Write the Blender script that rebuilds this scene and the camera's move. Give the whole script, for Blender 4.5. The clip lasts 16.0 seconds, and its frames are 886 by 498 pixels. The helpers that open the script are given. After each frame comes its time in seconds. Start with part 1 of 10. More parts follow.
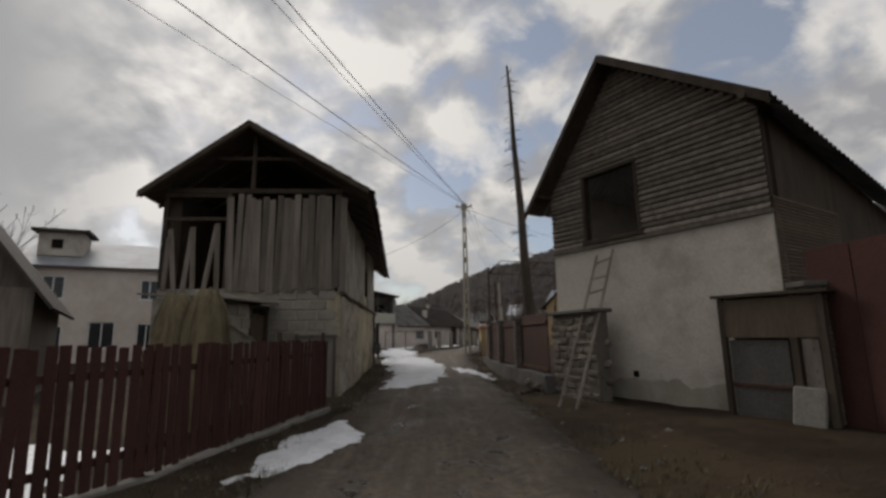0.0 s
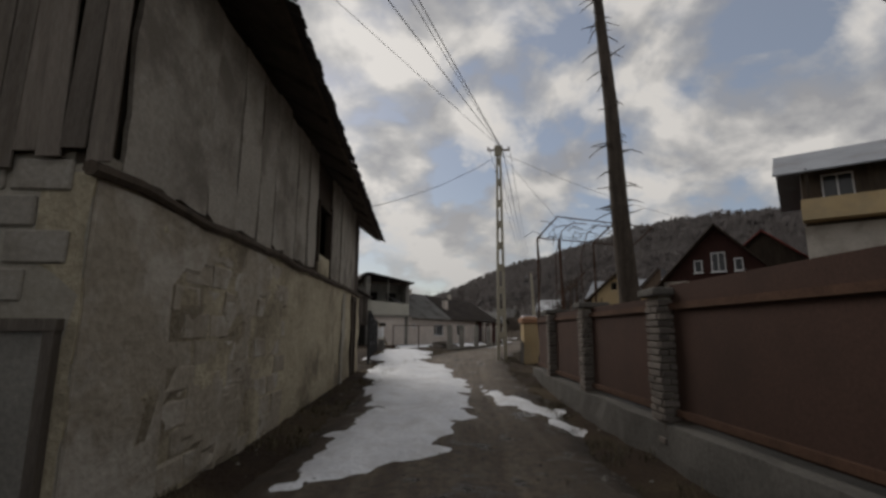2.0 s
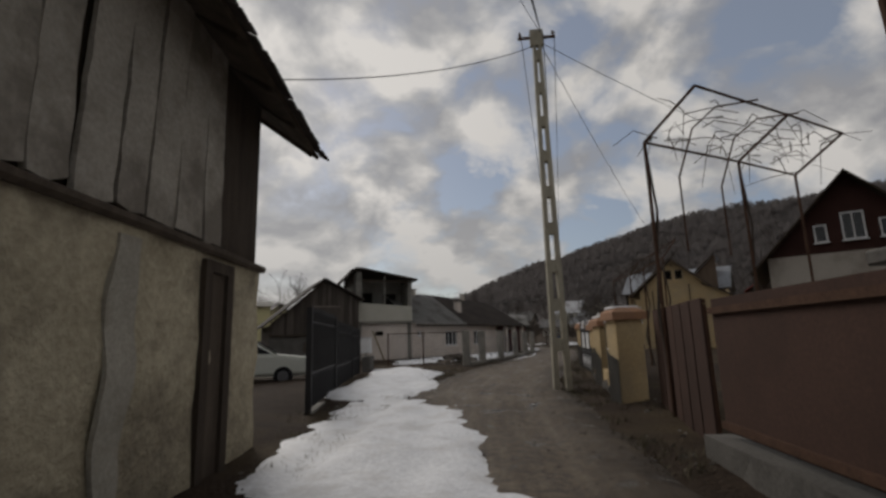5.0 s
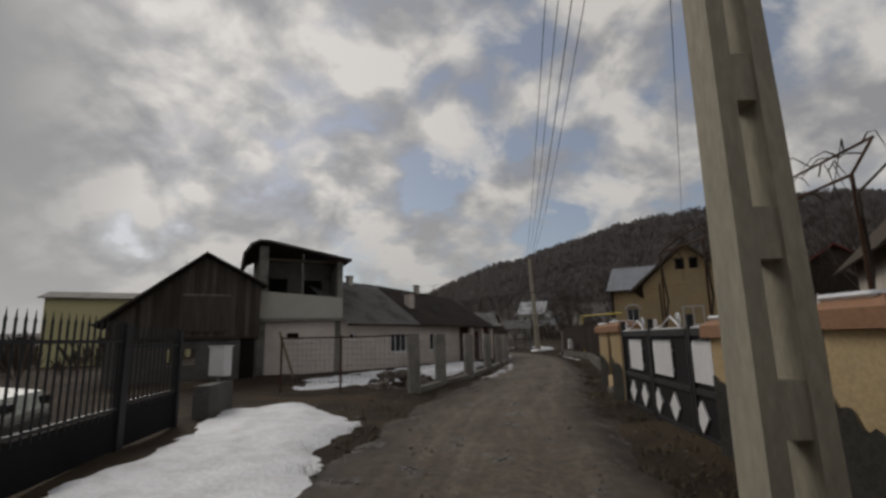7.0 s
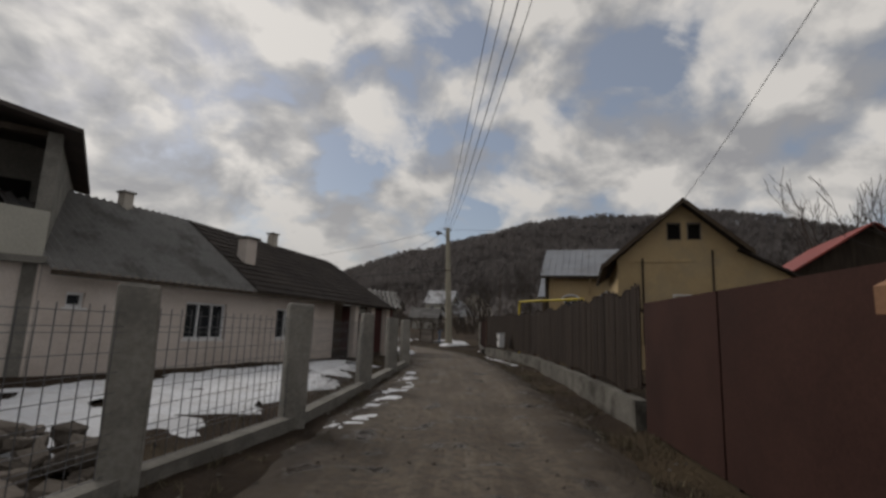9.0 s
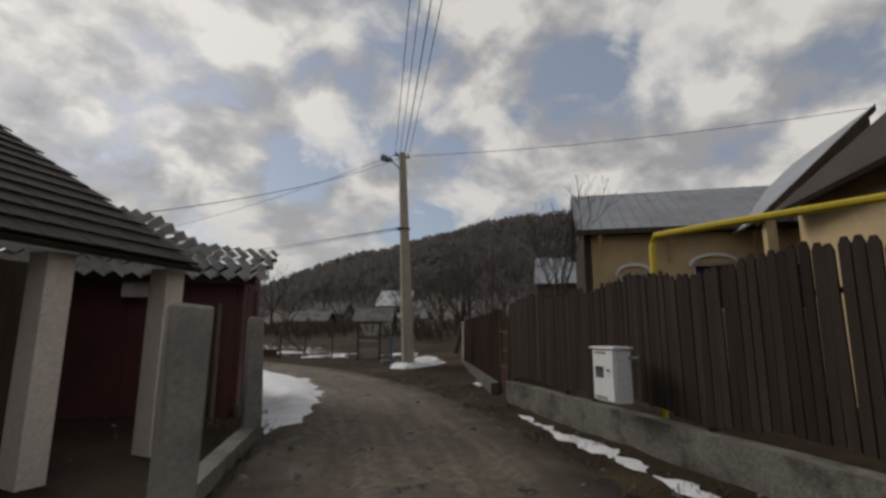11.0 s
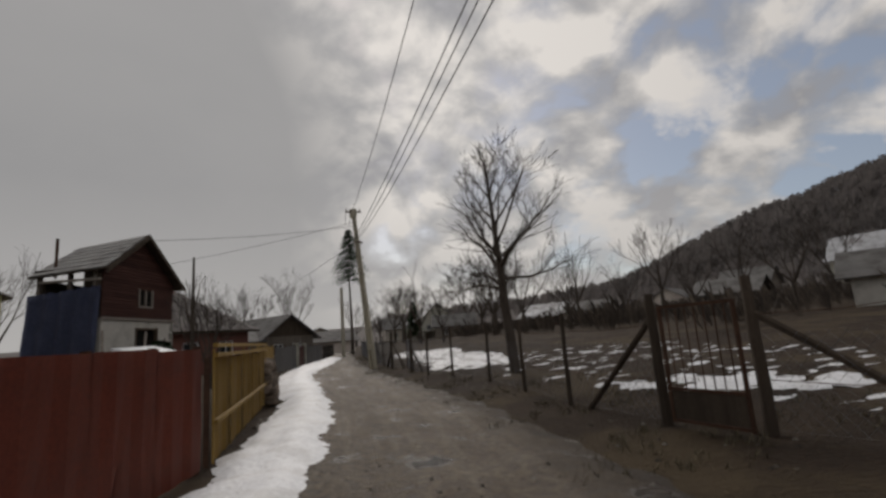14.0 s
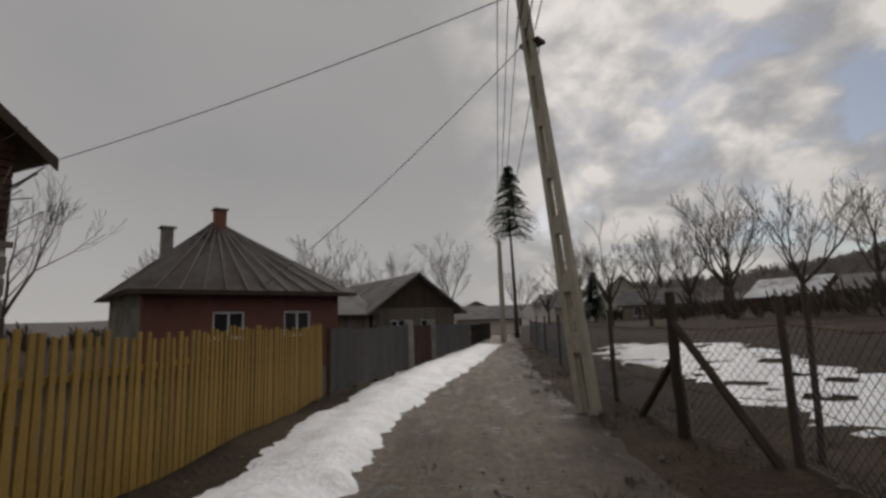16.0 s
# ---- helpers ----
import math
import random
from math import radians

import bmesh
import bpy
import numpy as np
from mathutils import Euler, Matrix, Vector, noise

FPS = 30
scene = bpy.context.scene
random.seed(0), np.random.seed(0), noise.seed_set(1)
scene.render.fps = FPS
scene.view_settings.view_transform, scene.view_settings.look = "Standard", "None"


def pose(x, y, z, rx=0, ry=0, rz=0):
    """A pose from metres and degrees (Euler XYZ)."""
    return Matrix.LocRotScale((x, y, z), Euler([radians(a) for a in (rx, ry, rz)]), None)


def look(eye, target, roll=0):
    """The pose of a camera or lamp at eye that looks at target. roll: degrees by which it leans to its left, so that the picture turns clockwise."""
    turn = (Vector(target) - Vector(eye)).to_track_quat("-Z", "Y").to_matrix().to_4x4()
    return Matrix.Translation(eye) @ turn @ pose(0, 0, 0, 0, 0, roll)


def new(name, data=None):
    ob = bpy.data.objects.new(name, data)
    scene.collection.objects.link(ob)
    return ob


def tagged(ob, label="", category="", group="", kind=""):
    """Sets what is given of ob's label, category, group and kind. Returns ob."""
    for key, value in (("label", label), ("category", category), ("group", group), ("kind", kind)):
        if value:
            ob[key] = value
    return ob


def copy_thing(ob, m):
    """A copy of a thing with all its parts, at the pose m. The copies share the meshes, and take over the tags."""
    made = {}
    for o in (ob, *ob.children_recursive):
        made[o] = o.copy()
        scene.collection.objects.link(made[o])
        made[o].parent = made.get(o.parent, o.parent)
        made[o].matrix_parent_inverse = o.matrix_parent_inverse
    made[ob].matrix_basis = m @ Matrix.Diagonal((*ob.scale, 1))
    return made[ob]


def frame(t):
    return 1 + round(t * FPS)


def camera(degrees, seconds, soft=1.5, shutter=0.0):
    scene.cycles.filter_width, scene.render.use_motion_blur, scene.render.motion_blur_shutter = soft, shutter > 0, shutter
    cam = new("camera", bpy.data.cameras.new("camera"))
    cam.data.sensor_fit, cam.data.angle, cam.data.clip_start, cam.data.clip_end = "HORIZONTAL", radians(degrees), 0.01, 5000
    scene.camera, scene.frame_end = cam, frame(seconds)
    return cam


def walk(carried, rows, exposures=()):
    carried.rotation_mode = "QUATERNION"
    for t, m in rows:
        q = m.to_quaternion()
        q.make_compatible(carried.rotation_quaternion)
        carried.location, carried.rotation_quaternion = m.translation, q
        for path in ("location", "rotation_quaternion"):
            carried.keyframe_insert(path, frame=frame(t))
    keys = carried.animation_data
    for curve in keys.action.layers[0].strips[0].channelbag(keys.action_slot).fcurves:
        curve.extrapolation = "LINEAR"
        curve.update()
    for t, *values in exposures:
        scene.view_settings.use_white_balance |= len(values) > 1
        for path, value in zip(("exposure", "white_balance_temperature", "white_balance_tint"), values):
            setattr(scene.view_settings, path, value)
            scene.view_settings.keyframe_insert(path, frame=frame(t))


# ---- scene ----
cam = camera(84.9, 16.0, soft=2.9)
PATH = [
    (0, (-0.000, -0.000, 1.177), (-0.000, 4.921, 2.060), -0.91),
    (0.5, (-0.037, 2.520, 1.150), (-0.168, 7.444, 2.010), 0.68),
    (1, (-0.025, 4.897, 1.173), (-0.219, 9.830, 1.961), -0.14),
    (1.5, (0.014, 7.110, 1.187), (-0.205, 12.036, 2.019), 0.05),
    (2, (-0.021, 9.027, 1.181), (-0.276, 13.949, 2.022), 0.33),
    (2.5, (-0.095, 10.569, 1.182), (-0.427, 15.476, 2.082), 0.50),
    (3, (-0.149, 11.605, 1.170), (-0.539, 16.503, 2.099), -0.05),
    (3.5, (-0.170, 12.613, 1.180), (-0.601, 17.502, 2.135), -0.62),
    (4, (-0.305, 13.853, 1.238), (-0.740, 18.734, 2.234), -0.66),
    (4.2, (-0.352, 14.385, 1.232), (-0.788, 19.267, 2.220), -0.88),
    (6.3, (-0.577, 24.372, 1.403), (-0.726, 29.302, 2.223), -1.89),
    (6.5, (-0.597, 25.152, 1.426), (-0.685, 30.083, 2.251), -1.39),
    (7, (-0.441, 27.012, 1.456), (-0.395, 31.928, 2.369), -1.35),
    (7.5, (-0.272, 29.445, 1.427), (-0.027, 34.349, 2.371), -1.23),
    (8, (0.030, 32.298, 1.402), (0.445, 37.208, 2.249), -1.72),
    (8.5, (0.476, 35.287, 1.406), (1.133, 40.178, 2.208), 0.81),
    (9, (1.168, 38.384, 1.370), (2.115, 43.227, 2.180), 2.16),
    (9.2, (1.414, 39.618, 1.355), (2.477, 44.431, 2.195), 2.48),
    (11.3, (5.083, 56.983, 1.426), (6.486, 61.703, 2.293), 0.13),
    (11.5, (5.398, 58.345, 1.438), (6.677, 63.102, 2.293), -0.68),
    (12, (5.924, 61.787, 1.433), (6.692, 66.661, 2.241), -2.40),
    (12.5, (6.061, 65.320, 1.436), (6.092, 70.252, 2.259), -1.62),
    (13, (5.348, 68.927, 1.416), (4.669, 73.810, 2.249), -0.77),
    (13.2, (5.062, 70.457, 1.336), (4.140, 75.307, 2.126), -1.20),
    (13.5, (4.560, 72.797, 1.366), (3.100, 77.506, 2.202), -1.81),
    (14, (3.171, 76.690, 1.383), (0.978, 81.098, 2.253), -4.25),
    (14.5, (1.217, 80.262, 1.428), (-1.584, 84.335, 2.181), -4.58),
    (15, (-1.171, 83.395, 1.433), (-4.311, 87.208, 2.208), -4.68),
    (15.5, (-3.790, 86.535, 1.406), (-7.152, 90.156, 2.170), -3.65),
    (16, (-6.893, 89.606, 1.439), (-10.433, 93.058, 2.183), -1.94),
]
walk(cam, [(t, look(eye, target, roll)) for t, eye, target, roll in PATH], exposures=[(0.0, 0.29, 6500, 11.5), (0.6, 0.22, 6500, 11.5), (1.2, 0.22, 6500, 11.5), (2.8, 0.03, 6480, 11.5), (7.5, -0.03, 6500, 11.5), (9.0, 0.10, 6500, 11.5), (11.5, 0.2, 6500, 11.5), (12.6, 0.08, 6550, 12), (16.0, 0.08, 6600, 12.5)])

# ---- world, sun, exposure ----
world = bpy.data.worlds.new("winter_sky")
scene.world = world
world.use_nodes = True
wn, wl = world.node_tree.nodes, world.node_tree.links
wn.clear()


SUN_ELEVATION, SUN_AZIMUTH = 34.0, -38.0      # azimuth from +y, to the right
sky = wn.new("ShaderNodeTexSky")
sky.sky_type = "NISHITA"
sky.sun_disc = False
sky.sun_elevation = radians(SUN_ELEVATION)
sky.sun_rotation = radians(SUN_AZIMUTH)
sky.dust_density = 1.0
tc = wn.new("ShaderNodeTexCoord")
sep = wn.new("ShaderNodeSeparateXYZ")
wl.new(tc.outputs["Generated"], sep.inputs[0])


def wmath(op, a, b=None, clamp=False):
    n = wn.new("ShaderNodeMath")
    n.operation = op
    n.use_clamp = clamp
    for i, v in enumerate((a, b)):
        if v is None:
            continue
        if isinstance(v, (int, float)):
            n.inputs[i].default_value = v
        else:
            wl.new(v, n.inputs[i])
    return n.outputs[0]


zpos = wmath("MAXIMUM", sep.outputs[2], 0.0)
den = wmath("ADD", zpos, 0.55)
cx, cy = wmath("DIVIDE", sep.outputs[0], den), wmath("DIVIDE", sep.outputs[1], den)
comb = wn.new("ShaderNodeCombineXYZ")
wl.new(cx, comb.inputs[0])
wl.new(cy, comb.inputs[1])


def wnoise(scale, detail, rough, dist=0.0, off=(0, 0, 0)):
    m = wn.new("ShaderNodeMapping")
    m.inputs["Location"].default_value = off
    wl.new(comb.outputs[0], m.inputs[0])
    n = wn.new("ShaderNodeTexNoise")
    n.inputs["Scale"].default_value = scale
    n.inputs["Detail"].default_value = detail
    n.inputs["Roughness"].default_value = rough
    n.inputs["Distortion"].default_value = dist
    wl.new(m.outputs[0], n.inputs["Vector"])
    return n.outputs["Fac"]


def wramp(fac, stops):
    r = wn.new("ShaderNodeValToRGB")
    e = r.color_ramp.elements
    for i, (p, c) in enumerate(stops):
        q = e[i] if i < 2 else e.new(p)
        q.position = p
        q.color = (c, c, c, 1) if isinstance(c, (int, float)) else (*c, 1)
    wl.new(fac, r.inputs[0])
    return r.outputs[0]


def wmix(fac, a, b):
    n = wn.new("ShaderNodeMix")
    n.data_type = "RGBA"
    for s, v in ((n.inputs[0], fac), (n.inputs[6], a), (n.inputs[7], b)):
        if isinstance(v, (int, float)):
            s.default_value = v
        elif isinstance(v, tuple):
            s.default_value = (*v, 1)
        else:
            wl.new(v, s)
    return n.outputs[2]


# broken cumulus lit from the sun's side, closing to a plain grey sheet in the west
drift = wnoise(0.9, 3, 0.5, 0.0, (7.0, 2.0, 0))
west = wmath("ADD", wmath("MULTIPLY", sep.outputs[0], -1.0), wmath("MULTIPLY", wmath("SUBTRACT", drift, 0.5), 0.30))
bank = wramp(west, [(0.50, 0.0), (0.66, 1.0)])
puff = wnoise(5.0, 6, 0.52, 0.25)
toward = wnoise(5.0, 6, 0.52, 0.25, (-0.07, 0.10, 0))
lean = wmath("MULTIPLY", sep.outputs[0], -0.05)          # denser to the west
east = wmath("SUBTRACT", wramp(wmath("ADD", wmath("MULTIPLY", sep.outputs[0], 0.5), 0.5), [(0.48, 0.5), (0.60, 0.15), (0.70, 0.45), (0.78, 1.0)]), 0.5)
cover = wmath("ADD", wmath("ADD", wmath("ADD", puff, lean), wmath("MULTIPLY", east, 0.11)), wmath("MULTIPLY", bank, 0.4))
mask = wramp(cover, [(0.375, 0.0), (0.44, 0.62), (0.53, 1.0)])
shade = wmath("ADD", wmath("MULTIPLY", wmath("SUBTRACT", puff, toward), 2.6), wmath("SUBTRACT", 0.98, wmath("MULTIPLY", puff, 0.85)))
lit = wramp(shade, [(0.32, (0.285, 0.287, 0.295)), (0.52, (0.385, 0.382, 0.375)), (0.80, (0.60, 0.58, 0.545))])
sheet_tone = wmix(wnoise(1.3, 6, 0.55, 0.2, (2.0, 9.0, 0)), (0.25, 0.255, 0.26), (0.37, 0.367, 0.36))
grey = wmix(bank, lit, sheet_tone)
# thin cloud before the sun glows a little
aim = wn.new("ShaderNodeVectorMath")
aim.operation = "DOT_PRODUCT"
wl.new(tc.outputs["Generated"], aim.inputs[0])
aim.inputs[1].default_value = (math.sin(radians(SUN_AZIMUTH)) * math.cos(radians(SUN_ELEVATION)), math.cos(radians(SUN_AZIMUTH)) * math.cos(radians(SUN_ELEVATION)), math.sin(radians(SUN_ELEVATION)))
halo = wmath("MULTIPLY", wramp(aim.outputs["Value"], [(0.72, 0.0), (0.99, 1.0)]), wmath("SUBTRACT", 1.0, wmath("MULTIPLY", bank, 0.85)))
glow = wn.new("ShaderNodeVectorMath")
glow.operation = "SCALE"
wl.new(grey, glow.inputs[0])
wl.new(wmath("ADD", wmath("MULTIPLY", halo, 0.22), 0.95), glow.inputs["Scale"])
grey = glow.outputs[0]
pale = wmix(wramp(sep.outputs[2], [(0.02, 0.75), (0.30, 0.0)]), grey, (0.42, 0.415, 0.40))
bg_sky, bg_cloud = wn.new("ShaderNodeBackground"), wn.new("ShaderNodeBackground")
wl.new(wmix(0.45, sky.outputs[0], (4.0, 4.2, 4.5)), bg_sky.inputs[0])
bg_sky.inputs[1].default_value = 0.075
wl.new(pale, bg_cloud.inputs[0])
bg_cloud.inputs[1].default_value = 1.0
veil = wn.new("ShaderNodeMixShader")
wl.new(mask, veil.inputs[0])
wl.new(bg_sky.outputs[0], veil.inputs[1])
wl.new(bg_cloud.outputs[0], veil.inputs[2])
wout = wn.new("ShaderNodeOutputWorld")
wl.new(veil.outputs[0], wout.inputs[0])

sun_data = bpy.data.lights.new("sun", "SUN")
sun_data.energy = 1.3
sun_data.angle = radians(25)
sun_data.color = (1.0, 0.95, 0.88)
sun = new("sun", sun_data)
az, el = radians(SUN_AZIMUTH), radians(SUN_ELEVATION)
sun.matrix_world = look((0, 0, 0), (-math.sin(az) * math.cos(el), -math.cos(az) * math.cos(el), -math.sin(el)))

# ---- materials ----
def new_mat(name):
    m = bpy.data.materials.new(name)
    m.use_nodes = True
    return m, m.node_tree.nodes, m.node_tree.links


def mat(name, dark, light, rough=0.85, scale=3.0, fine=40.0, bump=0.3, stretch=(1, 1, 1), stain=None, stain_scale=0.8,
        stain_amount=0.5, metal=0.0, rand=0.0, depth=0.01):
    """Two-tone noise at two scales, an optional stain colour in large patches, bump, and a random shift per object."""
    m, n, l = new_mat(name)
    b = n["Principled BSDF"]
    b.inputs["Metallic"].default_value = metal
    b.inputs["Specular IOR Level"].default_value = 0.12 if rough > 0.82 else 0.4
    tcn = n.new("ShaderNodeTexCoord")
    mp = n.new("ShaderNodeMapping")
    mp.inputs["Scale"].default_value = stretch
    l.new(tcn.outputs["Object"], mp.inputs[0])
    info = n.new("ShaderNodeObjectInfo")
    off = n.new("ShaderNodeVectorMath")
    off.operation = "MULTIPLY_ADD"
    off.inputs[1].default_value = (17, 31, 23)
    l.new(info.outputs["Random"], off.inputs[0])
    l.new(mp.outputs[0], off.inputs[2])
    vec = off.outputs[0]

    def tex(s, d=6, r=0.6):
        t = n.new("ShaderNodeTexNoise")
        t.inputs["Scale"].default_value = s
        t.inputs["Detail"].default_value = d
        t.inputs["Roughness"].default_value = r
        l.new(vec, t.inputs["Vector"])
        return t.outputs["Fac"]

    def ramp(f, p0, p1, c0, c1):
        r = n.new("ShaderNodeValToRGB")
        e = r.color_ramp.elements
        e[0].position, e[1].position = p0, p1
        e[0].color, e[1].color = (*c0, 1), (*c1, 1)
        l.new(f, r.inputs[0])
        return r.outputs[0]

    def mix(f, a, c, mode="MIX"):
        x = n.new("ShaderNodeMix")
        x.data_type, x.blend_type = "RGBA", mode
        for s, v in ((x.inputs[0], f), (x.inputs[6], a), (x.inputs[7], c)):
            if isinstance(v, (int, float)):
                s.default_value = v
            elif isinstance(v, tuple):
                s.default_value = (*v, 1)
            else:
                l.new(v, s)
        return x.outputs[2]

    f_fine, f_big = tex(fine, 5), tex(scale, 8)
    col = ramp(f_big, 0.3, 0.7, dark, light)
    col = mix(0.38, col, ramp(f_fine, 0.25, 0.75, tuple(c * 0.55 for c in dark), tuple(min(1, c * 1.25) for c in light)))
    if stain:
        fs = ramp(tex(stain_scale, 10, 0.66), 0.48, 0.62, (0, 0, 0), (stain_amount,) * 3)
        col = mix(fs, col, stain)
    if rand:
        hv = n.new("ShaderNodeHueSaturation")
        mr = n.new("ShaderNodeMapRange")
        mr.inputs["To Min"].default_value, mr.inputs["To Max"].default_value = 1 - rand, 1 + rand
        l.new(info.outputs["Random"], mr.inputs["Value"])
        l.new(mr.outputs[0], hv.inputs["Value"])
        l.new(col, hv.inputs["Color"])
        col = hv.outputs[0]
    l.new(col, b.inputs["Base Color"])
    rr = n.new("ShaderNodeMapRange")
    rr.inputs["To Min"].default_value, rr.inputs["To Max"].default_value = max(0.05, rough - 0.12), min(1, rough + 0.1)
    l.new(f_fine, rr.inputs["Value"])
    l.new(rr.outputs[0], b.inputs["Roughness"])
    if bump:
        bp = n.new("ShaderNodeBump")
        bp.inputs["Strength"].default_value = bump
        bp.inputs["Distance"].default_value = depth
        l.new(f_fine, bp.inputs["Height"])
        l.new(bp.outputs[0], b.inputs["Normal"])
    return m


def mud_material():
    """Wet mud: streaks along the lane (UV: across, along), pale crushed stone, dark wet hollows."""
    m, n, l = new_mat("wet_mud")
    b = n["Principled BSDF"]
    uv = n.new("ShaderNodeUVMap")
    tcn = n.new("ShaderNodeTexCoord")

    def tex(vec, s, d, r, st=None):
        if st:
            mp = n.new("ShaderNodeMapping")
            mp.inputs["Scale"].default_value = st
            l.new(vec, mp.inputs[0])
            vec = mp.outputs[0]
        t = n.new("ShaderNodeTexNoise")
        t.inputs["Scale"].default_value, t.inputs["Detail"].default_value, t.inputs["Roughness"].default_value = s, d, r
        l.new(vec, t.inputs["Vector"])
        return t.outputs["Fac"]

    def ramp(f, stops):
        r = n.new("ShaderNodeValToRGB")
        for i, (p, c) in enumerate(stops):
            e = r.color_ramp.elements[i] if i < 2 else r.color_ramp.elements.new(p)
            e.position, e.color = p, (*c, 1)
        l.new(f, r.inputs[0])
        return r.outputs[0]

    def mix(f, a, c, mode="MIX"):
        x = n.new("ShaderNodeMix")
        x.data_type, x.blend_type = "RGBA", mode
        for q, v in ((x.inputs[0], f), (x.inputs[6], a), (x.inputs[7], c)):
            if isinstance(v, (int, float)):
                q.default_value = v
            elif isinstance(v, tuple):
                q.default_value = (*v, 1)
            else:
                l.new(v, q)
        return x.outputs[2]
    obj = tcn.outputs["Object"]
    streak = tex(uv.outputs[0], 1.0, 6, 0.6, (4.5, 0.30, 1))
    big = tex(obj, 0.55, 8, 0.62)
    clod = tex(obj, 9, 8, 0.72)
    grit = tex(obj, 70, 4, 0.7)
    wet = tex(obj, 1.6, 7, 0.6)
    col = ramp(streak, [(0.34, (0.090, 0.064, 0.042)), (0.52, (0.185, 0.145, 0.104)), (0.68, (0.30, 0.253, 0.195))])
    col = mix(0.5, col, ramp(big, [(0.32, (0.082, 0.059, 0.040)), (0.66, (0.24, 0.196, 0.146))]))
    col = mix(ramp(clod, [(0.40, (0.75, 0.75, 0.75)), (0.60, (0, 0, 0))]), col, (0.055, 0.042, 0.032))
    col = mix(ramp(grit, [(0.58, (0, 0, 0)), (0.72, (0.45, 0.45, 0.45))]), col, (0.26, 0.24, 0.21))
    hollow = ramp(wet, [(0.57, (0, 0, 0)), (0.66, (1, 1, 1))])
    col = mix(hollow, col, (0.045, 0.037, 0.029))
    b.inputs["Specular IOR Level"].default_value = 0.3
    # soil and dead grass creep in from both sides of the lane
    sx = n.new("ShaderNodeSeparateXYZ")
    l.new(uv.outputs[0], sx.inputs[0])
    ab = n.new("ShaderNodeMath")
    ab.operation = "ABSOLUTE"
    l.new(sx.outputs[0], ab.inputs[0])
    jit = n.new("ShaderNodeMath")
    jit.operation = "MULTIPLY_ADD"
    jit.inputs[1].default_value = 1.6
    l.new(tex(obj, 1.1, 8, 0.65), jit.inputs[0])
    l.new(ab.outputs[0], jit.inputs[2])
    soil = ramp(tex(obj, 0.9, 8, 0.6), [(0.3, (0.019, 0.013, 0.0085)), (0.5, (0.050, 0.035, 0.023)), (0.7, (0.085, 0.062, 0.037))])
    mr = n.new("ShaderNodeMapRange")
    mr.inputs["From Min"].default_value, mr.inputs["From Max"].default_value = 1.80, 2.45
    l.new(jit.outputs[0], mr.inputs["Value"])
    col = mix(mr.outputs[0], col, soil)
    l.new(col, b.inputs["Base Color"])
    l.new(mix(hollow, ramp(clod, [(0.3, (0.62, 0.62, 0.62)), (0.7, (0.92, 0.92, 0.92))]), (0.16, 0.16, 0.16)), b.inputs["Roughness"])
    h = n.new("ShaderNodeMath")
    h.operation = "MULTIPLY_ADD"
    h.inputs[1].default_value = 0.35
    l.new(grit, h.inputs[0])
    l.new(clod, h.inputs[2])
    bp = n.new("ShaderNodeBump")
    bp.inputs["Strength"].default_value, bp.inputs["Distance"].default_value = 0.9, 0.06
    l.new(h.outputs[0], bp.inputs["Height"])
    l.new(bp.outputs[0], b.inputs["Normal"])
    return m


M_MUD = mud_material()
M_DIRT = mat("dark_soil_and_dead_grass", (0.019, 0.013, 0.0085), (0.054, 0.037, 0.025), 0.95, 0.9, 16, 1.0, stain=(0.080, 0.059, 0.034), stain_scale=0.35, stain_amount=0.75, depth=0.06)
M_SNOW = mat("old_snow", (0.62, 0.63, 0.66), (0.82, 0.83, 0.85), 0.6, 1.5, 18, 0.5, stain=(0.45, 0.43, 0.41), stain_scale=2.2, stain_amount=0.45, depth=0.04)
# hill floor lightened along with its trees; distance haze is in this tone
M_FOREST = mat("leafless_forest_floor", (0.110, 0.098, 0.093), (0.150, 0.134, 0.126), 1.0, 0.02, 0.25, 0.5, depth=1.0)
M_PLASTER = mat("dirty_white_plaster", (0.42, 0.38, 0.33), (0.57, 0.525, 0.46), 0.9, 0.7, 30, 0.3, stain=(0.30, 0.262, 0.215), stain_scale=0.6, stain_amount=0.75)
M_PANEL = mat("smoke_grey_lime_panel", (0.255, 0.232, 0.202), (0.40, 0.365, 0.315), 0.92, 0.8, 22, 0.5, stain=(0.165, 0.145, 0.120), stain_scale=0.9, stain_amount=0.85, depth=0.02)
M_OLDPLASTER = mat("old_ochre_plaster", (0.27, 0.23, 0.16), (0.50, 0.44, 0.32), 0.95, 1.1, 16, 0.9, stain=(0.15, 0.125, 0.095), stain_scale=0.9, stain_amount=0.8, depth=0.04)
M_BLOCK = mat("grey_concrete_block", (0.22, 0.20, 0.172), (0.35, 0.322, 0.28), 0.95, 1.4, 26, 0.6, stain=(0.17, 0.148, 0.115), stain_scale=1.2, rand=0.12)
M_SKIM = mat("grey_cement_skim", (0.215, 0.185, 0.145), (0.37, 0.325, 0.26), 0.95, 0.9, 14, 0.9, stain=(0.47, 0.435, 0.38), stain_scale=1.3, stain_amount=0.7, depth=0.025)
M_MORTAR = mat("pale_mortar", (0.26, 0.24, 0.20), (0.39, 0.36, 0.305), 0.95, 2.0, 30, 0.7, stain=(0.19, 0.165, 0.13), stain_scale=0.9)
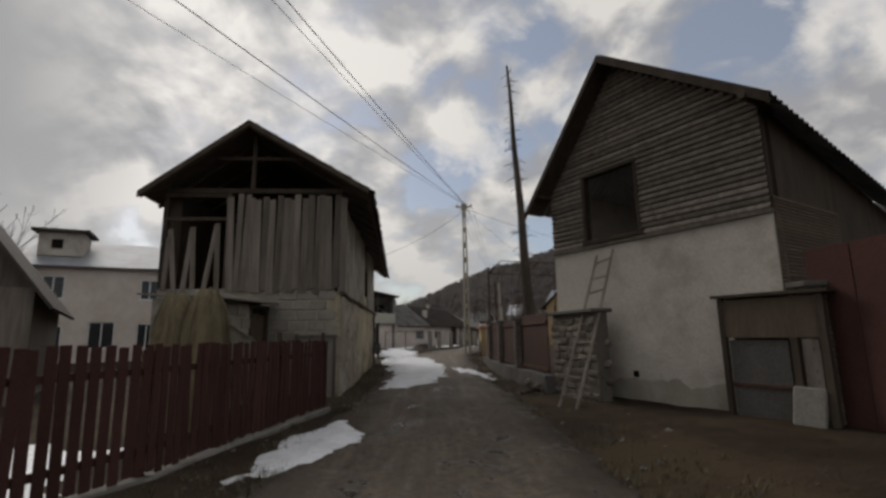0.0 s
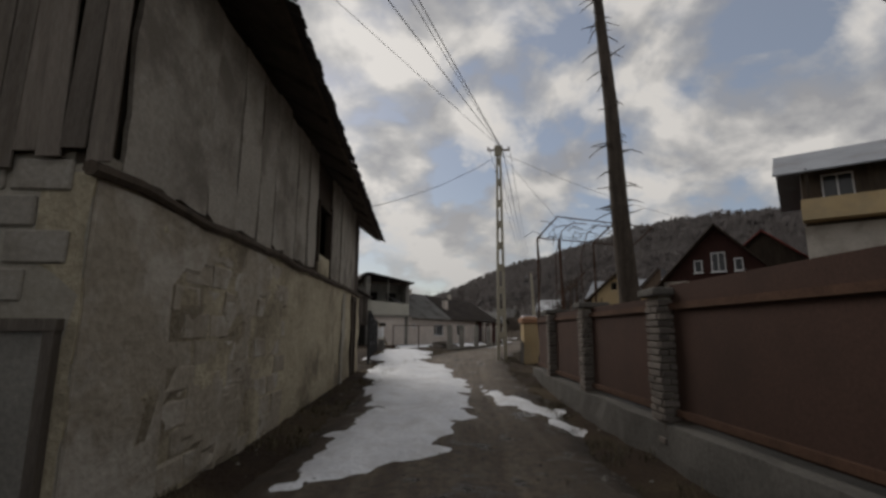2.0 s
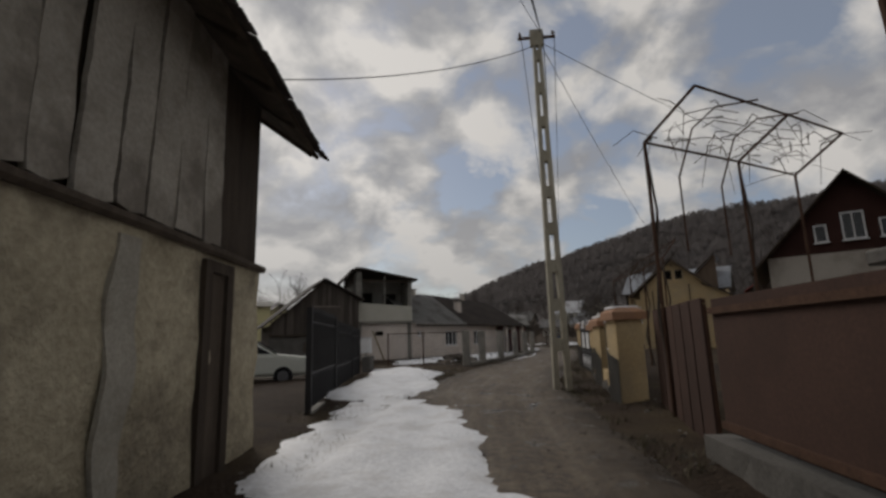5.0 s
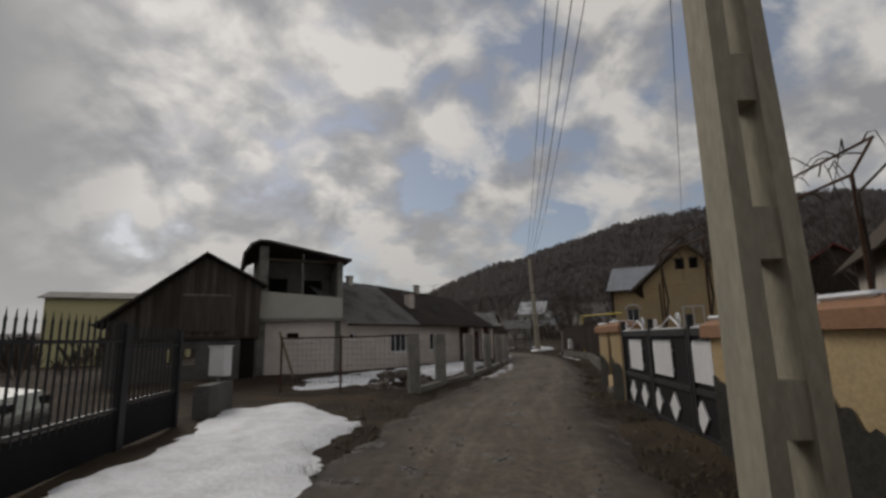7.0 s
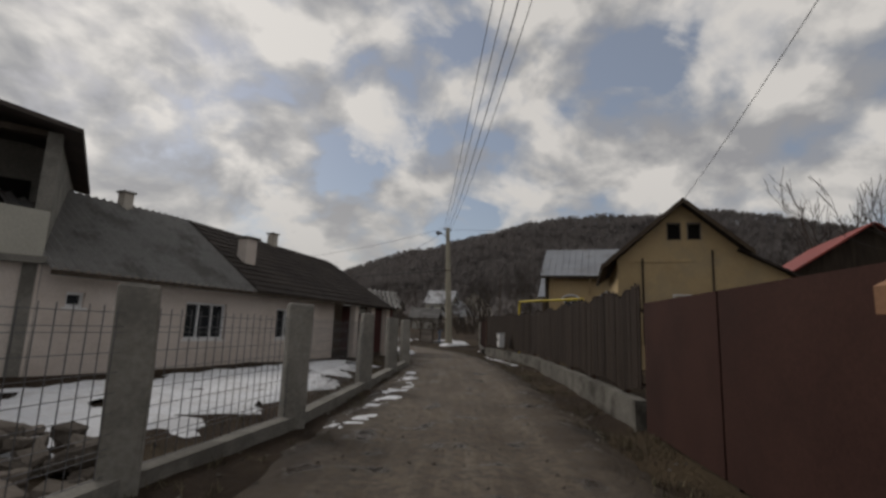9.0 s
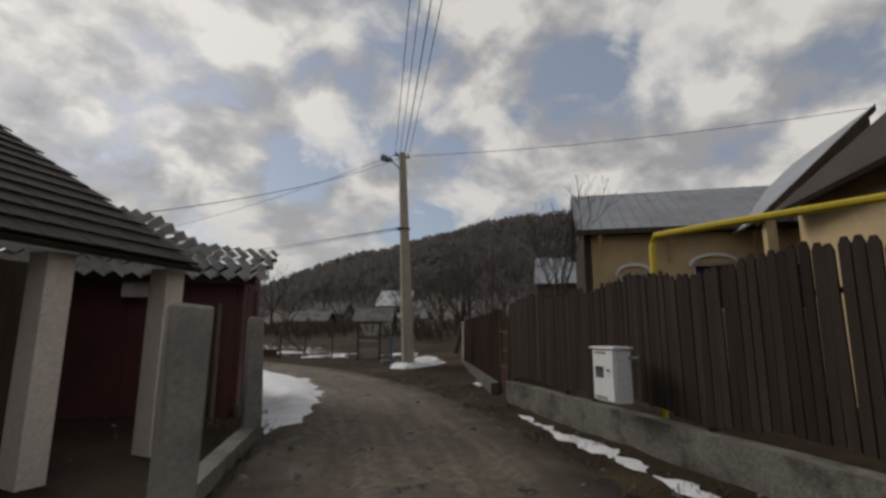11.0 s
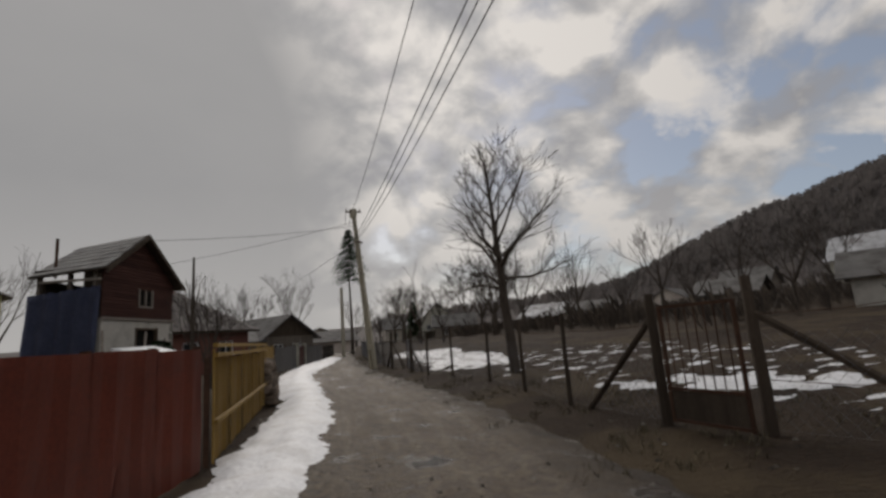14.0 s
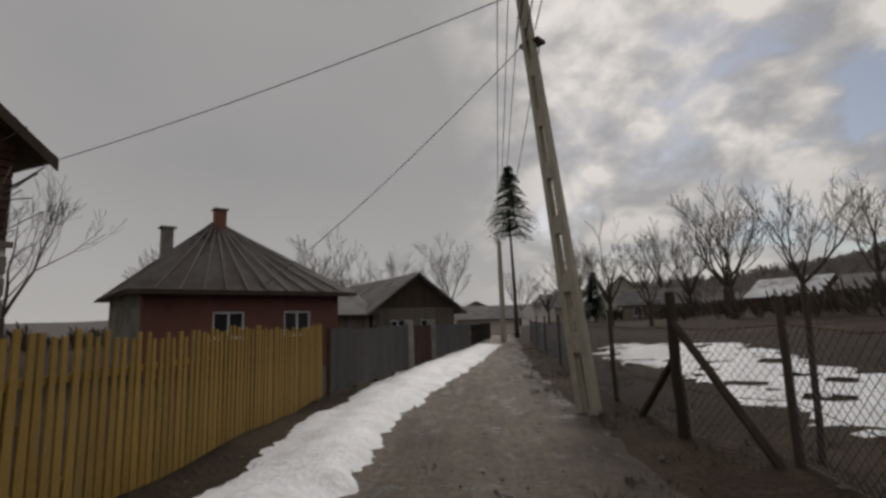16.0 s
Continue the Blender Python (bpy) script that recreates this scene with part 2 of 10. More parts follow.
M_GREYWOOD = mat("weathered_grey_boards", (0.10, 0.085, 0.072), (0.265, 0.230, 0.195), 0.9, 1.2, 30, 0.5, stretch=(6, 6, 0.5), stain=(0.09, 0.073, 0.058), stain_scale=1.3, rand=0.32)
M_PALEBOARD = mat("pale_weathered_planks", (0.185, 0.160, 0.138), (0.33, 0.292, 0.255), 0.9, 1.2, 26, 0.5, stretch=(1, 1, 5), stain=(0.12, 0.10, 0.085), stain_scale=1.1, rand=0.25)
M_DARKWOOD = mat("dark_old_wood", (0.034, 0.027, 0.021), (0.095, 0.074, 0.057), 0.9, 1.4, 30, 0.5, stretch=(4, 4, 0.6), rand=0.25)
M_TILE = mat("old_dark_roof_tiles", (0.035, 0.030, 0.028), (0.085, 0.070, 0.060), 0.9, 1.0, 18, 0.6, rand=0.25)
M_ROOF = mat("weathered_fibre_cement_roof", (0.105, 0.100, 0.096), (0.20, 0.193, 0.186), 0.85, 0.7, 25, 0.4, stain=(0.07, 0.064, 0.058), stain_scale=0.9, stain_amount=0.7)
M_ZINC = mat("grey_sheet_metal_roof", (0.20, 0.21, 0.23), (0.34, 0.355, 0.38), 0.62, 0.5, 20, 0.15, stain=(0.17, 0.16, 0.155), stain_scale=0.6, metal=0.15)
M_WHITEWALL = mat("whitewashed_wall", (0.58, 0.505, 0.45), (0.74, 0.665, 0.60), 0.9, 0.6, 35, 0.2, stain=(0.48, 0.41, 0.35), stain_scale=0.7, stain_amount=0.5)
M_BEIGE = mat("beige_render", (0.40, 0.385, 0.33), (0.52, 0.50, 0.43), 0.9, 0.8, 30, 0.2)
M_CONCRETE = mat("rough_concrete", (0.16, 0.152, 0.135), (0.29, 0.275, 0.245), 0.9, 1.1, 28, 0.5, stain=(0.10, 0.093, 0.080), stain_scale=1.0, stain_amount=0.7)
M_FOOTING = mat("weathered_stained_concrete", (0.085, 0.080, 0.070), (0.20, 0.188, 0.165), 0.92, 1.4, 24, 0.7, stain=(0.055, 0.050, 0.042), stain_scale=1.6, stain_amount=0.9, depth=0.02)
M_REDFENCE = mat("red_brown_painted_sheet", (0.050, 0.024, 0.020), (0.082, 0.040, 0.034), 0.86, 0.8, 30, 0.15, stain=(0.042, 0.023, 0.019), stain_scale=0.6, rand=0.15)
M_BROWNSHEET = mat("orange_brown_fence_panel", (0.050, 0.030, 0.023), (0.080, 0.047, 0.037), 0.86, 0.6, 30, 0.15, stain=(0.040, 0.026, 0.021), stain_scale=0.7, rand=0.1)
M_YELLOWFENCE = mat("ochre_yellow_painted_boards", (0.23, 0.135, 0.022), (0.33, 0.205, 0.040), 0.75, 1.2, 28, 0.3, stretch=(3, 3, 0.5), stain=(0.17, 0.11, 0.04), stain_scale=1.2, rand=0.15)
M_STONE = mat("grey_brown_rubble_stone", (0.095, 0.080, 0.068), (0.185, 0.160, 0.135), 0.95, 1.6, 18, 0.8, rand=0.35, depth=0.02)
M_YWALL = mat("ochre_painted_render", (0.43, 0.315, 0.17), (0.56, 0.43, 0.25), 0.88, 0.8, 30, 0.2, stain=(0.36, 0.30, 0.205), stain_scale=0.7, stain_amount=0.5)
M_BRICK = mat("red_brick", (0.14, 0.065, 0.05), (0.23, 0.11, 0.085), 0.92, 1.5, 30, 0.4, rand=0.2)
M_BLACKIRON = mat("black_painted_iron", (0.010, 0.010, 0.011), (0.028, 0.027, 0.028), 0.55, 3, 40, 0.1)
M_WHITEPAINT = mat("white_painted_metal", (0.62, 0.62, 0.62), (0.80, 0.80, 0.80), 0.5, 2, 40, 0.05)
M_BARK = mat("grey_brown_bark", (0.040, 0.032, 0.026), (0.115, 0.095, 0.078), 0.95, 3.0, 24, 0.9, stretch=(3, 3, 0.7), depth=0.02)
M_NEEDLES = mat("dark_green_fir_needles", (0.022, 0.042, 0.022), (0.060, 0.100, 0.050), 0.85, 2, 20, 0.2)
M_WIRE = mat("black_cable", (0.012, 0.012, 0.013), (0.03, 0.03, 0.03), 0.6, 2, 20, 0)
M_TARP = mat("dark_blue_tarpaulin", (0.042, 0.052, 0.105), (0.085, 0.098, 0.170), 0.5, 1.2, 10, 0.6, depth=0.05)
M_REDROOF = mat("red_painted_tin_roof", (0.20, 0.035, 0.025), (0.30, 0.06, 0.045), 0.6, 0.8, 20, 0.15)
M_BLUE = mat("blue_painted_iron", (0.030, 0.062, 0.115), (0.055, 0.100, 0.170), 0.5, 3, 30, 0.1)
M_GLASS = mat("dark_window_glass", (0.02, 0.022, 0.025), (0.035, 0.038, 0.042), 0.08, 1, 3, 0)
# near-black colour painted in for the shade inside openings
M_DARK = mat("painted_opening_dark", (0.008, 0.007, 0.006), (0.018, 0.016, 0.014), 1.0, 1, 10, 0)
M_WIREMESH = mat("galvanised_wire", (0.10, 0.10, 0.105), (0.20, 0.20, 0.21), 0.5, 3, 40, 0, metal=0.6)
M_RUST = mat("rusty_iron", (0.045, 0.026, 0.018), (0.11, 0.062, 0.042), 0.9, 4, 40, 0.3)
M_BLACKPLASTIC = mat("dark_painted_panel", (0.008, 0.008, 0.009), (0.020, 0.019, 0.020), 0.84, 0.8, 20, 0.05)

M_CONCRETEDARK = mat("damp_dark_concrete", (0.07, 0.066, 0.06), (0.15, 0.14, 0.128), 0.9, 1.2, 26, 0.5)
M_BRICKGREY = mat("grey_brown_brick", (0.095, 0.082, 0.072), (0.19, 0.165, 0.145), 0.95, 2, 30, 0.5, rand=0.3)
M_MORTARDARK = mat("dirty_lime_mortar", (0.085, 0.074, 0.063), (0.16, 0.142, 0.122), 0.95, 2, 24, 0.7)
M_PALEYELLOW = mat("pale_yellow_render", (0.50, 0.46, 0.24), (0.60, 0.55, 0.32), 0.9, 0.6, 30, 0.15)


# ---- mesh helpers ----
def part(name, bm, material, parent=None, label="", smooth=False):
    me = bpy.data.meshes.new(name)
    bm.normal_update()
    bm.to_mesh(me)
    bm.free()
    me.materials.append(material)
    if smooth:
        for p in me.polygons:
            p.use_smooth = True
    ob = new(name, me)
    if parent is not None:
        ob.parent = parent
    if label:
        ob["label"] = label
    return ob


def thing(name, m, label, category, group="", kind=""):
    e = new(name)
    e.empty_display_size = 0.2
    e.matrix_world = m
    return tagged(e, label, category, group, kind)


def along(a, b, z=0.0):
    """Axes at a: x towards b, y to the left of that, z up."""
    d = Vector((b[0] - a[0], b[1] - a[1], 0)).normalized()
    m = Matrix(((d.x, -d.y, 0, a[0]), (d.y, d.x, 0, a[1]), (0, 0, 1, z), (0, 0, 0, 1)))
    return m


def span(a, b):
    return math.hypot(b[0] - a[0], b[1] - a[1])


def box(bm, x0, x1, y0, y1, z0, z1, m=None, bevel=0.0):
    vs = [bm.verts.new(p) for p in ((x0, y0, z0), (x1, y0, z0), (x1, y1, z0), (x0, y1, z0), (x0, y0, z1), (x1, y0, z1), (x1, y1, z1), (x0, y1, z1))]
    fs = [bm.faces.new([vs[i] for i in f]) for f in ((3, 2, 1, 0), (4, 5, 6, 7), (0, 1, 5, 4), (1, 2, 6, 5), (2, 3, 7, 6), (3, 0, 4, 7))]
    if bevel:
        es = list({e for f in fs for e in f.edges})
        r = bmesh.ops.bevel(bm, geom=es, offset=bevel, segments=1, affect="EDGES")
        vs = list({v for f in r["faces"] for v in f.verts} | {v for v in vs if v.is_valid})
    if m is not None:
        for v in vs:
            v.co = m @ v.co
    return vs


def boxes(*specs, bevel=0.0):
    bm = bmesh.new()
    for s in specs:
        box(bm, *s, bevel=bevel)
    return bm


def extrude(bm, pts, axis, d0, d1):
    """A flat polygon of (u, v) points pushed through: axis 'y' uses (x, z), 'x' uses (y, z), 'z' uses (x, y)."""
    def co(p, d):
        return {"y": (p[0], d, p[1]), "x": (d, p[0], p[1]), "z": (p[0], p[1], d)}[axis]
    a, b = [bm.verts.new(co(p, d0)) for p in pts], [bm.verts.new(co(p, d1)) for p in pts]
    bm.faces.new(a)
    bm.faces.new(b[::-1])
    n = len(pts)
    for i in range(n):
        bm.faces.new((a[i], b[i], b[(i + 1) % n], a[(i + 1) % n]))
    bmesh.ops.recalc_face_normals(bm, faces=bm.faces)
    return a + b


def tube(bm, pts, r0, r1=None, sides=8, cap=True):
    """A round, tapering tube along points."""
    r1 = r0 if r1 is None else r1
    pts = [Vector(p) for p in pts]
    rings, n = [], len(pts)
    ref = Vector((0.31, 0.17, 0.94))
    for i, p in enumerate(pts):
        d = (pts[min(i + 1, n - 1)] - pts[max(i - 1, 0)]).normalized()
        u = d.cross(ref)
        if u.length < 0.05:
            u = d.cross(Vector((1, 0, 0)))
        u.normalize()
        v = d.cross(u)
        r = r0 + (r1 - r0) * i / max(1, n - 1)
        rings.append([bm.verts.new(p + (u * math.cos(2 * math.pi * k / sides) + v * math.sin(2 * math.pi * k / sides)) * r) for k in range(sides)])
    for a, b in zip(rings, rings[1:]):
        for k in range(sides):
            bm.faces.new((a[k], a[(k + 1) % sides], b[(k + 1) % sides], b[k]))
    if cap:
        bm.faces.new(rings[0][::-1])
        bm.faces.new(rings[-1])
    return rings


def sheet(bm, p00, p10, p11, p01, thick):
    """A slab over four corner points, thick downwards along its normal."""
    q = [Vector(p) for p in (p00, p10, p11, p01)]
    nrm = (q[1] - q[0]).cross(q[3] - q[0]).normalized()
    a = [bm.verts.new(p) for p in q]
    b = [bm.verts.new(p - nrm * thick) for p in q]
    bm.faces.new(a)
    bm.faces.new(b[::-1])
    for i in range(4):
        bm.faces.new((b[i], b[(i + 1) % 4], a[(i + 1) % 4], a[i]))


def smoothstep(a, b, x):
    t = max(0.0, min(1.0, (x - a) / (b - a)))
    return t * t * (3 - 2 * t)


def ground_z(x, y):
    """The lie of the land: the lower street start, the level street, the garden bank."""
    return -0.27 * (1 - smoothstep(14, 28, y))

# ---- land ----
ROAD = [(0.1, -30), (0.1, -10), (0.0, 0), (-0.1, 8), (-0.3, 15), (-0.45, 20), (-0.5, 25), (-0.3, 30), (0.2, 34), (1.1, 38.5), (2.3, 43), (3.5, 48),
        (4.6, 53), (5.5, 58), (6.0, 63), (5.9, 67.5), (5.0, 72.5), (3.3, 76.8), (1.0, 80.6), (-1.7, 84), (-4.4, 87), (-7.4, 90), (-10.4, 93.1),
        (-13.6, 96.6), (-17.5, 101), (-21.8, 106.3), (-27, 113), (-36, 124), (-55, 146)]
WIDTH = 3.3


def dense(pts, step):
    out = []
    n = len(pts)
    for i in range(n - 1):
        p0, p1, p2, p3 = (Vector(pts[max(0, min(n - 1, i + k))]) for k in (-1, 0, 1, 2))
        m = max(1, int((p2 - p1).length / step))
        for k in range(m):
            t = k / m
            out.append(0.5 * ((2 * p1) + (p2 - p0) * t + (2 * p0 - 5 * p1 + 4 * p2 - p3) * t * t + (3 * p1 - p0 - 3 * p2 + p3) * t ** 3))
    out.append(Vector(pts[-1]))
    return out


ROAD_LINE = dense(ROAD, 0.22)
road_xy = np.array([(p.x, p.y) for p in ROAD_LINE])


def road_side(x, y):
    """Signed distance from the road's middle (right positive) and the running index."""
    d = road_xy - (x, y)
    i = int(np.argmin((d * d).sum(1)))
    j = min(i, len(road_xy) - 2)
    t = road_xy[j + 1] - road_xy[j]
    s = ((x - road_xy[j, 0]) * t[1] - (y - road_xy[j, 1]) * t[0]) / np.hypot(*t)
    return s, i


RIDGE = [(-180, 1.6), (-120, 1.6), (-80, 1.3), (-50, 1.5), (-30, 1.7), (-15, 2.2), (-7, 3.0), (-1.7, 4.7), (2.3, 6.4), (7, 8.0), (12.6, 9.25), (17.4, 10.6), (21, 11.6), (27, 12.2), (33, 12.2), (37.5, 12.1), (41, 11.7), (45, 11.1), (49, 10.3), (56, 8.6), (65, 7), (90, 5), (130, 3), (180, 1.6)]


def ridge_z(b):
    return float(np.interp(b, [r[0] for r in RIDGE], [r[1] for r in RIDGE]))


def land_z(x, y):
    z = ground_z(x, y)
    s, i = road_side(x, y)
    a = abs(s)
    z += 0.10 * smoothstep(1.6, 4.0, a) - 0.05 * (1 - smoothstep(1.4, 2.2, a))
    z += 0.05 * noise.noise((x * 0.5, y * 0.5, 0)) + 0.04 * noise.noise((x * 1.5, y * 1.5, 3)) * smoothstep(1.5, 2.6, a)
    if y > 66 and s > 2:                                    # the garden climbs gently away from the lane
        z += 0.045 * min(60.0, s - 2) * smoothstep(66, 80, y)
    dx, dy = x - 3, y - 42
    d = math.hypot(dx, dy)
    b = math.degrees(math.atan2(dx, dy))
    if d > 130:
        h = 330 * math.tan(radians(ridge_z(b)))
        k = smoothstep(130, 330, d)
        z = z * (1 - k) + k * (h + (4.5 * noise.noise((x * 0.016, y * 0.016, 7)) + 2.5 * noise.noise((x * 0.05, y * 0.05, 3))) * min(1, h / 50))
        if d > 330:
            z = z * (1 - smoothstep(600, 1500, d))
    return z


def build_ground():
    def axis(lo, hi, near_lo, near_hi, step):
        c = list(np.arange(near_lo, near_hi + 0.01, step))
        v, s = near_hi, step
        while v < hi:
            s *= 1.22
            v += s
            c.append(v)
        v, s = near_lo, step
        while v > lo:
            s *= 1.22
            v -= s
            c.insert(0, v)
        return c
    xs, ys = axis(-2600, 2600, -16, 16, 0.42), axis(-2600, 2600, -3, 106, 0.42)
    verts = [(x, y, land_z(x, y)) for y in ys for x in xs]
    nx = len(xs)
    faces = [(j * nx + i, j * nx + i + 1, (j + 1) * nx + i + 1, (j + 1) * nx + i) for j in range(len(ys) - 1) for i in range(nx - 1)]
    me = bpy.data.meshes.new("ground")
    me.from_pydata(verts, [], faces)
    me.materials.append(M_DIRT)
    me.materials.append(M_FOREST)
    for p in me.polygons:
        p.use_smooth = True
        if math.hypot(p.center.x - 3, p.center.y - 42) > 138:
            p.material_index = 1
    return tagged(new("ground", me), "muddy brown ground with dead grass reaching the wooded hills", "ground", kind="structure")


ground = build_ground()


def road_z(x, y, o):
    """Surface of the lane, o metres from its middle."""
    rut = -0.045 * (math.exp(-((abs(o + 0.12 * noise.noise((y * 0.2, 3, 1))) - 0.75) / 0.24) ** 2))
    z = ground_z(x, y) + 0.05 + rut + 0.045 * noise.noise((x * 1.3, y * 0.9, 1)) + 0.022 * noise.noise((x * 4, y * 4, 2))
    if abs(o) > 1.6:
        z -= 0.10 * (abs(o) - 1.6) / 0.7 + 0.02
    return z


def build_road():
    bm = bmesh.new()
    offs = [k * 0.2 for k in range(-12, 13)]
    rows = []
    for i, p in enumerate(ROAD_LINE):
        t = (ROAD_LINE[min(i + 1, len(ROAD_LINE) - 1)] - ROAD_LINE[max(i - 1, 0)]).normalized()
        r = []
        for o in offs:
            x, y = p.x + t.y * o, p.y - t.x * o
            z = road_z(x, y, o)
            r.append(bm.verts.new((x, y, z)))
        rows.append(r)
    for a, b in zip(rows, rows[1:]):
        for k in range(len(offs) - 1):
            bm.faces.new((a[k], a[k + 1], b[k + 1], b[k]))
    uvl = bm.loops.layers.uv.new("lane")
    place = {v: (offs[k], i * 0.22) for i, r in enumerate(rows) for k, v in enumerate(r)}
    for f in bm.faces:
        for lp in f.loops:
            lp[uvl].uv = place[lp.vert]
    return tagged(part("road", bm, M_MUD, smooth=True), "wet rutted unpaved village lane of grey-brown mud", "road", kind="structure")


road = build_road()

# ---- helpers for buildings ----
rnd = random.Random(7)


def shared(name, me, parent, m, label=""):
    """One more object on a mesh that is already built."""
    ob = new(name, me)
    ob.parent = parent
    ob.matrix_local = m
    if label:
        ob["label"] = label
    return ob


def mesh_of(bm, material, smooth=False):
    me = bpy.data.meshes.new("piece")
    bm.normal_update()
    bm.to_mesh(me)
    bm.free()
    me.materials.append(material)
    if smooth:
        for p in me.polygons:
            p.use_smooth = True
    return me


def rough_wall(w, h, thick, openings=(), step=0.35, rough=0.02, seed=0.0):
    """An upright wall in x and z with real openings (x0, x1, z0, z1), uneven on its front (y = 0)."""
    def cuts(n, edges):
        c = set(np.round(np.linspace(0, n, max(2, int(n / step) + 1)), 3)) | {round(e, 3) for e in edges}
        c = sorted(min(v, n) for v in c if 0 <= v <= n + 0.001)
        return [v for i, v in enumerate(c) if i == 0 or v - c[i - 1] > 0.02]
    xs = cuts(w, [e for o in openings for e in o[:2]])
    zs = cuts(h, [e for o in openings for e in o[2:]])
    bm = bmesh.new()
    f, b = {}, {}
    for i, x in enumerate(xs):
        for j, z in enumerate(zs):
            d = rough * (noise.noise((x * 1.7 + seed, z * 1.7, seed)) + 0.5 * noise.noise((x * 5 + seed, z * 5, seed)))
            f[i, j] = bm.verts.new((x, d, z))
            b[i, j] = bm.verts.new((x, thick, z))

    def solid(i, j):
        if not (0 <= i < len(xs) - 1 and 0 <= j < len(zs) - 1):
            return False
        cx, cz = (xs[i] + xs[i + 1]) / 2, (zs[j] + zs[j + 1]) / 2
        return not any(o[0] < cx < o[1] and o[2] < cz < o[3] for o in openings)
    for i in range(len(xs) - 1):
        for j in range(len(zs) - 1):
            if not solid(i, j):
                continue
            bm.faces.new((f[i, j], f[i + 1, j], f[i + 1, j + 1], f[i, j + 1]))
            bm.faces.new((b[i, j + 1], b[i + 1, j + 1], b[i + 1, j], b[i, j]))
            if not solid(i - 1, j):
                bm.faces.new((f[i, j], f[i, j + 1], b[i, j + 1], b[i, j]))
            if not solid(i + 1, j):
                bm.faces.new((f[i + 1, j + 1], f[i + 1, j], b[i + 1, j], b[i + 1, j + 1]))
            if not solid(i, j - 1):
                bm.faces.new((f[i + 1, j], f[i, j], b[i, j], b[i + 1, j]))
            if not solid(i, j + 1):
                bm.faces.new((f[i, j + 1], f[i + 1, j + 1], b[i + 1, j + 1], b[i, j + 1]))
    loose = [v for v in bm.verts if not v.link_faces]
    bmesh.ops.delete(bm, geom=loose, context="VERTS")
    return bm


def corrugated(p00, p10, p01, p11, waves, amp, thick=0.012, rows=3, sag=0.0, jag=0.0):
    """A wavy sheet: p00-p10 runs across the waves, p00-p01 along them."""
    a, b, c, d = (Vector(p) for p in (p00, p10, p01, p11))
    nrm = (b - a).cross(c - a).normalized()
    bm = bmesh.new()
    n = waves * 4
    top = []
    for j in range(rows + 1):
        v = j / rows
        row = []
        for i in range(n + 1):
            u = i / n
            p = (a * (1 - u) + b * u) * (1 - v) + (c * (1 - u) + d * u) * v
            if jag and j == 0:
                p = p + (a - c).normalized() * jag * noise.noise((int(u * waves / 4), 3, 1))
            p = p + nrm * (amp * math.sin(2 * math.pi * waves * u) + sag * noise.noise((u * 3, v * 3, 5)))
            row.append(bm.verts.new(p))
        top.append(row)
    for r0, r1 in zip(top, top[1:]):
        for i in range(n):
            bm.faces.new((r0[i], r0[i + 1], r1[i + 1], r1[i]))
    r = bmesh.ops.solidify(bm, geom=list(bm.faces), thickness=thick)
    return bm


def board_mesh(w, h, t, material, taper=0.0):
    bm = bmesh.new()
    box(bm, -w / 2, w / 2, -t / 2, t / 2, 0, h, bevel=min(t, w) * 0.12)
    if taper:
        for v in bm.verts:
            if v.co.z > h / 2:
                v.co.x *= 1 - taper
    return mesh_of(bm, material)


def tile_edge(parent, p0, p1, drop, n, mesh):
    """A row of roof tiles whose ends stick out along an eave from p0 to p1; drop is the slope direction."""
    a, b = Vector(p0), Vector(p1)
    x = (b - a).normalized()
    yv = Vector(drop).normalized()
    z = x.cross(yv)
    for i in range(n):
        q = a.lerp(b, (i + 0.5) / n) + yv * rnd.uniform(-0.03, 0.03) + z * rnd.uniform(-0.01, 0.01)
        m = Matrix(((x.x, yv.x, z.x, q.x), (x.y, yv.y, z.y, q.y), (x.z, yv.z, z.z, q.z), (0, 0, 0, 1)))
        shared("roof_tile", mesh, parent, m @ Matrix.Rotation(rnd.uniform(-0.05, 0.05), 4, "Z"))


def slab_tiles(p00, p10, p11, p01, across, along_n, thick=0.02):
    """A slope covered with overlapping flat tiles, joined: p00-p10 the lower edge, p01-p11 the ridge."""
    a, b, c, d = (Vector(p) for p in (p00, p10, p11, p01))
    nrm = (b - a).cross(d - a).normalized()
    bm = bmesh.new()
    for j in range(along_n):
        for i in range(across):
            o = 0.5 if j % 2 else 0.0
            u0, u1 = (i + o) / (across + 0.5), (i + o + 0.94) / (across + 0.5)
            v0, v1 = j / along_n, min(1.0, (j + 1.25) / along_n)
            lift0, lift1 = thick * 2.2 + rnd.uniform(0, 0.008), thick * 0.6
            q = []
            for u, v, l in ((u0, v0, lift0), (u1, v0, lift0), (u1, v1, lift1), (u0, v1, lift1)):
                q.append((a * (1 - u) + b * u) * (1 - v) + (d * (1 - u) + c * u) * v + nrm * l)
            top = [bm.verts.new(p) for p in q]
            bot = [bm.verts.new(p - nrm * thick) for p in q]
            bm.faces.new(top)
            for k in range(4):
                bm.faces.new((bot[k], bot[(k + 1) % 4], top[(k + 1) % 4], top[k]))
    return bm


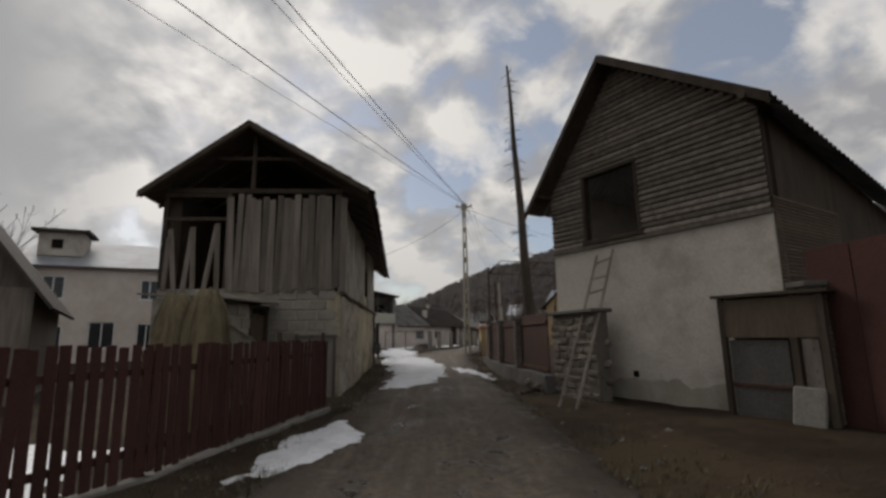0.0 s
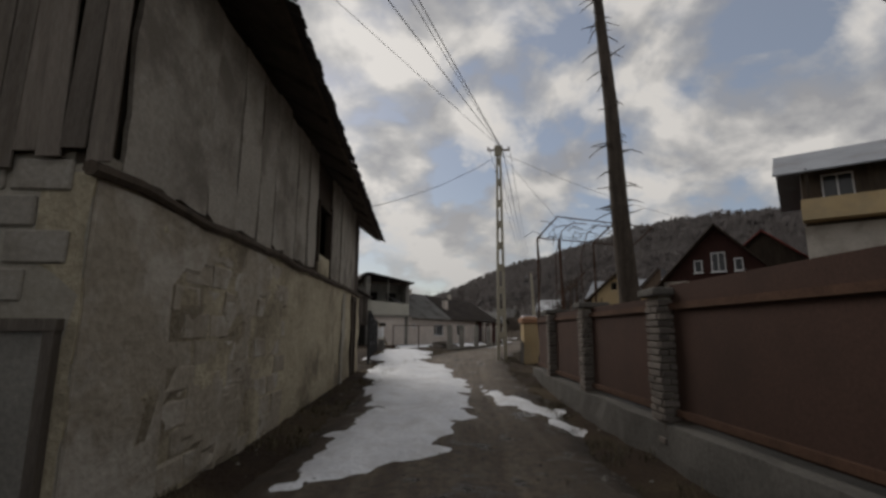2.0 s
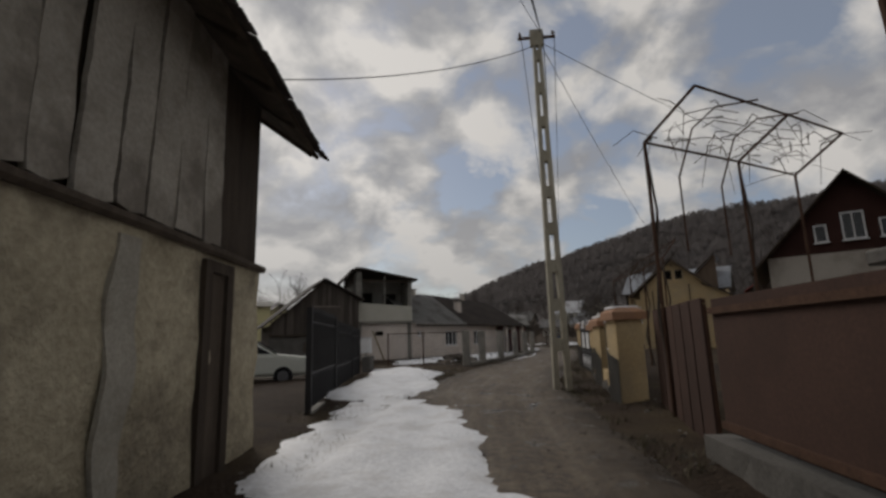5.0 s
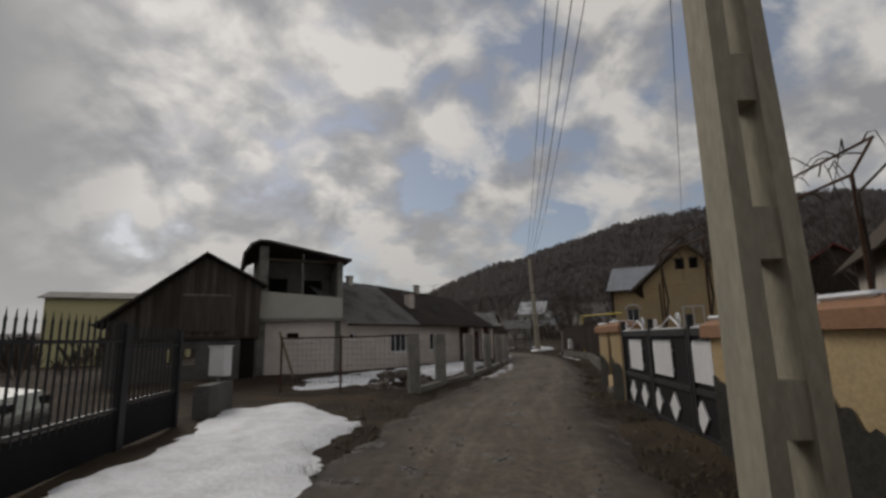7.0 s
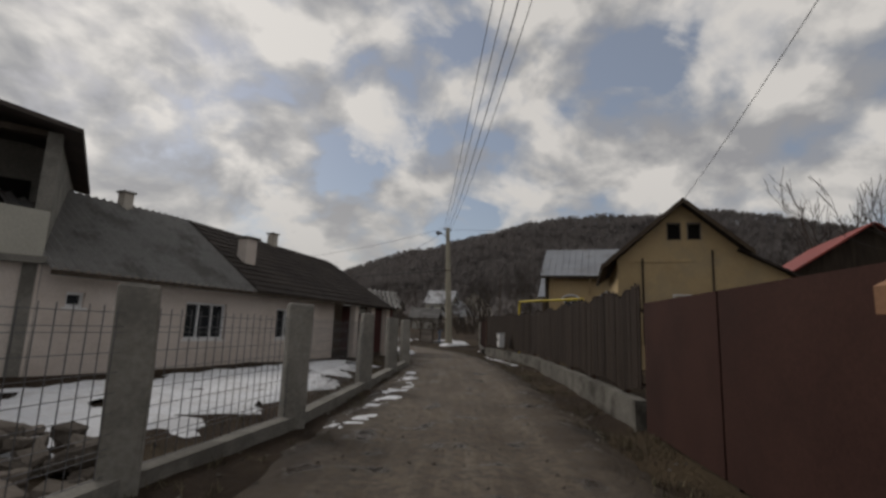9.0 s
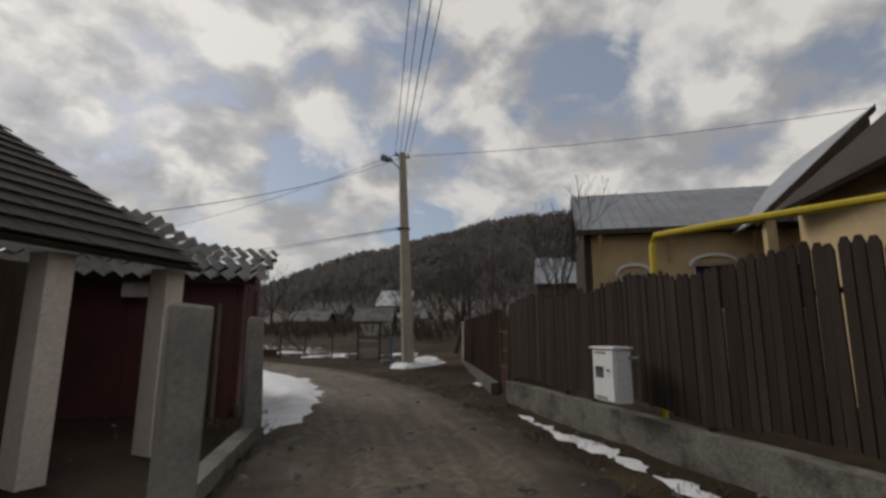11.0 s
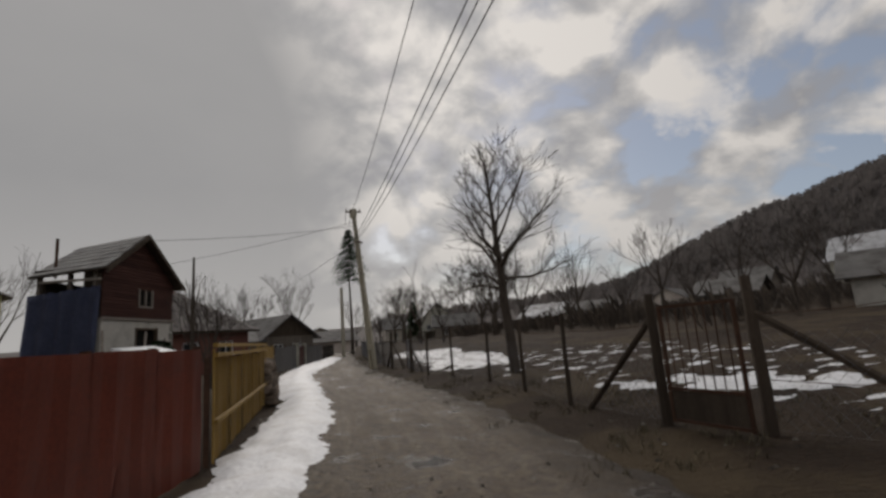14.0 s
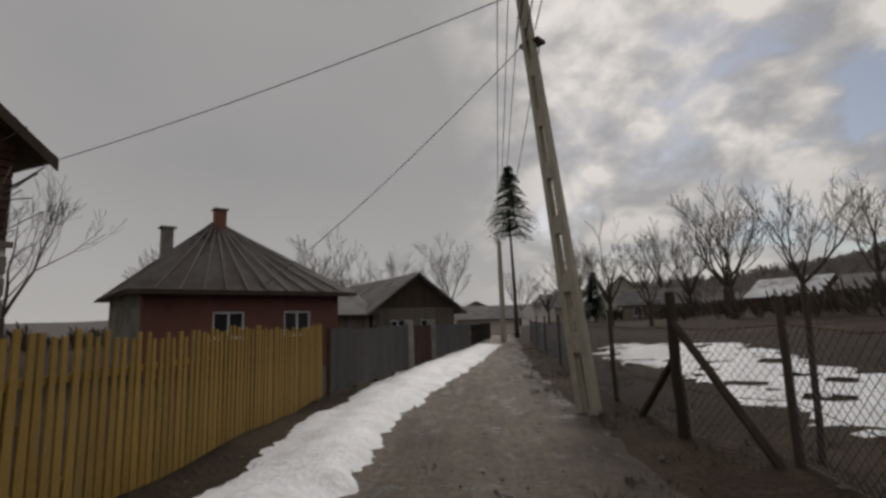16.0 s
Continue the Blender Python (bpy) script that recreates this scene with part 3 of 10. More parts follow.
def window_unit(parent, x, y, z, w, h, mullions=1, frame_m=M_WHITEPAINT, depth=0.06):
    """A glazed window set in a wall opening; front faces -y."""
    win = part("window", boxes((x, x + w, y + 0.05, y + 0.07, z, z + h)), M_GLASS, parent)
    t = 0.06
    part("window_frame", boxes((x, x + w, y, y + depth, z, z + t), (x, x + w, y, y + depth, z + h - t, z + h), (x, x + t, y, y + depth, z + t, z + h - t),
                               (x + w - t, x + w, y, y + depth, z + t, z + h - t),
                               *[(x + w * (k + 1) / (mullions + 1) - 0.025, x + w * (k + 1) / (mullions + 1) + 0.025, y, y + depth, z + t, z + h - t) for k in range(mullions)]), frame_m, win)
    part("window_sill", boxes((x - 0.06, x + w + 0.06, y - 0.1, y + 0.04, z - 0.05, z - 0.003)), frame_m, win)
    return win


# ---- old barn of blocks, boards and clay tiles ----
BARN_A, BARN_B = (-7.0, 11.8), (-2.58, 12.1)


def old_barn():
    w, d, z0 = span(BARN_A, BARN_B), 11.9, -0.27
    t = thing("old_barn", along(BARN_A, BARN_B, z0), "derelict barn of blocks and grey boards under clay tiles", "barn")
    h1 = 2.68
    # front wall, blocks over mortar
    front_open = ()
    fw = part("front_wall", rough_wall(w, h1, 0.3, front_open, 0.3, 0.015, 1.0), M_MORTAR, t, "pale mortar joints between grey blocks")
    bl = [mesh_of(boxes((-0.21 + k * 0.004, 0.21 - k * 0.006, -0.018, 0.05, 0.0, 0.225 - 0.004 * k), bevel=0.012), M_BLOCK) for k in range(4)]
    for j in range(10):
        z = 0.12 + j * 0.252
        x = 0.25 + (0.22 if j % 2 else 0)
        while x < w - 0.2:
            if x > 2.3 and z + 0.2 < h1 and not (x > 3.35 and z < 1.4):
                shared("block", rnd.choice(bl), fw, pose(x + rnd.uniform(-0.02, 0.02), rnd.uniform(-0.012, 0.006), z, 0, rnd.uniform(-1, 1), 0))
            x += 0.452
    part("patch", rough_wall(0.86, 1.42, 0.04, (), 0.2, 0.012, 4.0), M_CONCRETE, t, "grey cement patch over an old doorway").matrix_local = pose(3.45, -0.045, 0.02)
    part("patch_frame", boxes((3.38, 3.46, -0.07, 0.02, 0.0, 1.55), (4.28, 4.35, -0.07, 0.02, 0.0, 1.5), (3.36, 4.36, -0.075, 0.02, 1.44, 1.52)), M_GREYWOOD, t)
    # side wall along the lane: blocks first, then flaking ochre plaster
    side = along((w, 0), (w, d))
    sw = part("side_wall", rough_wall(d, h1 - 0.16, 0.35, (), 0.22, 0.05, 2.0), M_OLDPLASTER, t, "flaking ochre plaster over stone")
    sw.matrix_local = side
    st = []
    for k in range(5):
        bm = bmesh.new()
        box(bm, -0.25, 0.25, -0.03, 0.05, 0, 0.245, bevel=0.016)
        for v in bm.verts:
            v.co += Vector((rnd.uniform(-.02, .02), rnd.uniform(-.006, .006), rnd.uniform(-.012, .012)))
        st.append(mesh_of(bm, M_SKIM))
    for j in range(9):
        z = 0.06 + j * 0.262
        x = 0.3 + (0.27 if j % 2 else 0) + rnd.uniform(-.05, .05)
        while x < 4.5 and z + 0.24 < h1 - 0.15:
            if rnd.random() > 0.10 and x > 1.2:
                shared("stone_block", rnd.choice(st), sw, pose(x, 0.026 + rnd.uniform(-0.010, 0.012), z, 0, rnd.uniform(-1.2, 1.2), 0) @ Matrix.Diagonal((rnd.uniform(0.95, 1.08), 1, 1, 1)))
            x += 0.53
    # cracks and lost plaster near the joint, low damp band
    skim = rough_wall(4.42, h1 - 0.2, 0.07, (), 0.09, 0.02, 7.0)
    for v in skim.verts:                                    # the skim is thin and has broken away in patches
        q = noise.noise((v.co.x * 0.9, v.co.z * 1.1, 3)) + 0.5 * noise.noise((v.co.x * 2.6, v.co.z * 3.1, 8))
        if v.co.y < 0.045:
            v.co.y += 0.012 if q > 0.04 or v.co.x < 1.1 else 0.075
        if v.co.x > 4.3:
            v.co.x += 0.10 * noise.noise((v.co.z * 2.3, 1, 1))
    part("cement_skim", skim, M_SKIM, sw, "grey cement skim worn through to the blocks").matrix_local = pose(0.02, -0.036, 0.0)
    patch = rough_wall(0.30, 2.3, 0.04, (), 0.1, 0.035, 4.0)
    for v in patch.verts:
        v.co.x += 0.08 * noise.noise((v.co.z * 2.0, v.co.x * 3, 6))
    part("bare_pilaster", patch, M_MORTAR, sw, "pale bared stone beside the plaster").matrix_local = pose(9.0, -0.045, 0.1)
    part("doorway_post", boxes((10.35, 10.5, -0.06, 0.1, 0.0, 2.3), (10.85, 11.0, -0.06, 0.1, 0.0, 2.3), (10.35, 11.0, -0.06, 0.1, 2.3, 2.42)), M_DARKWOOD, sw)
    part("small_door", boxes((10.5, 10.85, -0.02, 0.02, 0.02, 2.3)), M_DARKWOOD, sw)
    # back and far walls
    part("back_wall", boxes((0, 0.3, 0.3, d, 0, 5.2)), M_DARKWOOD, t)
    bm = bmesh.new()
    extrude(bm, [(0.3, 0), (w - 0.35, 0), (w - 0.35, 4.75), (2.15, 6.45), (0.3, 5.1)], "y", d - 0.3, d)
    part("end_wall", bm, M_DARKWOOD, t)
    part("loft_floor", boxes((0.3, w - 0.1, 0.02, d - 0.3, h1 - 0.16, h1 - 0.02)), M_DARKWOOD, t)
    # sill beam on the lane side
    bm = bmesh.new()
    tube(bm, [(w + 0.03 + 0.03 * noise.noise((y * 1.3, 4, 0)), y, h1 - 0.15 + 0.06 * noise.noise((y * 0.9, 0, 0))) for y in np.linspace(-0.1, d, 22)], 0.055, 0.05, 7)
    part("sill_beam", bm, M_DARKWOOD, t, "bent dark timber beam under the plaster panels")
    # upper side: plaster panels between dark studs, an open hatch
    up = along((w - 0.02, 0), (w - 0.02, d))
    ub = part("upper_backing", rough_wall(d, 2.35, 0.08, [(6.47, 7.55, 0.30, 1.45)], 0.5, 0.0, 1.0), M_DARKWOOD, t)
    ub.matrix_local = up @ pose(0, 0.05, h1 - 0.1)
    x = 0.25
    for pw in (1.35, 0.72, 0.66, 0.60, 0.62, 0.55, 0.68, 0.62, None, 0.22, 0.38, 0.36, 0.42, 0.38, 0.45, 0.5, 0.4):
        if pw is None:
            x = 7.62
            continue
        if x + pw > d:
            break
        hh = 2.3
        bm = rough_wall(pw - 0.035, hh, 0.045, (), 0.16, 0.018, x)
        for v in bm.verts:
            v.co.x += 0.05 * noise.noise((v.co.z * 1.2, x, 0)) + 0.02 * noise.noise((v.co.z * 4, x, v.co.x * 2))
            if v.co.z < 0.05:
                v.co.z += 0.09 * noise.noise((v.co.x * 4, x, 2))
        p = part("plaster_panel", bm, M_PANEL, t)
        p.matrix_local = up @ pose(x, -0.03 + rnd.uniform(-.02, .01), h1 - 0.06 + rnd.uniform(-.03, .02), 0, rnd.uniform(-1.2, 1.2), 0)
        x += pw
        if 6.3 < x < 6.5:
            x = 6.47
    part("hatch_board", boxes((6.5, 7.5, -0.05, -0.02, 0.0, 0.42)), M_OLDPLASTER, ub)
    part("hatch_frame", boxes((6.42, 6.49, -0.06, 0.06, 0.25, 1.5), (7.53, 7.62, -0.07, 0.06, 0.0, 1.6), (6.42, 7.62, -0.06, 0.06, 1.45, 1.53)), M_DARKWOOD, ub)
    # boarded front of the loft
    bms = [board_mesh(0.165, 2.42, 0.025, M_GREYWOOD, 0.05), board_mesh(0.145, 2.5, 0.022, M_GREYWOOD), board_mesh(0.185, 2.38, 0.025, M_GREYWOOD, 0.08), board_mesh(0.12, 2.2, 0.02, M_GREYWOOD)]
    x = 1.62
    while x < w + 0.02:
        k = rnd.randrange(3)
        bw = (0.165, 0.145, 0.185)[k]
        shared("board", bms[k], t, pose(x + bw / 2, -0.05 + rnd.uniform(-0.012, 0.012), h1 - 0.06 + rnd.uniform(-0.1, 0.05), rnd.uniform(-1.5, 1.0), rnd.uniform(-1.6, 1.6), 0))
        x += bw + rnd.uniform(-0.012, 0.008)
    for x, lean, z in ((0.16, 2, 0.0), (0.42, -7, -0.05), (0.62, 5, 0.0), (0.85, -3, 0.05), (1.1, 8, -0.1), (1.42, -2, 0.0)):
        shared("board", bms[3], t, pose(x, -0.06, h1 - 0.05 + z, 0, lean, 0) @ Matrix.Diagonal((1, 1, rnd.uniform(0.6, 0.85), 1)))
    for bx in ((0.0, 1.55, -0.03, 0.06, h1 + 2.32, h1 + 2.42), (0.0, 1.55, -0.03, 0.05, h1 + 1.72, h1 + 1.80), (0.0, w, -0.02, 0.09, h1 + 2.44, h1 + 2.56)):
        part("loft_rail", boxes(bx), M_DARKWOOD, t)
    for bx in ((1.55, 1.66, -0.034, 0.09, h1, h1 + 2.43), (0.0, 0.12, -0.024, 0.1, h1, h1 + 2.3), (w - 0.14, w, 0.0, 0.12, h1, h1 + 2.35)):
        part("loft_post", boxes(bx), M_DARKWOOD, t)
    # roof: ridge at x = 2.15, sagging a little towards the far end
    rx, e0 = 2.15, -0.55
    near_r, far_r = Vector((rx, e0, 6.84)), Vector((rx, d + 1.0, 6.6))
    re0, re1 = Vector((w + 0.72, e0, 5.08)), Vector((w + 0.5, d + 1.0, 4.48))
    le0, le1 = Vector((-0.38, e0, 4.98)), Vector((-0.38, d + 1.0, 4.7))
    bm = bmesh.new()
    sheet(bm, re0, re1, far_r, near_r, 0.05)
    sheet(bm, le1, le0, near_r, far_r, 0.05)
    roof = part("roof", bm, M_DARKWOOD, t, "dark roof boarding")
    tiles = part("tiles", slab_tiles(re0, re1, far_r, near_r, 58, 13), M_TILE, roof, "weathered dark clay tiles")
    tagged(tiles, kind="stuff")
    tiles2 = part("tiles", slab_tiles(le1, le0, near_r, far_r, 58, 13), M_TILE, roof, "weathered dark clay tiles")
    tagged(tiles2, kind="stuff")
    bm = bmesh.new()
    tube(bm, [(-0.10, 0, 0), (-0.05, 0, 0.028), (0, 0, 0.036), (0.05, 0, 0.028), (0.1, 0, 0)], 0.016, 0.016, 5)
    tm = mesh_of(boxes((-0.09, 0.09, -0.02, 0.17, -0.01, 0.015), bevel=0.008), M_TILE)
    bm.free()
    tile_edge(roof, re0 + Vector((0, 0, 0.03)), re1 + Vector((0, 0, 0.03)), re0 - near_r, 66, tm)
    for y in np.linspace(e0 + 0.1, d + 0.8, 15):
        bm = bmesh.new()
        k = (y - e0) / (d + 1.0 - e0)
        a, b = near_r.lerp(far_r, k), re0.lerp(re1, k)
        tube(bm, [a - Vector((0, 0, 0.1)), b - Vector((0, 0, 0.08)) + (a - b).normalized() * 0.08], 0.05, 0.05, 6)
        part("rafter", bm, M_DARKWOOD, roof)
        bm = bmesh.new()
        b2 = le0.lerp(le1, k)
        tube(bm, [a - Vector((0, 0, 0.1)), b2 - Vector((0, 0, 0.08))], 0.05, 0.05, 6)
        part("rafter", bm, M_DARKWOOD, roof)
    bm = bmesh.new()
    tube(bm, [(rx, 0.02, 5.2), (rx + 0.02, 0.02, 6.7)], 0.06, 0.06, 6)
    tube(bm, [(0.9, 0.02, 6.05), (3.4, 0.02, 6.05)], 0.05, 0.05, 6)
    part("king_post", bm, M_DARKWOOD, t, "bare gable post and collar beam")
    bm = bmesh.new()
    for a, b in ((near_r, re0), (near_r, le0)):
        sheet(bm, a + Vector((0, -0.03, 0.02)), b + Vector((0, -0.03, 0.02)), b + Vector((0, -0.03, -0.14)), a + Vector((0, -0.03, -0.14)), 0.03)
    part("verge_board", bm, M_DARKWOOD, roof)
    return t


old_barn()

M_STRAW = mat("faded_straw", (0.135, 0.108, 0.064), (0.265, 0.220, 0.140), 0.95, 2.0, 40, 0.6, stretch=(8, 8, 0.6), stain=(0.085, 0.068, 0.045), stain_scale=1.5)
M_LIGHTSACK = mat("greyish_sacking", (0.26, 0.235, 0.19), (0.40, 0.365, 0.305), 0.95, 2.0, 40, 0.5, stain=(0.17, 0.145, 0.11), stain_scale=1.5)
M_BOARDBROWN = mat("brown_planks", (0.075, 0.055, 0.04), (0.15, 0.115, 0.085), 0.9, 1.5, 30, 0.5, stretch=(5, 5, 0.5), rand=0.2)


# low block annex standing out from the barn's front, with a door beside the barn wall
def block_annex():
    z0 = -0.27
    t = thing("block_annex", Matrix.Translation((-4.3, 8.9, z0)), "low annex of rough blocks with a patched plank roof", "shed")
    h = 2.2
    bl = [mesh_of(boxes((-0.22 + 0.006 * k, 0.22 - 0.004 * k, -0.02, 0.05, 0.0, 0.235 - 0.005 * k), bevel=0.014), M_BLOCK) for k in range(4)]
    # lane side, facing +x: local x runs along +y
    side = along((0, 0), (0, 3.0))
    sw = part("side_wall", rough_wall(1.9, h, 0.25, (), 0.3, 0.02, 3.0), M_MORTAR, t)
    sw.matrix_local = side
    front = part("front_wall", rough_wall(1.05, h, 0.25, (), 0.3, 0.02, 5.0), M_MORTAR, t)
    front.matrix_local = pose(-1.05, -0.002, 0)
    for wall, length in ((sw, 1.9), (front, 1.05)):
        for j in range(8):
            z = 0.10 + j * 0.262
            x = 0.24 + (0.23 if j % 2 else 0)
            while x < length - 0.15:
                if rnd.random() > 0.08:
                    shared("block", rnd.choice(bl), wall, pose(x + rnd.uniform(-.02, .02), rnd.uniform(-.018, .008), z, 0, rnd.uniform(-1.4, 1.4), rnd.uniform(-1, 1)))
                x += 0.475
    part("door", boxes((-0.10, -0.06, 1.98, 2.92, 0.05, 2.0)), M_BOARDBROWN, t, "brown plank door standing shut")
    for y in (1.93, 2.95):
        part("door_post", boxes((-0.16, 0.02, y - 0.05, y + 0.05, 0, 2.12), bevel=0.01), M_DARKWOOD, t)
    part("lintel", boxes((-0.16, 0.03, 1.85, 3.05, 2.121, 2.22), bevel=0.012), M_DARKWOOD, t)
    part("far_wall", boxes((-1.05, -0.85, 0.002, 3.0, 0, 2.2)), M_MORTAR, t)
    for k in range(3, 6):
        x0 = -2.62 + k * 0.47
        bm = bmesh.new()
        dz = 0.02 * (k % 2) + rnd.uniform(-.01, .02)
        sheet(bm, (x0, -0.25 + rnd.uniform(-.1, .05), 2.36 + dz - 0.03 * k), (x0 + 0.54, -0.25 + rnd.uniform(-.1, .05), 2.335 + dz - 0.03 * k), (x0 + 0.54, 2.98, 2.42 + dz - 0.03 * k), (x0, 2.98, 2.45 + dz - 0.03 * k), 0.03)
        part("roof_board", bm, M_GREYWOOD, t)
    bm = bmesh.new()
    n = 16
    a = [bm.verts.new((0.02 + 0.05 * noise.noise((i * 0.6, 1, 1)), -0.1 + 1.2 * i / n, 2.32 + 0.03 * noise.noise((i, 2, 2)))) for i in range(n + 1)]
    b = [bm.verts.new((-0.32 + 0.10 * noise.noise((i * 0.7, 5, 1)), -0.1 + 1.2 * i / n, 2.36 + 0.02 * noise.noise((i, 7, 2)))) for i in range(n + 1)]
    for i in range(n):
        bm.faces.new((a[i], a[i + 1], b[i + 1], b[i]))
    bmesh.ops.solidify(bm, geom=list(bm.faces), thickness=0.03)
    part("snow_rim", bm, M_SNOW, t, "thin rim of old snow")


block_annex()


def straw_stack():
    """Two bundles of straw stood side by side, flat on top, their stalks hanging."""
    at_ = Vector((-4.08, 7.85, -0.27))
    t = thing("straw_stack", Matrix.Translation(at_), "faded brown straw stack beside the picket fence", "straw stack")
    r = random.Random(15)
    top = 2.24

    def radius(q, u):
        return (0.33 + 0.05 * noise.noise((math.cos(q) * 1.6, math.sin(q) * 1.6, u * 2)) + 0.022 * math.sin(9 * q + 2 * u)) * (1 - u ** 7 * 0.55) * (1.12 - 0.16 * u)
    for cx, cy, k0 in ((-0.30, 0.12, 0.0), (0.26, 0.0, 2.0)):
        h = top * (1.0 if k0 else 0.97)
        bm = bmesh.new()
        rings = []
        for k in range(11):
            u = k / 10
            rings.append([bm.verts.new((cx + radius(q + k0, u) * math.cos(q), cy + radius(q + k0, u) * math.sin(q), h * u)) for q in np.linspace(0, 6.283, 37)[:-1]])
        for a, b in zip(rings, rings[1:]):
            for k in range(36):
                bm.faces.new((a[k], a[(k + 1) % 36], b[(k + 1) % 36], b[k]))
        bm.faces.new(rings[-1])
        part("bundle", bm, M_STRAW, t, smooth=True)
        bm = bmesh.new()
        for i in range(700):
            q, u = r.uniform(0, 6.283), r.uniform(0.12, 1.03)
            u2 = max(0.0, u - r.uniform(0.10, 0.30))
            g = q + r.uniform(-0.10, 0.10)
            ra, rb = radius(q + k0, min(u, 1.0)) + 0.012, radius(g + k0, u2) + r.uniform(0.01, 0.05)
            p0, p1 = Vector((cx + ra * math.cos(q), cy + ra * math.sin(q), h * u)), Vector((cx + rb * math.cos(g), cy + rb * math.sin(g), h * u2))
            w = Vector((-math.sin(q), math.cos(q), 0)) * r.uniform(0.005, 0.011)
            bm.faces.new([bm.verts.new(v) for v in (p0 - w, p0 + w, p1 + w, p1 - w)])
        tagged(part("stalk", bm, M_STRAW, t, "loose straw stalks"), kind="stuff")
    bm = bmesh.new()
    n, m = 8, 10
    g = [[bm.verts.new((0.46 + 0.40 * i / n + 0.05 * noise.noise((i, j * 0.4, 3)), 0.1 + 0.25 * i / n + 0.10 * noise.noise((i * 0.7, j * 0.3, 5)), 1.72 - 1.1 * j / m - 0.3 * i / n + 0.05 * noise.noise((i * 0.5, j, 1)))) for i in range(n + 1)] for j in range(m + 1)]
    for j in range(m):
        for i in range(n):
            bm.faces.new((g[j + 1][i], g[j + 1][i + 1], g[j][i + 1], g[j][i]))
    bmesh.ops.solidify(bm, geom=list(bm.faces), thickness=0.015)
    sack = part("sacking", bm, M_LIGHTSACK, smooth=True)
    sack.matrix_world = Matrix.Translation(at_ + Vector((0.04, 0.15, 0)))
    tagged(sack, "greyish torn sacking draped beside the straw stack", "sacking")


straw_stack()


# ---- red picket fence before the barn ----
def picket_fence():
    a, b = (-4.3, 1.2), (-3.05, 5.2)
    c = (-2.38, 10.0)
    t = thing("picket_fence", along(b, c, -0.27), "red-brown wooden picket fence on a low kerb", "fence")
    pk = board_mesh(0.098, 1.28, 0.02, M_REDFENCE)
    pts = [a, b, c]
    base = t.matrix_world.inverted()
    for p, q in zip(pts, pts[1:]):
        f = base @ along(p, q, -0.27)
        L = span(p, q)
        n = int(L / 0.132)
        for i in range(n):
            shared("picket", pk, t, f @ pose((i + 0.5) * L / n, rnd.uniform(-.01, .01), 0.12 + rnd.uniform(-0.02, 0.02), rnd.uniform(-1, 1), rnd.uniform(-1.2, 1.2), 0))
        for z in (0.32, 1.1):
            ob = part("rail", boxes((0, L, 0.02, 0.06, z, z + 0.07)), M_REDFENCE, t)
            ob.matrix_local = f
        ob = part("kerb", boxes((-0.05, L + 0.05, -0.10, 0.14, -0.3, 0.10), bevel=0.02), M_CONCRETE, t, "low concrete kerb")
        ob.matrix_local = f
        for s in np.arange(0.0, L, 2.4):
            ob = part("post", boxes((s - 0.04, s + 0.04, 0.03, 0.11, 0, 1.35)), M_RUST, t)
            ob.matrix_local = f
    f = base @ along(b, c, -0.27)
    for s in (2.9, 4.78):
        part("tall_post", boxes((s - 0.03, s + 0.03, 0.03, 0.09, 0, 1.55)), M_DARKWOOD, t).matrix_local = f


picket_fence()

# ---- rendered barn with ribbed boarding ----
BR_A, BR_B = (2.83, 12.09), (5.5, 7.85)


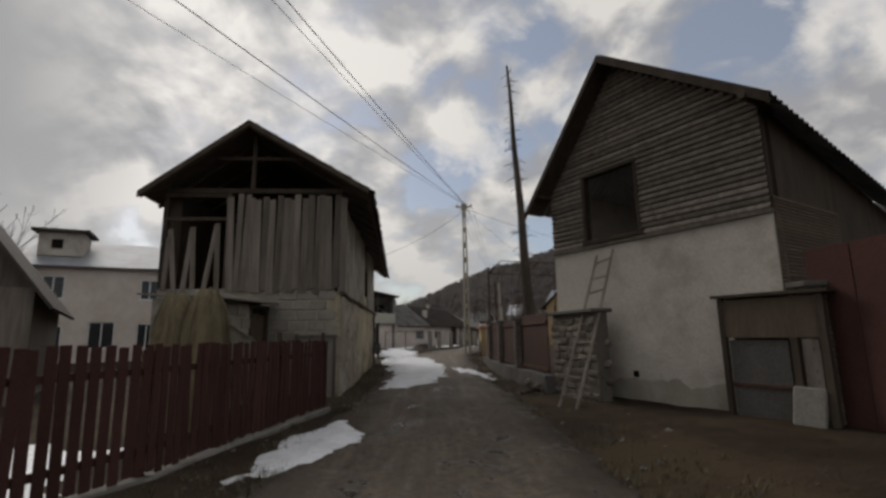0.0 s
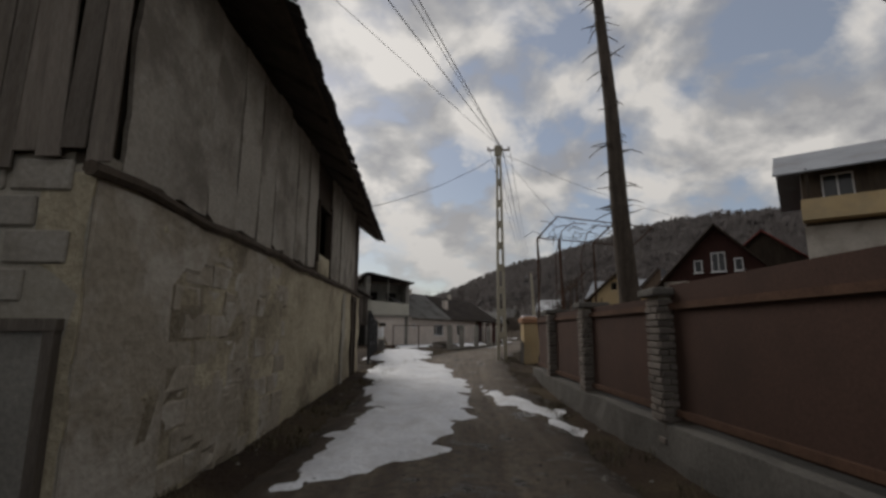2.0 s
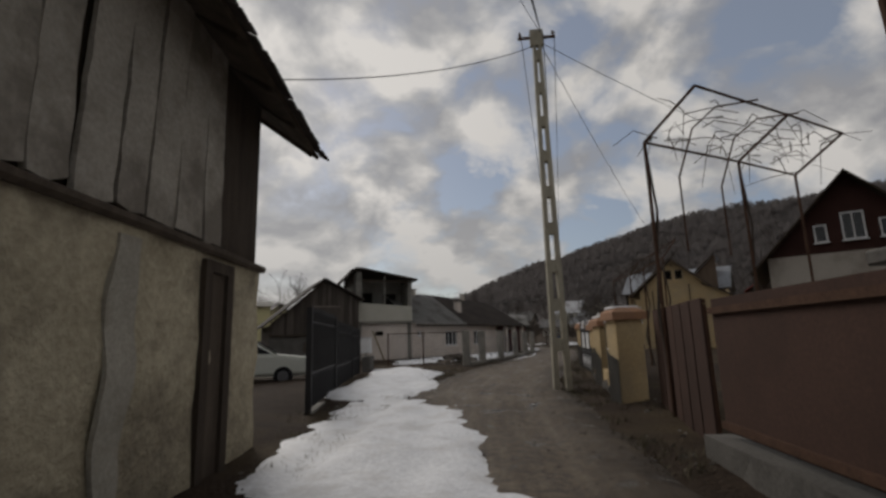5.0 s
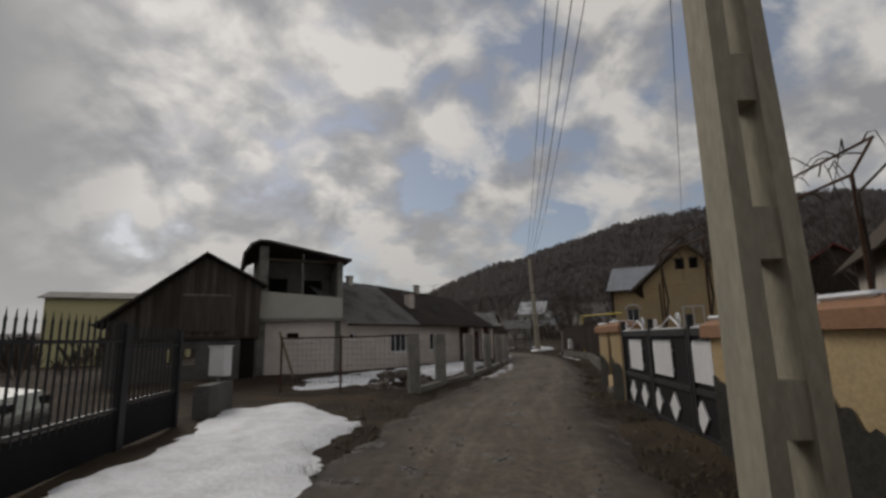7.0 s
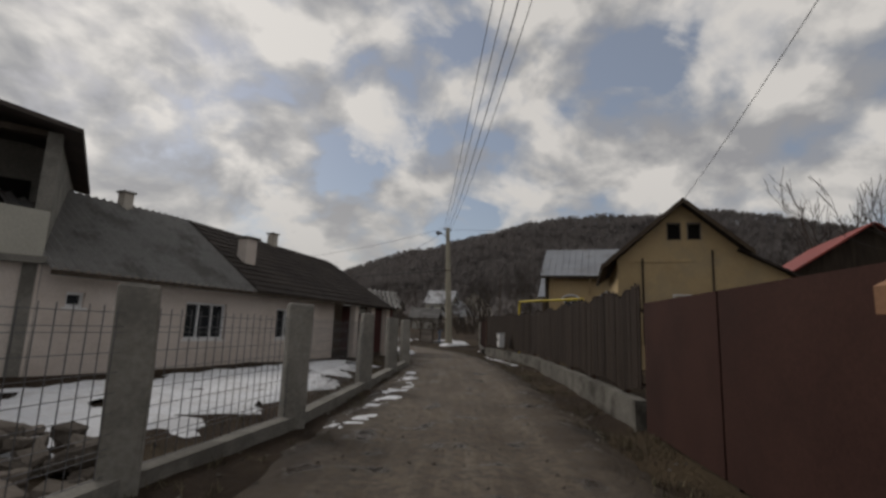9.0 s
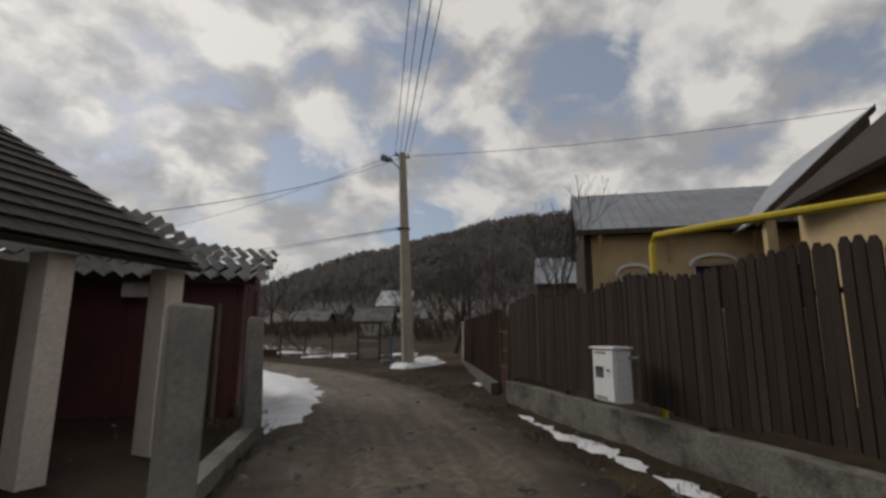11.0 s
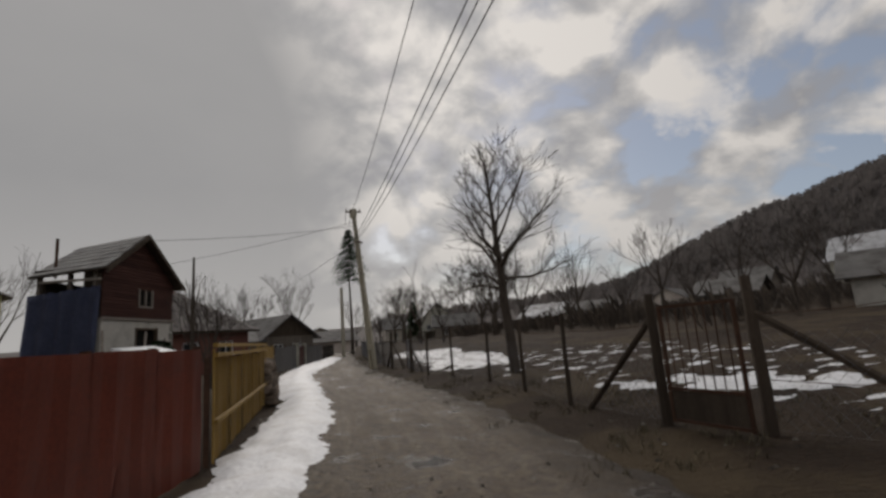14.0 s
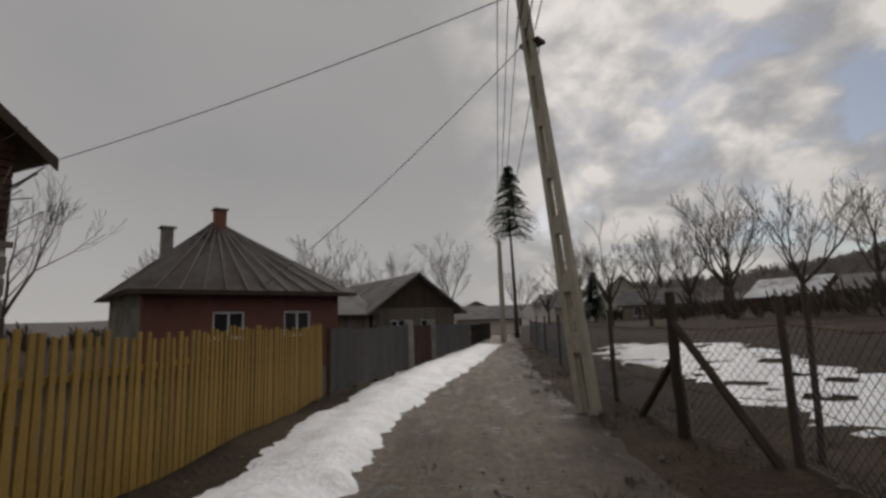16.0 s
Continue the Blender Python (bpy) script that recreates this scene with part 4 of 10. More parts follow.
def rendered_barn():
    w, d, z0 = span(BR_A, BR_B), 7.0, -0.33
    t = thing("rendered_barn", along(BR_A, BR_B, z0), "barn with dirty white render below and ribbed grey boarding above", "barn")
    h1 = 3.5
    gw = part("gable_wall", rough_wall(w, h1, 0.3, (), 0.4, 0.012, 6.0), M_PLASTER, t, "dirty white rendered wall")
    bm = rough_wall(w - 0.9, 0.78, 0.05, (), 0.12, 0.012, 8.0)
    for v in bm.verts:
        if v.co.z > 0.6:
            v.co.z += 0.26 * noise.noise((v.co.x * 1.3, 3, 1)) + 0.10 * noise.noise((v.co.x * 4.5, 3, 5)) + 0.10 * (v.co.x - 2) / 2
    part("plinth", bm, M_MORTAR, gw, "bare grey plinth where the render has come off").matrix_local = pose(0.02, -0.018, -0.25)
    # dark box for the hole's shade; the wall behind is solid
    part("vent_hole", boxes((2.05, 2.17, -0.02, 0.05, 0.62, 0.74)), M_DARK, gw)
    # gable boarding in long ribs, with the hatch left open
    hx0, hx1, hz0, hz1 = 1.10, 2.48, 3.62, 5.15
    px, pz, le, re = 2.15, 7.6, 5.05, 5.5

    def roof_at(x):
        return le + (pz - le) * x / px if x < px else pz + (re - pz) * (x - px) / (w - px)
    z = h1 + 0.02
    k = 0
    while z < pz - 0.1:
        zt = z + 0.118
        x0 = 0.0 if zt < le else (zt - le) / (pz - le) * px
        x1 = w if zt < re else px + (zt - pz) / (re - pz) * (w - px)
        if x1 - x0 > 0.15:
            segs = [(x0, x1)] if not (hz0 < z + 0.05 < hz1) else [(x0, hx0), (hx1, x1)]
            for s0, s1 in segs:
                if s1 - s0 < 0.1:
                    continue
                bm = bmesh.new()
                n = max(1, int((s1 - s0) / 0.5))
                prof = [(0.0, 0.0), (-0.045, 0.02), (-0.05, 0.06), (-0.012, 0.105), (0.0, 0.125)]
                rings = []
                for i in range(n + 1):
                    x = s0 + (s1 - s0) * i / n
                    dz = 0.008 * noise.noise((x * 0.8, k * 0.7, 2))
                    rings.append([bm.verts.new((x, py + dz, z + pz_ + dz)) for py, pz_ in prof])
                for ra, rb in zip(rings, rings[1:]):
                    for q in range(len(prof) - 1):
                        bm.faces.new((ra[q], rb[q], rb[q + 1], ra[q + 1]))
                part("rib_board", bm, M_GREYWOOD, t)
        z += 0.118
        k += 1
    # backing of the gable with the hatch through it
    bm = rough_wall(w, pz - h1, 0.12, [(hx0, hx1, hz0 - h1, hz1 - h1)], 0.25, 0.0)
    for v in bm.verts:
        lim = roof_at(v.co.x) - h1
        if v.co.z > lim:
            v.co.z = lim
    gb = part("gable_backing", bm, M_DARKWOOD, t)
    gb.matrix_local = pose(0, 0.012, h1)
    part("hatch_frame", boxes((hx0 - 0.07, hx0, -0.06, 0.1, hz0, hz1), (hx1, hx1 + 0.07, -0.06, 0.1, hz0, hz1), (hx0 - 0.07, hx1 + 0.07, -0.06, 0.1, hz1, hz1 + 0.07),
                              (hx0 - 0.12, hx1 + 0.12, -0.09, 0.1, hz0 - 0.08, hz0)), M_DARKWOOD, t)
    bm = bmesh.new()
    tube(bm, [(hx0 + 0.45, 0.9, hz1 - 0.1), (hx0 + 1.2, 1.1, hz0 + 0.1)], 0.03, 0.03, 6)
    part("loft_brace", bm, M_BOARDBROWN, t, "timber brace inside the dark hatch")
    part("ledge", boxes((-0.02, w + 0.02, -0.06, 0.1, h1 - 0.05, h1 + 0.02)), M_GREYWOOD, t)
    # lane side and yard side walls
    part("side_wall", boxes((0, 0.3, 0.3, d, 0, le)), M_PLASTER, t)
    bm = bmesh.new()
    extrude(bm, [(0.3, 0), (d, 0), (d, re - 1.75), (0.3, re - 0.15)], "x", w - 0.3, w)
    yw = part("yard_wall", bm, M_DARKWOOD, t)
    for i in range(30):
        part("slat", boxes((w + 0.004, w + 0.03, 0.02, 2.6, 1.9 + i * 0.062, 1.945 + i * 0.062)), M_BOARDBROWN, yw)
        if 1.9 + (i + 1) * 0.062 > 3.7:
            break
    part("end_wall", boxes((0.3, w - 0.3, d - 0.3, d, 0, 3.7)), M_PLASTER, t)
    part("loft_floor", boxes((0.3, w - 0.3, 0.3, d - 0.3, h1 - 0.1, h1)), M_DARKWOOD, t)
    # roof
    v0 = -0.5
    s_l, s_r = (pz - le) / px, (pz - re) / (w - px)
    a_l = (-0.45, le - 0.45 * s_l + 0.1)
    a_r = (w + 0.4, re - 0.4 * s_r + 0.1)
    roof = part("roof", corrugated((a_l[0], d + 0.4, a_l[1] - 0.3), (a_l[0], v0, a_l[1]), (px, d + 0.4, pz - 0.5), (px, v0, pz + 0.1), 44, 0.02, rows=2), M_ROOF, t, "weathered corrugated roofing")
    part("roof", corrugated((a_r[0], v0, a_r[1]), (a_r[0], d + 0.4, a_r[1] - 1.6), (px, v0, pz + 0.1), (px, d + 0.4, pz - 0.5), 44, 0.025, rows=2), M_ROOF, t, "weathered corrugated roofing")
    bm = bmesh.new()
    sheet(bm, (a_l[0], v0 - 0.02, a_l[1] - 0.02), (px, v0 - 0.02, pz + 0.08), (px, v0 - 0.02, pz - 0.1), (a_l[0], v0 - 0.02, a_l[1] - 0.2), 0.03)
    sheet(bm, (px, v0 - 0.02, pz + 0.08), (a_r[0], v0 - 0.02, a_r[1] - 0.02), (a_r[0], v0 - 0.02, a_r[1] - 0.2), (px, v0 - 0.02, pz - 0.1), 0.03)
    part("verge_board", bm, M_DARKWOOD, t)
    bm = bmesh.new()
    sheet(bm, (a_l[0] + 0.05, v0, a_l[1] - 0.06), (px, v0, pz), (px, 0, pz), (a_l[0] + 0.05, 0, a_l[1] - 0.06), 0.02)
    sheet(bm, (px, v0, pz), (a_r[0] - 0.05, v0, a_r[1] - 0.06), (a_r[0] - 0.05, 0, a_r[1] - 0.06), (px, 0, pz), 0.02)
    part("soffit", bm, M_DARKWOOD, t)
    for zz, xx in ((le - 0.12, -0.02), (re - 0.1, w + 0.02)):
        bm = bmesh.new()
        tube(bm, [(xx, v0 - 0.08, zz), (xx, 0.5, zz)], 0.07, 0.07, 6)
        part("purlin_end", bm, M_DARKWOOD, t)
    return t


rendered_barn()


def lean_store():
    """Low boarded store against the rendered wall, with a grey hatch door."""
    t = thing("lean_to_store", along(BR_A, BR_B, -0.33), "low wooden lean-to store with a brown flap against the barn", "shed")
    part("upper_flap", boxes((4.2, 5.55, -0.36, -0.31, 1.40, 2.02)), M_BOARDBROWN, t, "brown boarded flap")
    part("door", boxes((4.22, 5.1, -0.30, -0.26, 0.02, 1.36)), M_CONCRETEDARK, t, "grey sheet door")
    part("door_rail", boxes((4.2, 5.12, -0.335, -0.302, 0.62, 0.67)), M_RUST, t)
    part("post", boxes((4.12, 4.2, -0.38, -0.28, 0, 2.08)), M_DARKWOOD, t)
    part("post", boxes((5.16, 5.26, -0.38, -0.28, 0, 1.4)), M_DARKWOOD, t)
    part("post", boxes((5.55, 5.65, -0.38, -0.26, 0, 2.08)), M_DARKWOOD, t)
    part("store_roof", boxes((4.05, 5.75, -0.45, 0.0, 2.06, 2.11)), M_DARKWOOD, t)
    part("side_board", boxes((5.3, 5.52, -0.34, -0.31, 0.25, 1.38)), M_GREYWOOD, t)
    # near-black slab, so the store's inside is dark by colour
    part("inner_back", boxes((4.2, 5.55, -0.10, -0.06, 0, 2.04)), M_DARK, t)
    sl = part("stone_slab", boxes((-0.2, 0.2, -0.05, 0.05, 0, 0.72), bevel=0.02), M_CONCRETE)
    sl.matrix_world = along(BR_A, BR_B, -0.33) @ pose(5.35, -0.62, -0.02, -12, 4, 8)
    tagged(sl, "pale concrete slab propped against the lean-to", "slab")


lean_store()


def brick_pier(p, h, w=0.34, z0=-0.3, name="brick_pier", label="grey brick pier between fence panels", cap=0.06, group="", angle=0.0, material=None):
    """A pier of single bricks with a slab cap."""
    t = thing(name, Matrix.Translation((p[0], p[1], z0)) @ Matrix.Rotation(angle, 4, "Z"), label, "pillar", group)
    part("core", boxes((-w / 2 + 0.03, w / 2 - 0.03, -w / 2 + 0.03, w / 2 - 0.03, 0, h)), M_MORTAR, t)
    m = material or M_BRICKGREY
    b0 = mesh_of(boxes((-0.12, 0.12, -0.05, 0.05, 0, 0.066), bevel=0.008), m)
    k = 0
    z = 0.0
    while z < h - 0.07:
        for side in range(4):
            R = Matrix.Rotation(side * math.pi / 2, 4, "Z")
            for s in ((-w / 4, w / 4) if (k + side) % 2 else (0.03,)):
                shared("brick", b0, t, R @ pose(s + rnd.uniform(-.006, .006), -w / 2 + 0.045 + rnd.uniform(-.012, .008), z + 0.006, 0, 0, rnd.uniform(-1.5, 1.5)) @ Matrix.Diagonal((w / 4 / 0.125 if (k + side) % 2 else 1.1, 1, 1, 1)))
        z += 0.079
        k += 1
    part("cap", boxes((-w / 2 - cap, w / 2 + cap, -w / 2 - cap, w / 2 + cap, h, h + 0.09), bevel=0.015), M_CONCRETEDARK, t, "dark concrete cap")
    return t



# ---- panel fence with brick piers on a plinth ----
FENCE_LINE = [(2.60, 11.9), (2.32, 14.85), (2.12, 17.65), (2.0, 20.4), (2.05, 23.3)]


def panel_fence():
    pl = thing("fence_plinth", along(FENCE_LINE[0], FENCE_LINE[-1], -0.3), "low mossy concrete plinth under the panel fence", "plinth", kind="structure")
    base = pl.matrix_world.inverted()
    for i, (a, b) in enumerate(zip(FENCE_LINE, FENCE_LINE[1:])):
        bm = rough_wall(span(a, b), 0.62, 0.4, (), 0.3, 0.05, i * 3.0)
        ob = part("plinth_run", bm, M_CONCRETEDARK, pl)
        ob.matrix_local = base @ along(b, a, -0.42) @ pose(0, -0.22, 0)
        p = thing("board_fence", along(a, b, 0.24), "flat red-brown fibreboard fence panel between brick piers", "fence", "panels of the lane fence")
        L = span(a, b)
        part("panel", boxes((0.16, L - 0.16, 0.03, 0.055, 0.02, 1.36 + (0.12 if i == 0 else 0))), M_BROWNSHEET, p)
        part("rail", boxes((0.16, L - 0.16, 0.056, 0.10, 0.05, 0.12)), M_RUST, p)
        part("rail", boxes((0.16, L - 0.16, 0.056, 0.10, 1.2, 1.27)), M_RUST, p)
    for q in FENCE_LINE[1:4]:
        brick_pier(q, 1.62, 0.40, -0.02, group="piers of the lane fence")


panel_fence()


def stone_piece(seed, sx, sy, sz):
    r = random.Random(seed)
    bm = bmesh.new()
    box(bm, -sx / 2, sx / 2, -sy / 2, sy / 2, -sz / 2, sz / 2, bevel=min(sx, sy, sz) * 0.22)
    for v in bm.verts:
        v.co += Vector((r.uniform(-1, 1) * sx, r.uniform(-1, 1) * sy, r.uniform(-1, 1) * sz)) * 0.09
    return bm


def rubble_wall(name, a, b, h, thick, z0, label, rows=None, seed=1):
    """A wall of single rubble stones bedded in mortar, with a coping slab."""
    t = thing(name, along(a, b, z0), label, "wall")
    L = span(a, b)
    part("core", boxes((0, L, 0.03, thick - 0.03, 0, h)), M_MORTARDARK, t)
    ms = [mesh_of(stone_piece(seed * 10 + k, 0.34, 0.14, 0.15), M_STONE) for k in range(6)]
    z = 0.07
    while z < h - 0.05:
        for face in (0, 1):
            x = rnd.uniform(0.05, 0.2)
            while x < L - 0.05:
                sc = rnd.uniform(0.55, 1.15)
                shared("stone", rnd.choice(ms), t, pose(min(x, L - 0.12), 0.075 if face == 0 else thick - 0.075, z + rnd.uniform(-.02, .02), rnd.uniform(-6, 6), rnd.uniform(-8, 8), rnd.uniform(-6, 6)) @ Matrix.Diagonal((sc, 1, rnd.uniform(0.8, 1.15), 1)))
                x += 0.36 * sc + 0.03
        z += 0.155
    return t


sw_ = rubble_wall("rubble_wall", (2.60, 11.82), (3.08, 10.1), 1.93, 0.35, -0.32, "short grey rubble stone wall with a dark coping before the barn")
part("coping", boxes((-0.08, span((2.60, 11.82), (3.08, 10.1)) + 0.06, -0.08, 0.43, 1.93, 2.02), bevel=0.02), M_CONCRETEDARK, sw_, "dark concrete coping")

# stones tumbled at the foot of the wall
def stone_heap(name, centre, rx, ry, h, n, size, label, seed, z0=0.0, material=None):
    t = thing(name, Matrix.Translation((centre[0], centre[1], z0)), label, "stone heap")
    r = random.Random(seed)
    ms = [mesh_of(stone_piece(seed * 7 + k, size, size * 0.75, size * 0.55), material or M_STONE) for k in range(6)]
    for i in range(n):
        a, q = r.uniform(0, 6.283), math.sqrt(r.random())
        x, y = math.cos(a) * q * rx, math.sin(a) * q * ry
        z = r.random() * h * max(0.0, 1 - q * q) + size * 0.18
        s = r.uniform(0.55, 1.25)
        shared("stone", r.choice(ms), t, pose(x, y, z, r.uniform(-25, 25), r.uniform(-25, 25), r.uniform(0, 360)) @ Matrix.Diagonal((s, s, s * r.uniform(0.8, 1.1), 1)))
    return t


stone_heap("stone_heap", (2.12, 12.2), 0.24, 0.42, 0.42, 26, 0.17, "small tumbled heap of rubble at the wall's foot", 3, -0.27)


def ladder():
    t = thing("ladder", Matrix.Translation((2.38, 9.88, -0.33)), "old grey wooden ladder leaning on the rendered barn", "ladder")
    o = Vector((2.38, 9.88, -0.33))
    a0, a1 = Vector((2.26, 10.08, -0.30)) - o, Vector((3.50, 10.88, 2.92)) - o
    b0, b1 = Vector((2.50, 9.68, -0.30)) - o, Vector((3.72, 10.46, 2.98)) - o
    for p, q in ((a0, a1), (b0, b1)):
        bm = bmesh.new()
        tube(bm, [p, p.lerp(q, 0.5) + Vector((0.012, 0, -0.01)), q], 0.036, 0.03, 6)
        part("stile", bm, M_GREYWOOD, t)
    for i in range(9):
        k = (i + 0.8) / 9.4
        bm = bmesh.new()
        tube(bm, [a0.lerp(a1, k), b0.lerp(b1, k + 0.01 * (-1) ** i)], 0.02, 0.02, 6)
        part("rung", bm, M_GREYWOOD, t)


ladder()

# ---- sheet metal gate beside the barn ----
def sheet_gate(a, b, h, z0, label, leaves=1, panels=3, m=M_REDFENCE):
    t = thing("sheet_gate", along(a, b, z0), label, "gate")
    L = span(a, b)
    for k in range(leaves):
        x0, x1 = L * k / leaves + 0.02, L * (k + 1) / leaves - 0.02
        leaf = part("leaf", boxes((x0, x1, -0.012, 0.012, 0.05, h)), m, t)
        part("leaf_frame", boxes((x0, x1, 0.013, 0.05, 0.06, 0.11), (x0, x1, 0.013, 0.05, h - 0.06, h - 0.01), (x0, x0 + 0.05, 0.013, 0.05, 0.12, h - 0.07), (x1 - 0.05, x1, 0.013, 0.05, 0.12, h - 0.07)), M_RUST, leaf)
        for q in range(1, panels):
            x = x0 + (x1 - x0) * q / panels
            part("seam", boxes((x - 0.012, x + 0.012, -0.024, -0.013, 0.06, h - 0.01)), m, leaf)
    return t


sheet_gate((5.72, 7.6), (6.35, 3.2), 2.75, -0.33, "tall red-brown sheet metal yard gate", 2, 3)
brick_pier((5.6, 7.45), 2.15, 0.3, -0.33, label="narrow brick pier beside the yard gate")

# ---- ochre walls, iron railings and the black gate ----
M_TERRA = mat("terracotta_painted_cap", (0.27, 0.14, 0.075), (0.37, 0.20, 0.11), 0.8, 1.5, 30, 0.3, stain=(0.2, 0.12, 0.08), stain_scale=1.5)


def rendered_pillar(p, ang, h=1.52, w=0.5, bare=0.95, group="ochre gate pillars"):
    """An ochre pillar with a sloped cap; the lane face is bare rubble at the bottom."""
    t = thing("gate_pillar", Matrix.Translation((p[0], p[1], 0)) @ Matrix.Rotation(ang, 4, "Z"), "ochre rendered gate pillar with terracotta cap and bare lower face", "pillar", group)
    part("shaft", boxes((-w / 2, w / 2, -w / 2, w / 2, -0.2, h), bevel=0.012), M_YWALL, t)
    bm = bmesh.new()
    c = w / 2 + 0.07
    vs = box(bm, -c, c, -c, c, h, h + 0.14)
    top = [bm.verts.new((x * 0.55, y * 0.55, h + 0.24)) for x, y in ((-c, -c), (c, -c), (c, c), (-c, c))]
    bm.faces.ensure_lookup_table()
    up = [f for f in bm.faces if all(abs(v.co.z - h - 0.14) < 1e-4 for v in f.verts)][0]
    ring = list(up.verts)
    bm.faces.remove(up)
    for k in range(4):
        a, b = ring[k], ring[(k + 1) % 4]
        ta = min(top, key=lambda v: (v.co - a.co).length)
        tb = min(top, key=lambda v: (v.co - b.co).length)
        bm.faces.new((a, b, tb, ta))
    bm.faces.new(top)
    bmesh.ops.recalc_face_normals(bm, faces=bm.faces)
    part("cap", bm, M_TERRA, t, "terracotta painted cap")
    # bare cement climbing in a ragged edge on the two faces by the lane
    for side in (0, 1):
        bm = bmesh.new()
        n = 10
        lo, hi = [], []
        for i in range(n + 1):
            x = -w / 2 + w * i / n
            zt = bare * (0.5 if side else 1.05 - 0.03 * i) + 0.16 * noise.noise((i * 0.45, p[1], side)) + 0.05 * noise.noise((i * 1.7, p[1], side))
            lo.append(bm.verts.new((x, -w / 2 - 0.02, -0.2)))
            hi.append(bm.verts.new((x, -w / 2 - 0.012, zt)))
        for i in range(n):
            bm.faces.new((lo[i], lo[i + 1], hi[i + 1], hi[i]))
        bmesh.ops.solidify(bm, geom=list(bm.faces), thickness=0.03)
        ob = part("bare_cement", bm, M_CONCRETEDARK, t, "bare dark cement patch")
        ob.matrix_local = Matrix.Rotation(-side * math.pi / 2, 4, "Z")
    part("snow", boxes((-w / 2 - 0.02, w / 2 - 0.06, -w / 2, w / 2, h + 0.20, h + 0.255), bevel=0.025), M_SNOW, t)
    return t


def iron_rail_panel(a, b, name, label, z0=0.45, zt=1.5, arch=0.25, plinth=0.45, zig=True):
    t = thing(name, along(a, b, 0), label, "railing")
    L = span(a, b)
    if plinth:
        part("plinth", rough_wall(L, plinth + 0.2, 0.28, (), 0.25, 0.01, 2.0), M_YWALL, t, "ochre rendered plinth").matrix_local = pose(0, -0.14, -0.2)
        bm = rough_wall(L, 0.42, 0.05, (), 0.14, 0.03, 5.0)
        for v in bm.verts:
            if v.co.z > 0.3:
                v.co.z += 0.14 * noise.noise((v.co.x * 2.2, 4, 1))
        part("bare_foot", bm, M_CONCRETEDARK, t).matrix_local = pose(0, -0.185, -0.25)
    n = max(5, int(L / 0.115))
    for i in range(n):
        x = (i + 0.5) * L / n
        top = zt + arch * math.sin(math.pi * (i + 0.5) / n)
        bm = bmesh.new()
        tube(bm, [(x, 0, z0), (x, 0, top)], 0.016, 0.016, 6)
        bar = part("bar", bm, M_BLACKIRON, t)
        bm = bmesh.new()
        tube(bm, [(x, 0, top), (x, 0, top + 0.04), (x, 0, top + 0.13)], 0.026, 0.003, 5)
        part("spear_tip", bm, M_WHITEPAINT, bar, "white painted spear tip")
    bm = bmesh.new()
    tube(bm, [(L * k / 12, 0.0, zt - 0.08 + arch * math.sin(math.pi * k / 12)) for k in range(13)], 0.022, 0.022, 6)
    part("top_rail", bm, M_BLACKIRON, t)
    part("bottom_rail", boxes((0, L, -0.02, 0.02, z0 + 0.05, z0 + 0.09)), M_BLACKIRON, t)
    if zig:
        z = z0 + (zt - z0) * 0.48
        bm = bmesh.new()
        pts = [(L * 0.14, -0.03, z - 0.06), (L * 0.42, -0.03, z + 0.1), (L * 0.8, -0.03, z - 0.1)]
        tube(bm, pts, 0.012, 0.012, 6)
        orn = part("zigzag", bm, M_WHITEPAINT, t, "white zigzag ornament")
        for p in pts:
            bm = bmesh.new()
            ring = [(p[0] + 0.05 * math.cos(q), p[1], p[2] + 0.05 * math.sin(q)) for q in np.linspace(0, 6.283, 11)]
            tube(bm, ring, 0.014, 0.014, 5, cap=False)
            part("ring", bm, M_WHITEPAINT, orn)
    part("back_sheet", boxes((0, L, 0.05, 0.06, z0 + 0.1, zt - 0.12)), M_BLACKPLASTIC, t, "dark sheet behind the bars")
    return t


